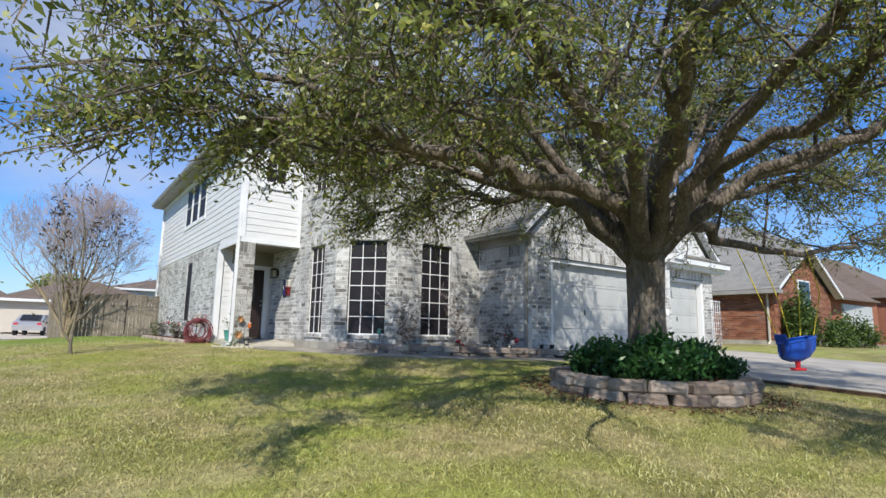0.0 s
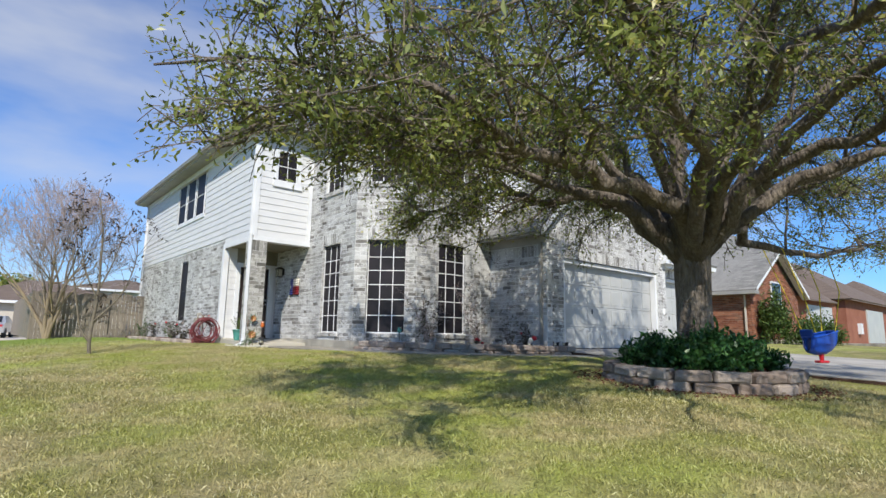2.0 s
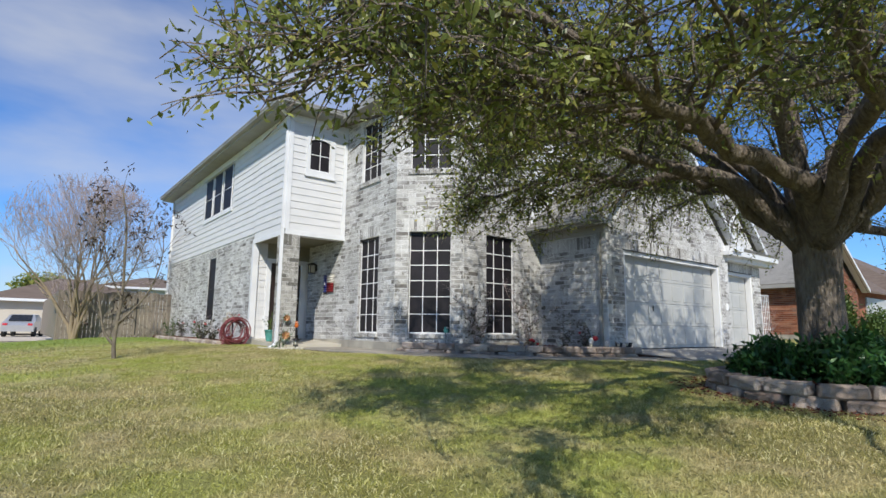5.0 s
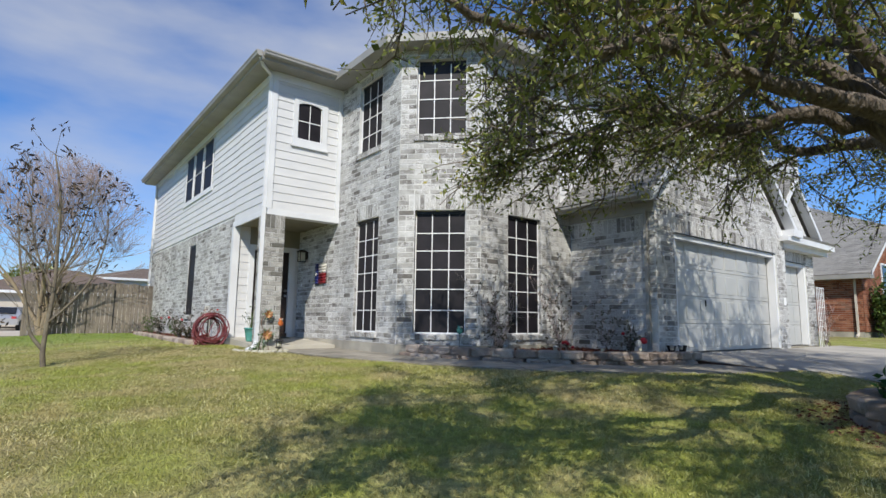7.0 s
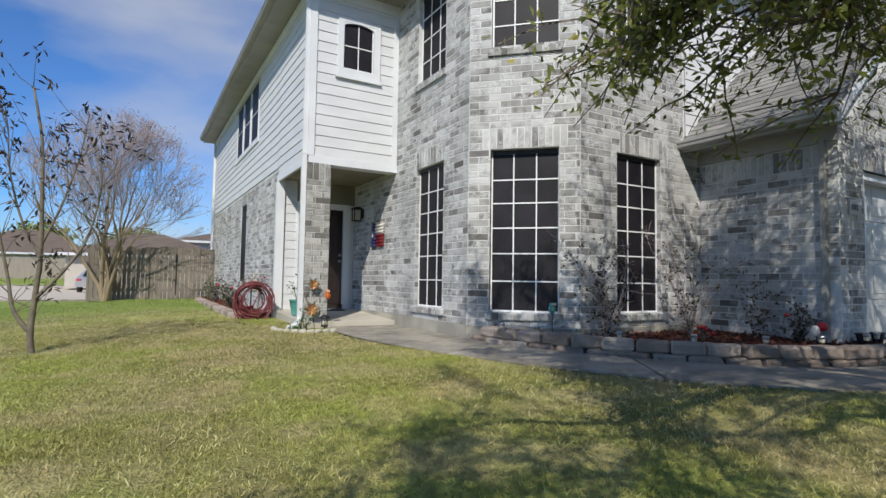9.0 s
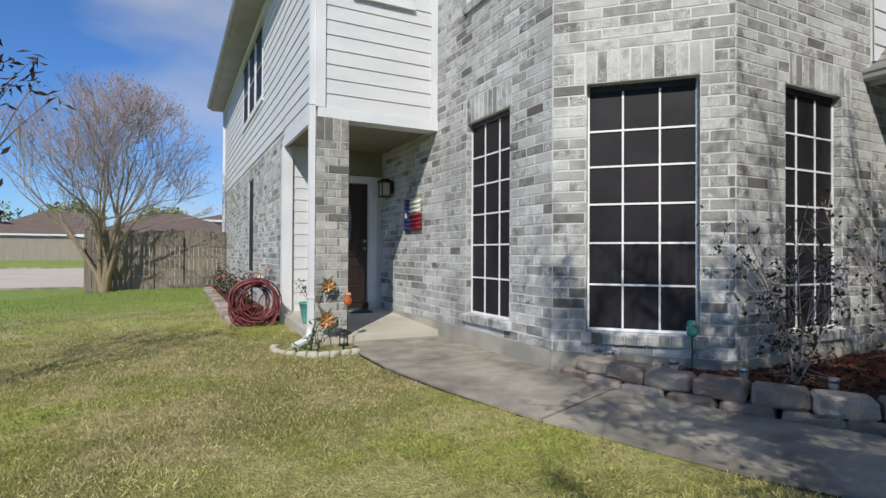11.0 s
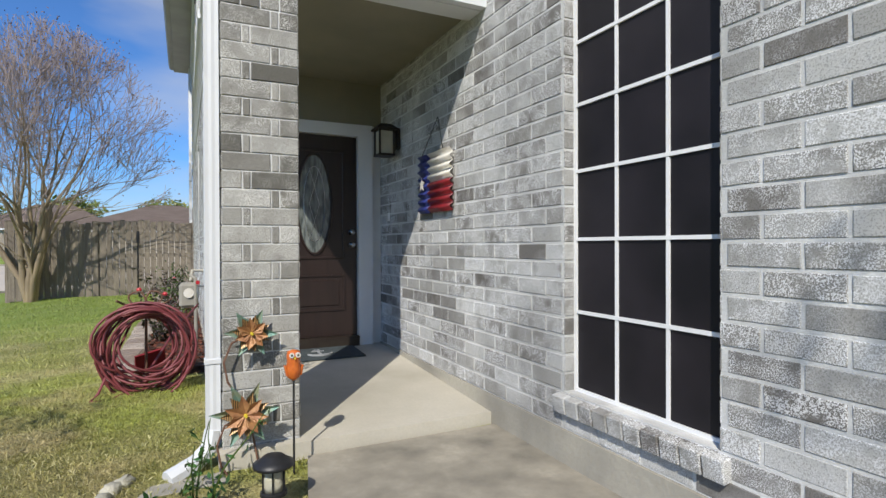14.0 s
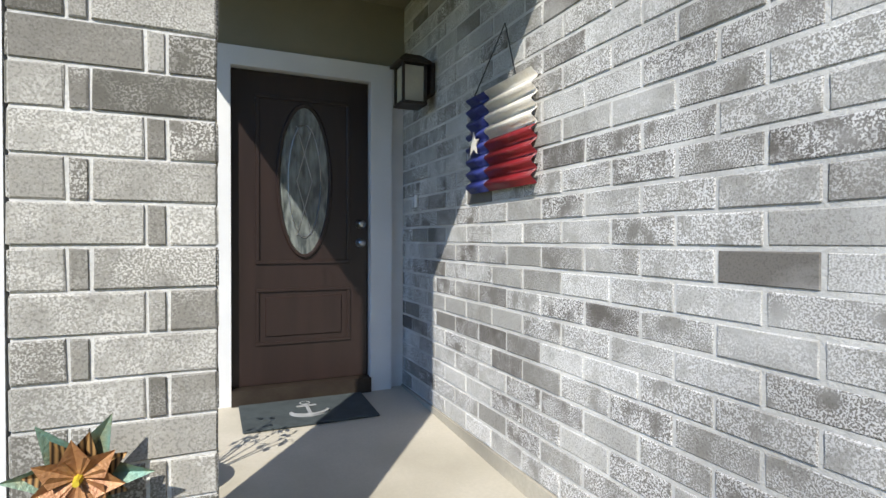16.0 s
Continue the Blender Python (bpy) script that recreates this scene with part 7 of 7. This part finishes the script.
part("cap", Geo().lathe((lx2, ly2, lz2 + 0.262), [(0.06, 0), (0.092, 0.004), (0.092, 0.018), (0.066, 0.032), (0.045, 0.05), (0.028, 0.056)], 20), M_BLACK, sl, smooth=True)
M_EDGE = surf("pale_edging", (0.5, 0.47, 0.38), (0.38, 0.36, 0.28), 9, 60, 0.95, bumps=0.6, dist=0.006)
edging = thing("edging", (5.2, 16.6, 1.66), "scalloped pale concrete edging round a small soil bed", "bed edging")
EDGE = smooth_path([(4.95, 17.27, 0), (4.88, 17.05, 0), (4.97, 16.78, 0), (5.18, 16.60, 0), (5.43, 16.53, 0), (5.70, 16.57, 0)], 12)
STN = [block_mesh("stone", 0.125, 0.075, 0.10, 40 + i, M_EDGE) for i in range(4)]
for i, p in enumerate(EDGE):
    d = EDGE[min(i + 1, 11)] - EDGE[max(i - 1, 0)]
    ob = new("stone", STN[i % 4])
    ob.parent, ob.matrix_local = edging, Matrix.Translation(Vector((p[0], p[1], 1.70)) - edging.location) @ Matrix.Rotation(math.atan2(d[1], d[0]), 4, "Z")
part("bed_soil", Geo().lathe((5.33, 16.93, 1.63), [(0.46, 0), (0.42, 0.04), (0.2, 0.05), (0.01, 0.055)], 20), M_GROUND, kind="structure", label="thin grass and soil of the small bed", category="soil")


def sprig(name, c, h_, n_, mat, label, spread=0.12, leaf=0.06, cat="plant", group="", stemm=None, per=7, top=None):
    t = thing(name, c, label, cat, group)
    C = np.array(c, float)
    g, at, ends_ = Geo(), [], []
    for i in range(n_):
        a = rng.uniform(0, 6.28)
        s_ = rng.uniform(0.3, 1.0) * spread
        p = [C]
        d = np.array([math.cos(a) * s_ / h_, math.sin(a) * s_ / h_, 1.0])
        hh_ = h_ * rng.uniform(0.6, 1.0)
        for j in range(5):
            d = d + rng.normal(size=3) * 0.16
            d /= np.linalg.norm(d)
            p.append(p[-1] + d * hh_ / 5)
        g.tube(p, list(np.linspace(0.007, 0.0025, 6)), 4)
        for j in range(per):
            k_ = rng.integers(1, 6)
            b = p[k_ - 1] * 0.4 + p[k_] * 0.6
            if rng.uniform() < 0.55:
                e = b + rng.normal(size=3) * h_ * 0.09 + np.array([0, 0, h_ * 0.05])
                g.tube([b, e], [0.003, 0.0015], 3, cap=False)
                b = e
            at.append(b)
        ends_.append(p[-1])
    part("stem", g, stemm or M_TWIG, t, kind="stuff")
    at = np.array(at)
    quads_np("foliage", leaves(rng, np.repeat(at, 2, 0) + rng.normal(scale=0.012, size=(len(at) * 2, 3)), leaf, leaf * 0.5), mat, t, "stuff")
    for e in (ends_[:top] if top else []):
        part("bloom", Geo().lathe(tuple(e), [(0.008, -0.01), (0.028, 0.0), (0.034, 0.02), (0.022, 0.04), (0.006, 0.045)], 9), M_RED, t, "red bloom")
    return t


for i, (x, y, h_) in enumerate(((5.28, 16.9, 0.45), (5.35, 16.85, 0.5), (5.22, 17.02, 0.3), (5.1, 16.8, 0.15))):
    sprig("seedling", (x, y, 1.68), h_, 2, M_IVY, "thin leafy seedling in the small soil bed", 0.08, 0.05, group="seedlings by the column", stemm=M_SHRUB)
part("fallen_board", Geo().obox(Matrix.Translation((5.05, 17.12, 1.695)) @ Matrix.Rotation(0.1, 4, "Z"), 0.75, 0.14, 0.025, 0.004), M_FOUND, label="grey stone paver strip lying in the grass", category="paver")

# ---- flower bed before the bay: two courses of block ----
wallb = thing("retaining_wall", (8.3, 11.75, 1.7), "low two-course retaining wall of pale split-face blocks", "retaining wall")
W2 = [Vector(p) for p in [(7.16, 14.72), (7.12, 14.35), (7.14, 14.0), (7.22, 13.62), (7.36, 13.25), (7.55, 12.85), (7.78, 12.45), (8.05, 12.1), (8.38, 11.78), (8.75, 11.5), (9.15, 11.28), (9.6, 11.12), (10.05, 11.02), (10.5, 10.98), (10.95, 10.98), (11.35, 11.02)]]
path_ = []
for a, b in zip(W2, W2[1:]):
    path_ += [a.lerp(b, t) for t in np.linspace(0, 1, 20, endpoint=False)]
acc, marks = 0.0, [(path_[0], path_[1])]
for c in range(2):
    step, acc = 0.375, -0.19 if c else 0.0
    for a, b in zip(path_, path_[1:]):
        acc += (b - a).length
        if acc >= step:
            acc -= step
            d = (b - a).normalized()
            nrm = Vector((-d.y, d.x))
            p = b - d * step / 2 + nrm * (0.12 + 0.012 * c)
            zb = 1.722 - 0.012 * max(0, p.x - 7.5)
            ob = new("block", BLK[random.randint(0, 5)])
            ob.parent = wallb
            ob.matrix_local = Matrix.Translation(Vector((p.x, p.y, zb - 0.01 + c * 0.137)) - wallb.location) @ Matrix.Rotation(math.atan2(d.y, d.x) + random.uniform(-0.04, 0.04), 4, "Z") @ Matrix.Rotation(random.uniform(-0.02, 0.02), 4, "X")
inner = [(p.x + 0.18 * 0, p.y) for p in W2]
bedp = [(7.3, 14.6), (7.3, 14.1), (7.42, 13.6), (7.62, 13.1), (7.95, 12.6), (8.4, 12.05), (9.0, 11.6), (9.7, 11.35), (10.5, 11.2), (11.3, 11.25), (11.3, 11.72), (10.83, 11.72), (10.83, 13.68), (8.22, 13.68), (7.14, 14.78)]
part("bed_soil", Geo().prism(bedp, 1.5, lambda x, y: 1.815), M_SOIL, kind="structure", label="dark mulch soil of the front bed", category="soil")
n_ = 9000
x, y = rng.uniform(7.1, 11.4, n_), rng.uniform(11.1, 14.8, n_)
ok = inside(x, y, bedp)
tagged(chips(0, np.column_stack([x[ok], y[ok]]), 1.82 + rng.uniform(0, 0.012, ok.sum()), M_MULCH, "mulch_chips", 0.065), "red shredded bark mulch over the bed", "mulch")


def rose(c, h_, n_, label, spread=0.45, top=None):
    return sprig("rose_bush", c, h_, n_, M_ROSEL, label, spread, 0.055, "rose bush", "rose bushes before the bay", M_TWIG, 26, top)


rose((8.15, 13.15, 1.8), 1.55, 15, "tall straggling rose bush with sparse dark leaves")
rose((9.75, 13.1, 1.8), 1.9, 9, "tall thin rose cane with few leaves", 0.5)
rose((10.3, 12.5, 1.8), 0.95, 5, "small bare rose bush on red mulch", 0.3)
rose((10.35, 11.95, 1.8), 0.6, 7, "low green rose bush by the downspout", 0.25, 1)
sprig("red_flowers", (9.3, 12.6, 1.81), 0.22, 7, M_ROSEL, "small plant with bright red flowers on mulch", 0.2, 0.04, "flower", top=5)
roo = thing("garden_ornament", (10.25, 11.75, 1.81), "small red and cream glazed bird ornament in the bed", "garden ornament")
part("body", Geo().lathe((10.22, 11.72, 1.95), [(0.02, -0.02), (0.045, 0.0), (0.055, 0.04), (0.04, 0.09), (0.02, 0.11)], 14), M_OWHITE, roo, "cream body", True)
part("crest", Geo().lathe((10.31, 11.68, 2.03), [(0.02, -0.04), (0.06, -0.01), (0.065, 0.03), (0.03, 0.07)], 12), M_RED, roo, "red crest", True)
part("stake", Geo().tube([(10.25, 11.72, 1.78), (10.25, 11.72, 1.96)], 0.008, 6), M_BLACK, roo)


def solar(c, label="small steel solar spike light in the bed"):
    t = thing("solar_light", c, label, "garden lamp", "solar lights in the bed")
    part("spike", Geo().tube([(c[0], c[1], c[2] - 0.05), (c[0], c[1], c[2] + 0.06)], 0.008, 6), M_BLACK, t)
    part("lens", Geo().lathe((c[0], c[1], c[2] + 0.055), [(0.022, 0), (0.03, 0.01), (0.032, 0.05)], 12), M_LGLASS, t, "ribbed clear lens")
    part("cap", Geo().lathe((c[0], c[1], c[2] + 0.105), [(0.036, 0), (0.038, 0.03), (0.03, 0.034)], 14), M_STEEL, t, "steel cap", True)
    return t


for c in ((7.36, 14.3, 1.83), (7.52, 13.75, 1.83), (7.75, 13.3, 1.83), (8.0, 12.8, 1.83), (8.55, 12.2, 1.83), (9.2, 11.75, 1.83), (9.9, 11.5, 1.83), (10.75, 11.4, 1.83), (11.15, 11.45, 1.83)):
    solar(c)
for i, (x, y) in enumerate(((10.95, 11.52), (11.3, 11.5))):
    pp_ = thing("plant_pot", (x, y, 1.81), "small dark plastic plant pot by the garage pier", "plant pot")
    part("pot", Geo().lathe((x, y, 1.81), [(0.05, 0), (0.075, 0.13), (0.085, 0.13), (0.085, 0.15), (0.07, 0.15)], 14), M_BLACK, pp_)

# ---- side bed along the long wall ----
sb = thing("brick_edging", (4.75, 24, 1.7), "row of pale blocks edging the side bed", "bed edging")
y = 19.75
k_ = 0
while y < 28.2:
    x = 4.72 + 0.012 * (y - 19.7)
    ob = new("block", BLK[k_ % 6])
    ob.parent = sb
    ob.matrix_local = Matrix.Translation(Vector((x, y, 1.76)) - sb.location) @ Matrix.Rotation(math.pi / 2 + random.uniform(-0.05, 0.05), 4, "Z")
    y += 0.37
    k_ += 1
part("bed_soil", Geo().box(4.82, 5.44, 19.65, 29.2, 1.5, 1.79), M_SOIL, kind="structure", label="dark soil of the side bed", category="soil")
n_ = 3000
tagged(chips(0, np.column_stack([rng.uniform(4.83, 5.43, n_), rng.uniform(19.7, 29, n_)]), np.full(n_, 1.796), M_MULCH, "mulch_chips", 0.06), "reddish mulch in the side bed", "mulch")
for i, (x, y, h_, n_, tp) in enumerate(((5.0, 22.4, 0.85, 9, 2), (5.15, 23.4, 0.6, 7, None), (5.0, 25.2, 0.7, 8, 1), (5.1, 27.0, 0.9, 8, None), (4.95, 21.3, 0.5, 6, 1), (5.2, 28.3, 0.7, 7, None))):
    sprig("flowering_bush", (x, y, 1.79), h_, n_, M_SHRUB if i % 2 else M_ROSEL, "loose flowering bush in the side bed" + (" with red blooms" if tp else ""), 0.3, 0.07, "bush", "bushes of the side bed", None, 18, tp)
gm = thing("gas_meter", (5.3, 21.0, 1.8), "pale grey gas meter with pipes against the brick", "gas meter")
part("body", Geo().obox(Matrix.Translation((5.28, 21.0, 2.35)), 0.2, 0.24, 0.28, 0.03), M_FOUND, gm)
part("dial", Geo().tube([(5.28, 20.875, 2.38), (5.28, 20.86, 2.38)], 0.055, 14), M_OWHITE, gm)
part("pipe", Geo().tube([(5.35, 20.8, 1.75), (5.35, 20.8, 2.55), (5.3, 20.92, 2.58)], 0.018, 8), M_FOUND, gm)
part("pipe", Geo().tube([(5.3, 21.08, 2.5), (5.32, 21.2, 2.62), (5.44, 21.2, 2.62)], 0.018, 8), M_FOUND, gm)
tap = thing("hose_tap", (5.42, 20.2, 2.45), "brass hose tap with a white pipe on the brick wall", "tap")
part("pipe", Geo().tube([(5.45, 20.2, 2.5), (5.36, 20.2, 2.5), (5.36, 20.2, 2.38)], 0.014, 8), M_STEEL, tap)
part("handle", Geo().tube([(5.36, 20.17, 2.54), (5.36, 20.23, 2.54)], 0.02, 8), M_RED, tap, "red handle")
part("leaning_board", Geo().obox(Matrix.Translation((4.95, 19.75, 1.86)) @ Matrix.Rotation(0.5, 4, "X") @ Matrix.Rotation(0.4, 4, "Z"), 0.26, 0.02, 0.2, 0.003), M_FRED, label="red plastic tray leaning behind the hose", category="tray")

# ---- trellis by the small garage ----
tr = thing("trellis", (20.3, 12.05, 1.7), "white wire trellis with bare climbing stems", "trellis")
for i in range(5):
    x = 20.08 + i * 0.14
    part("upright", Geo().tube([(x, 12.02, 1.7), (x, 12.02, 3.5)], 0.01, 5), M_WHITE, tr)
for i in range(9):
    part("rung", Geo().tube([(20.05, 12.01, 1.95 + i * 0.19), (20.68, 12.01, 1.95 + i * 0.19)], 0.008, 5), M_WHITE, tr)
sprig("climber", (20.35, 11.95, 1.75), 1.7, 7, M_DARKL, "bare climbing plant on the white trellis", 0.3, 0.06, "climbing plant", "", None, 12)
st = thing("vent_stack", (7.6, 21.5, 8.5), "grey roof vent pipe", "roof vent")
part("pipe", Geo().tube([(7.6, 21.5, 8.6), (7.6, 21.5, 9.75)], 0.06, 10), M_STEEL, st)
part("cap", Geo().lathe((7.6, 21.5, 9.72), [(0.06, 0), (0.13, 0.02), (0.13, 0.05), (0.02, 0.12)], 12), M_STEEL, st)

# ---- grass ----
HOUSE_POLYS = [[(5.36, 17.2), (5.36, 30.3), (21, 30.3), (21, 11.6), (10.9, 11.6), (10.9, 9.4), (9.8, 9.6), (8.7, 9.95), (7.8, 10.5), (7.0, 11.4), (6.45, 12.4), (6.05, 13.6), (5.85, 14.6), (5.72, 15.7), (5.72, 16.5), (5.86, 17.25)], [(4.62, 19.6), (5.5, 19.6), (5.5, 29.4), (4.9, 29.4)], [(10.9, -9), (20.9, -9), (20.9, 12), (10.9, 12)]]


def blades(n_, x0, x1, y0, y1, hgt, wid):
    x, y = rng.uniform(x0, x1, n_), rng.uniform(y0, y1, n_)
    ok = np.ones(n_, bool)
    for p in HOUSE_POLYS:
        ok &= ~inside(x, y, p)
    ok &= np.hypot(x - RING[0], (y - RING[1])) > RR + 0.25 + 0.12 * rng.normal(size=n_)
    ok &= np.hypot(x - 1.90, y - 16.42) > 0.4 + 0.1 * rng.normal(size=n_)
    ok &= (np.hypot(x - 5.33, y - 16.93) > 0.42) | (rng.uniform(size=n_) < 0.35)
    # clumps and thin spots
    dens = 0.62 + 0.38 * np.sin(x * 5.1 + 2 * np.sin(y * 3.3)) * np.sin(y * 4.7 + 2 * np.sin(x * 2.9))
    ok &= rng.uniform(size=n_) < dens
    x, y = x[ok], y[ok]
    N = len(x)
    z = height(x, y) - 0.004
    a = rng.uniform(0, 2 * math.pi, N)
    L = hgt * rng.uniform(0.5, 1.3, N)
    lean = rng.uniform(0.2, 1.3, N)
    b = rng.uniform(0, 2 * math.pi, N)
    s = np.stack([np.cos(a), np.sin(a), 0 * a], 1) * wid * rng.uniform(0.6, 1.2, (N, 1)) / 2
    p = np.stack([x, y, z], 1)
    d = np.stack([np.cos(b) * np.sin(lean), np.sin(b) * np.sin(lean), np.cos(lean)], 1) * L[:, None]
    mid_ = p + d * 0.55 + np.array([0, 0, 1]) * (L * 0.12)[:, None]
    return np.stack([p - s, p + s, mid_ + s * 0.7 + d * 0.1, p + d * 1.0], 1)


q = np.concatenate([blades(460000, -2.5, 8.6, 3.2, 12.5, 0.038, 0.0062), blades(260000, 1.5, 6.2, 12.0, 19.5, 0.034, 0.005), blades(80000, -6, 1.5, 12.5, 19.5, 0.038, 0.008), blades(60000, -6, 5.5, 19.5, 29.3, 0.045, 0.012), blades(50000, -12, -2.5, -1, 14, 0.045, 0.011), blades(30000, 8.6, 11, 2, 12, 0.04, 0.008), blades(30000, -2.5, 11, -1, 3.2, 0.04, 0.009)])
tagged(quads_np("grass", q, M_GRASS, None, "stuff"), "mown green and straw-coloured grass", "grass")

# ---- bricks last ----
lay_all()
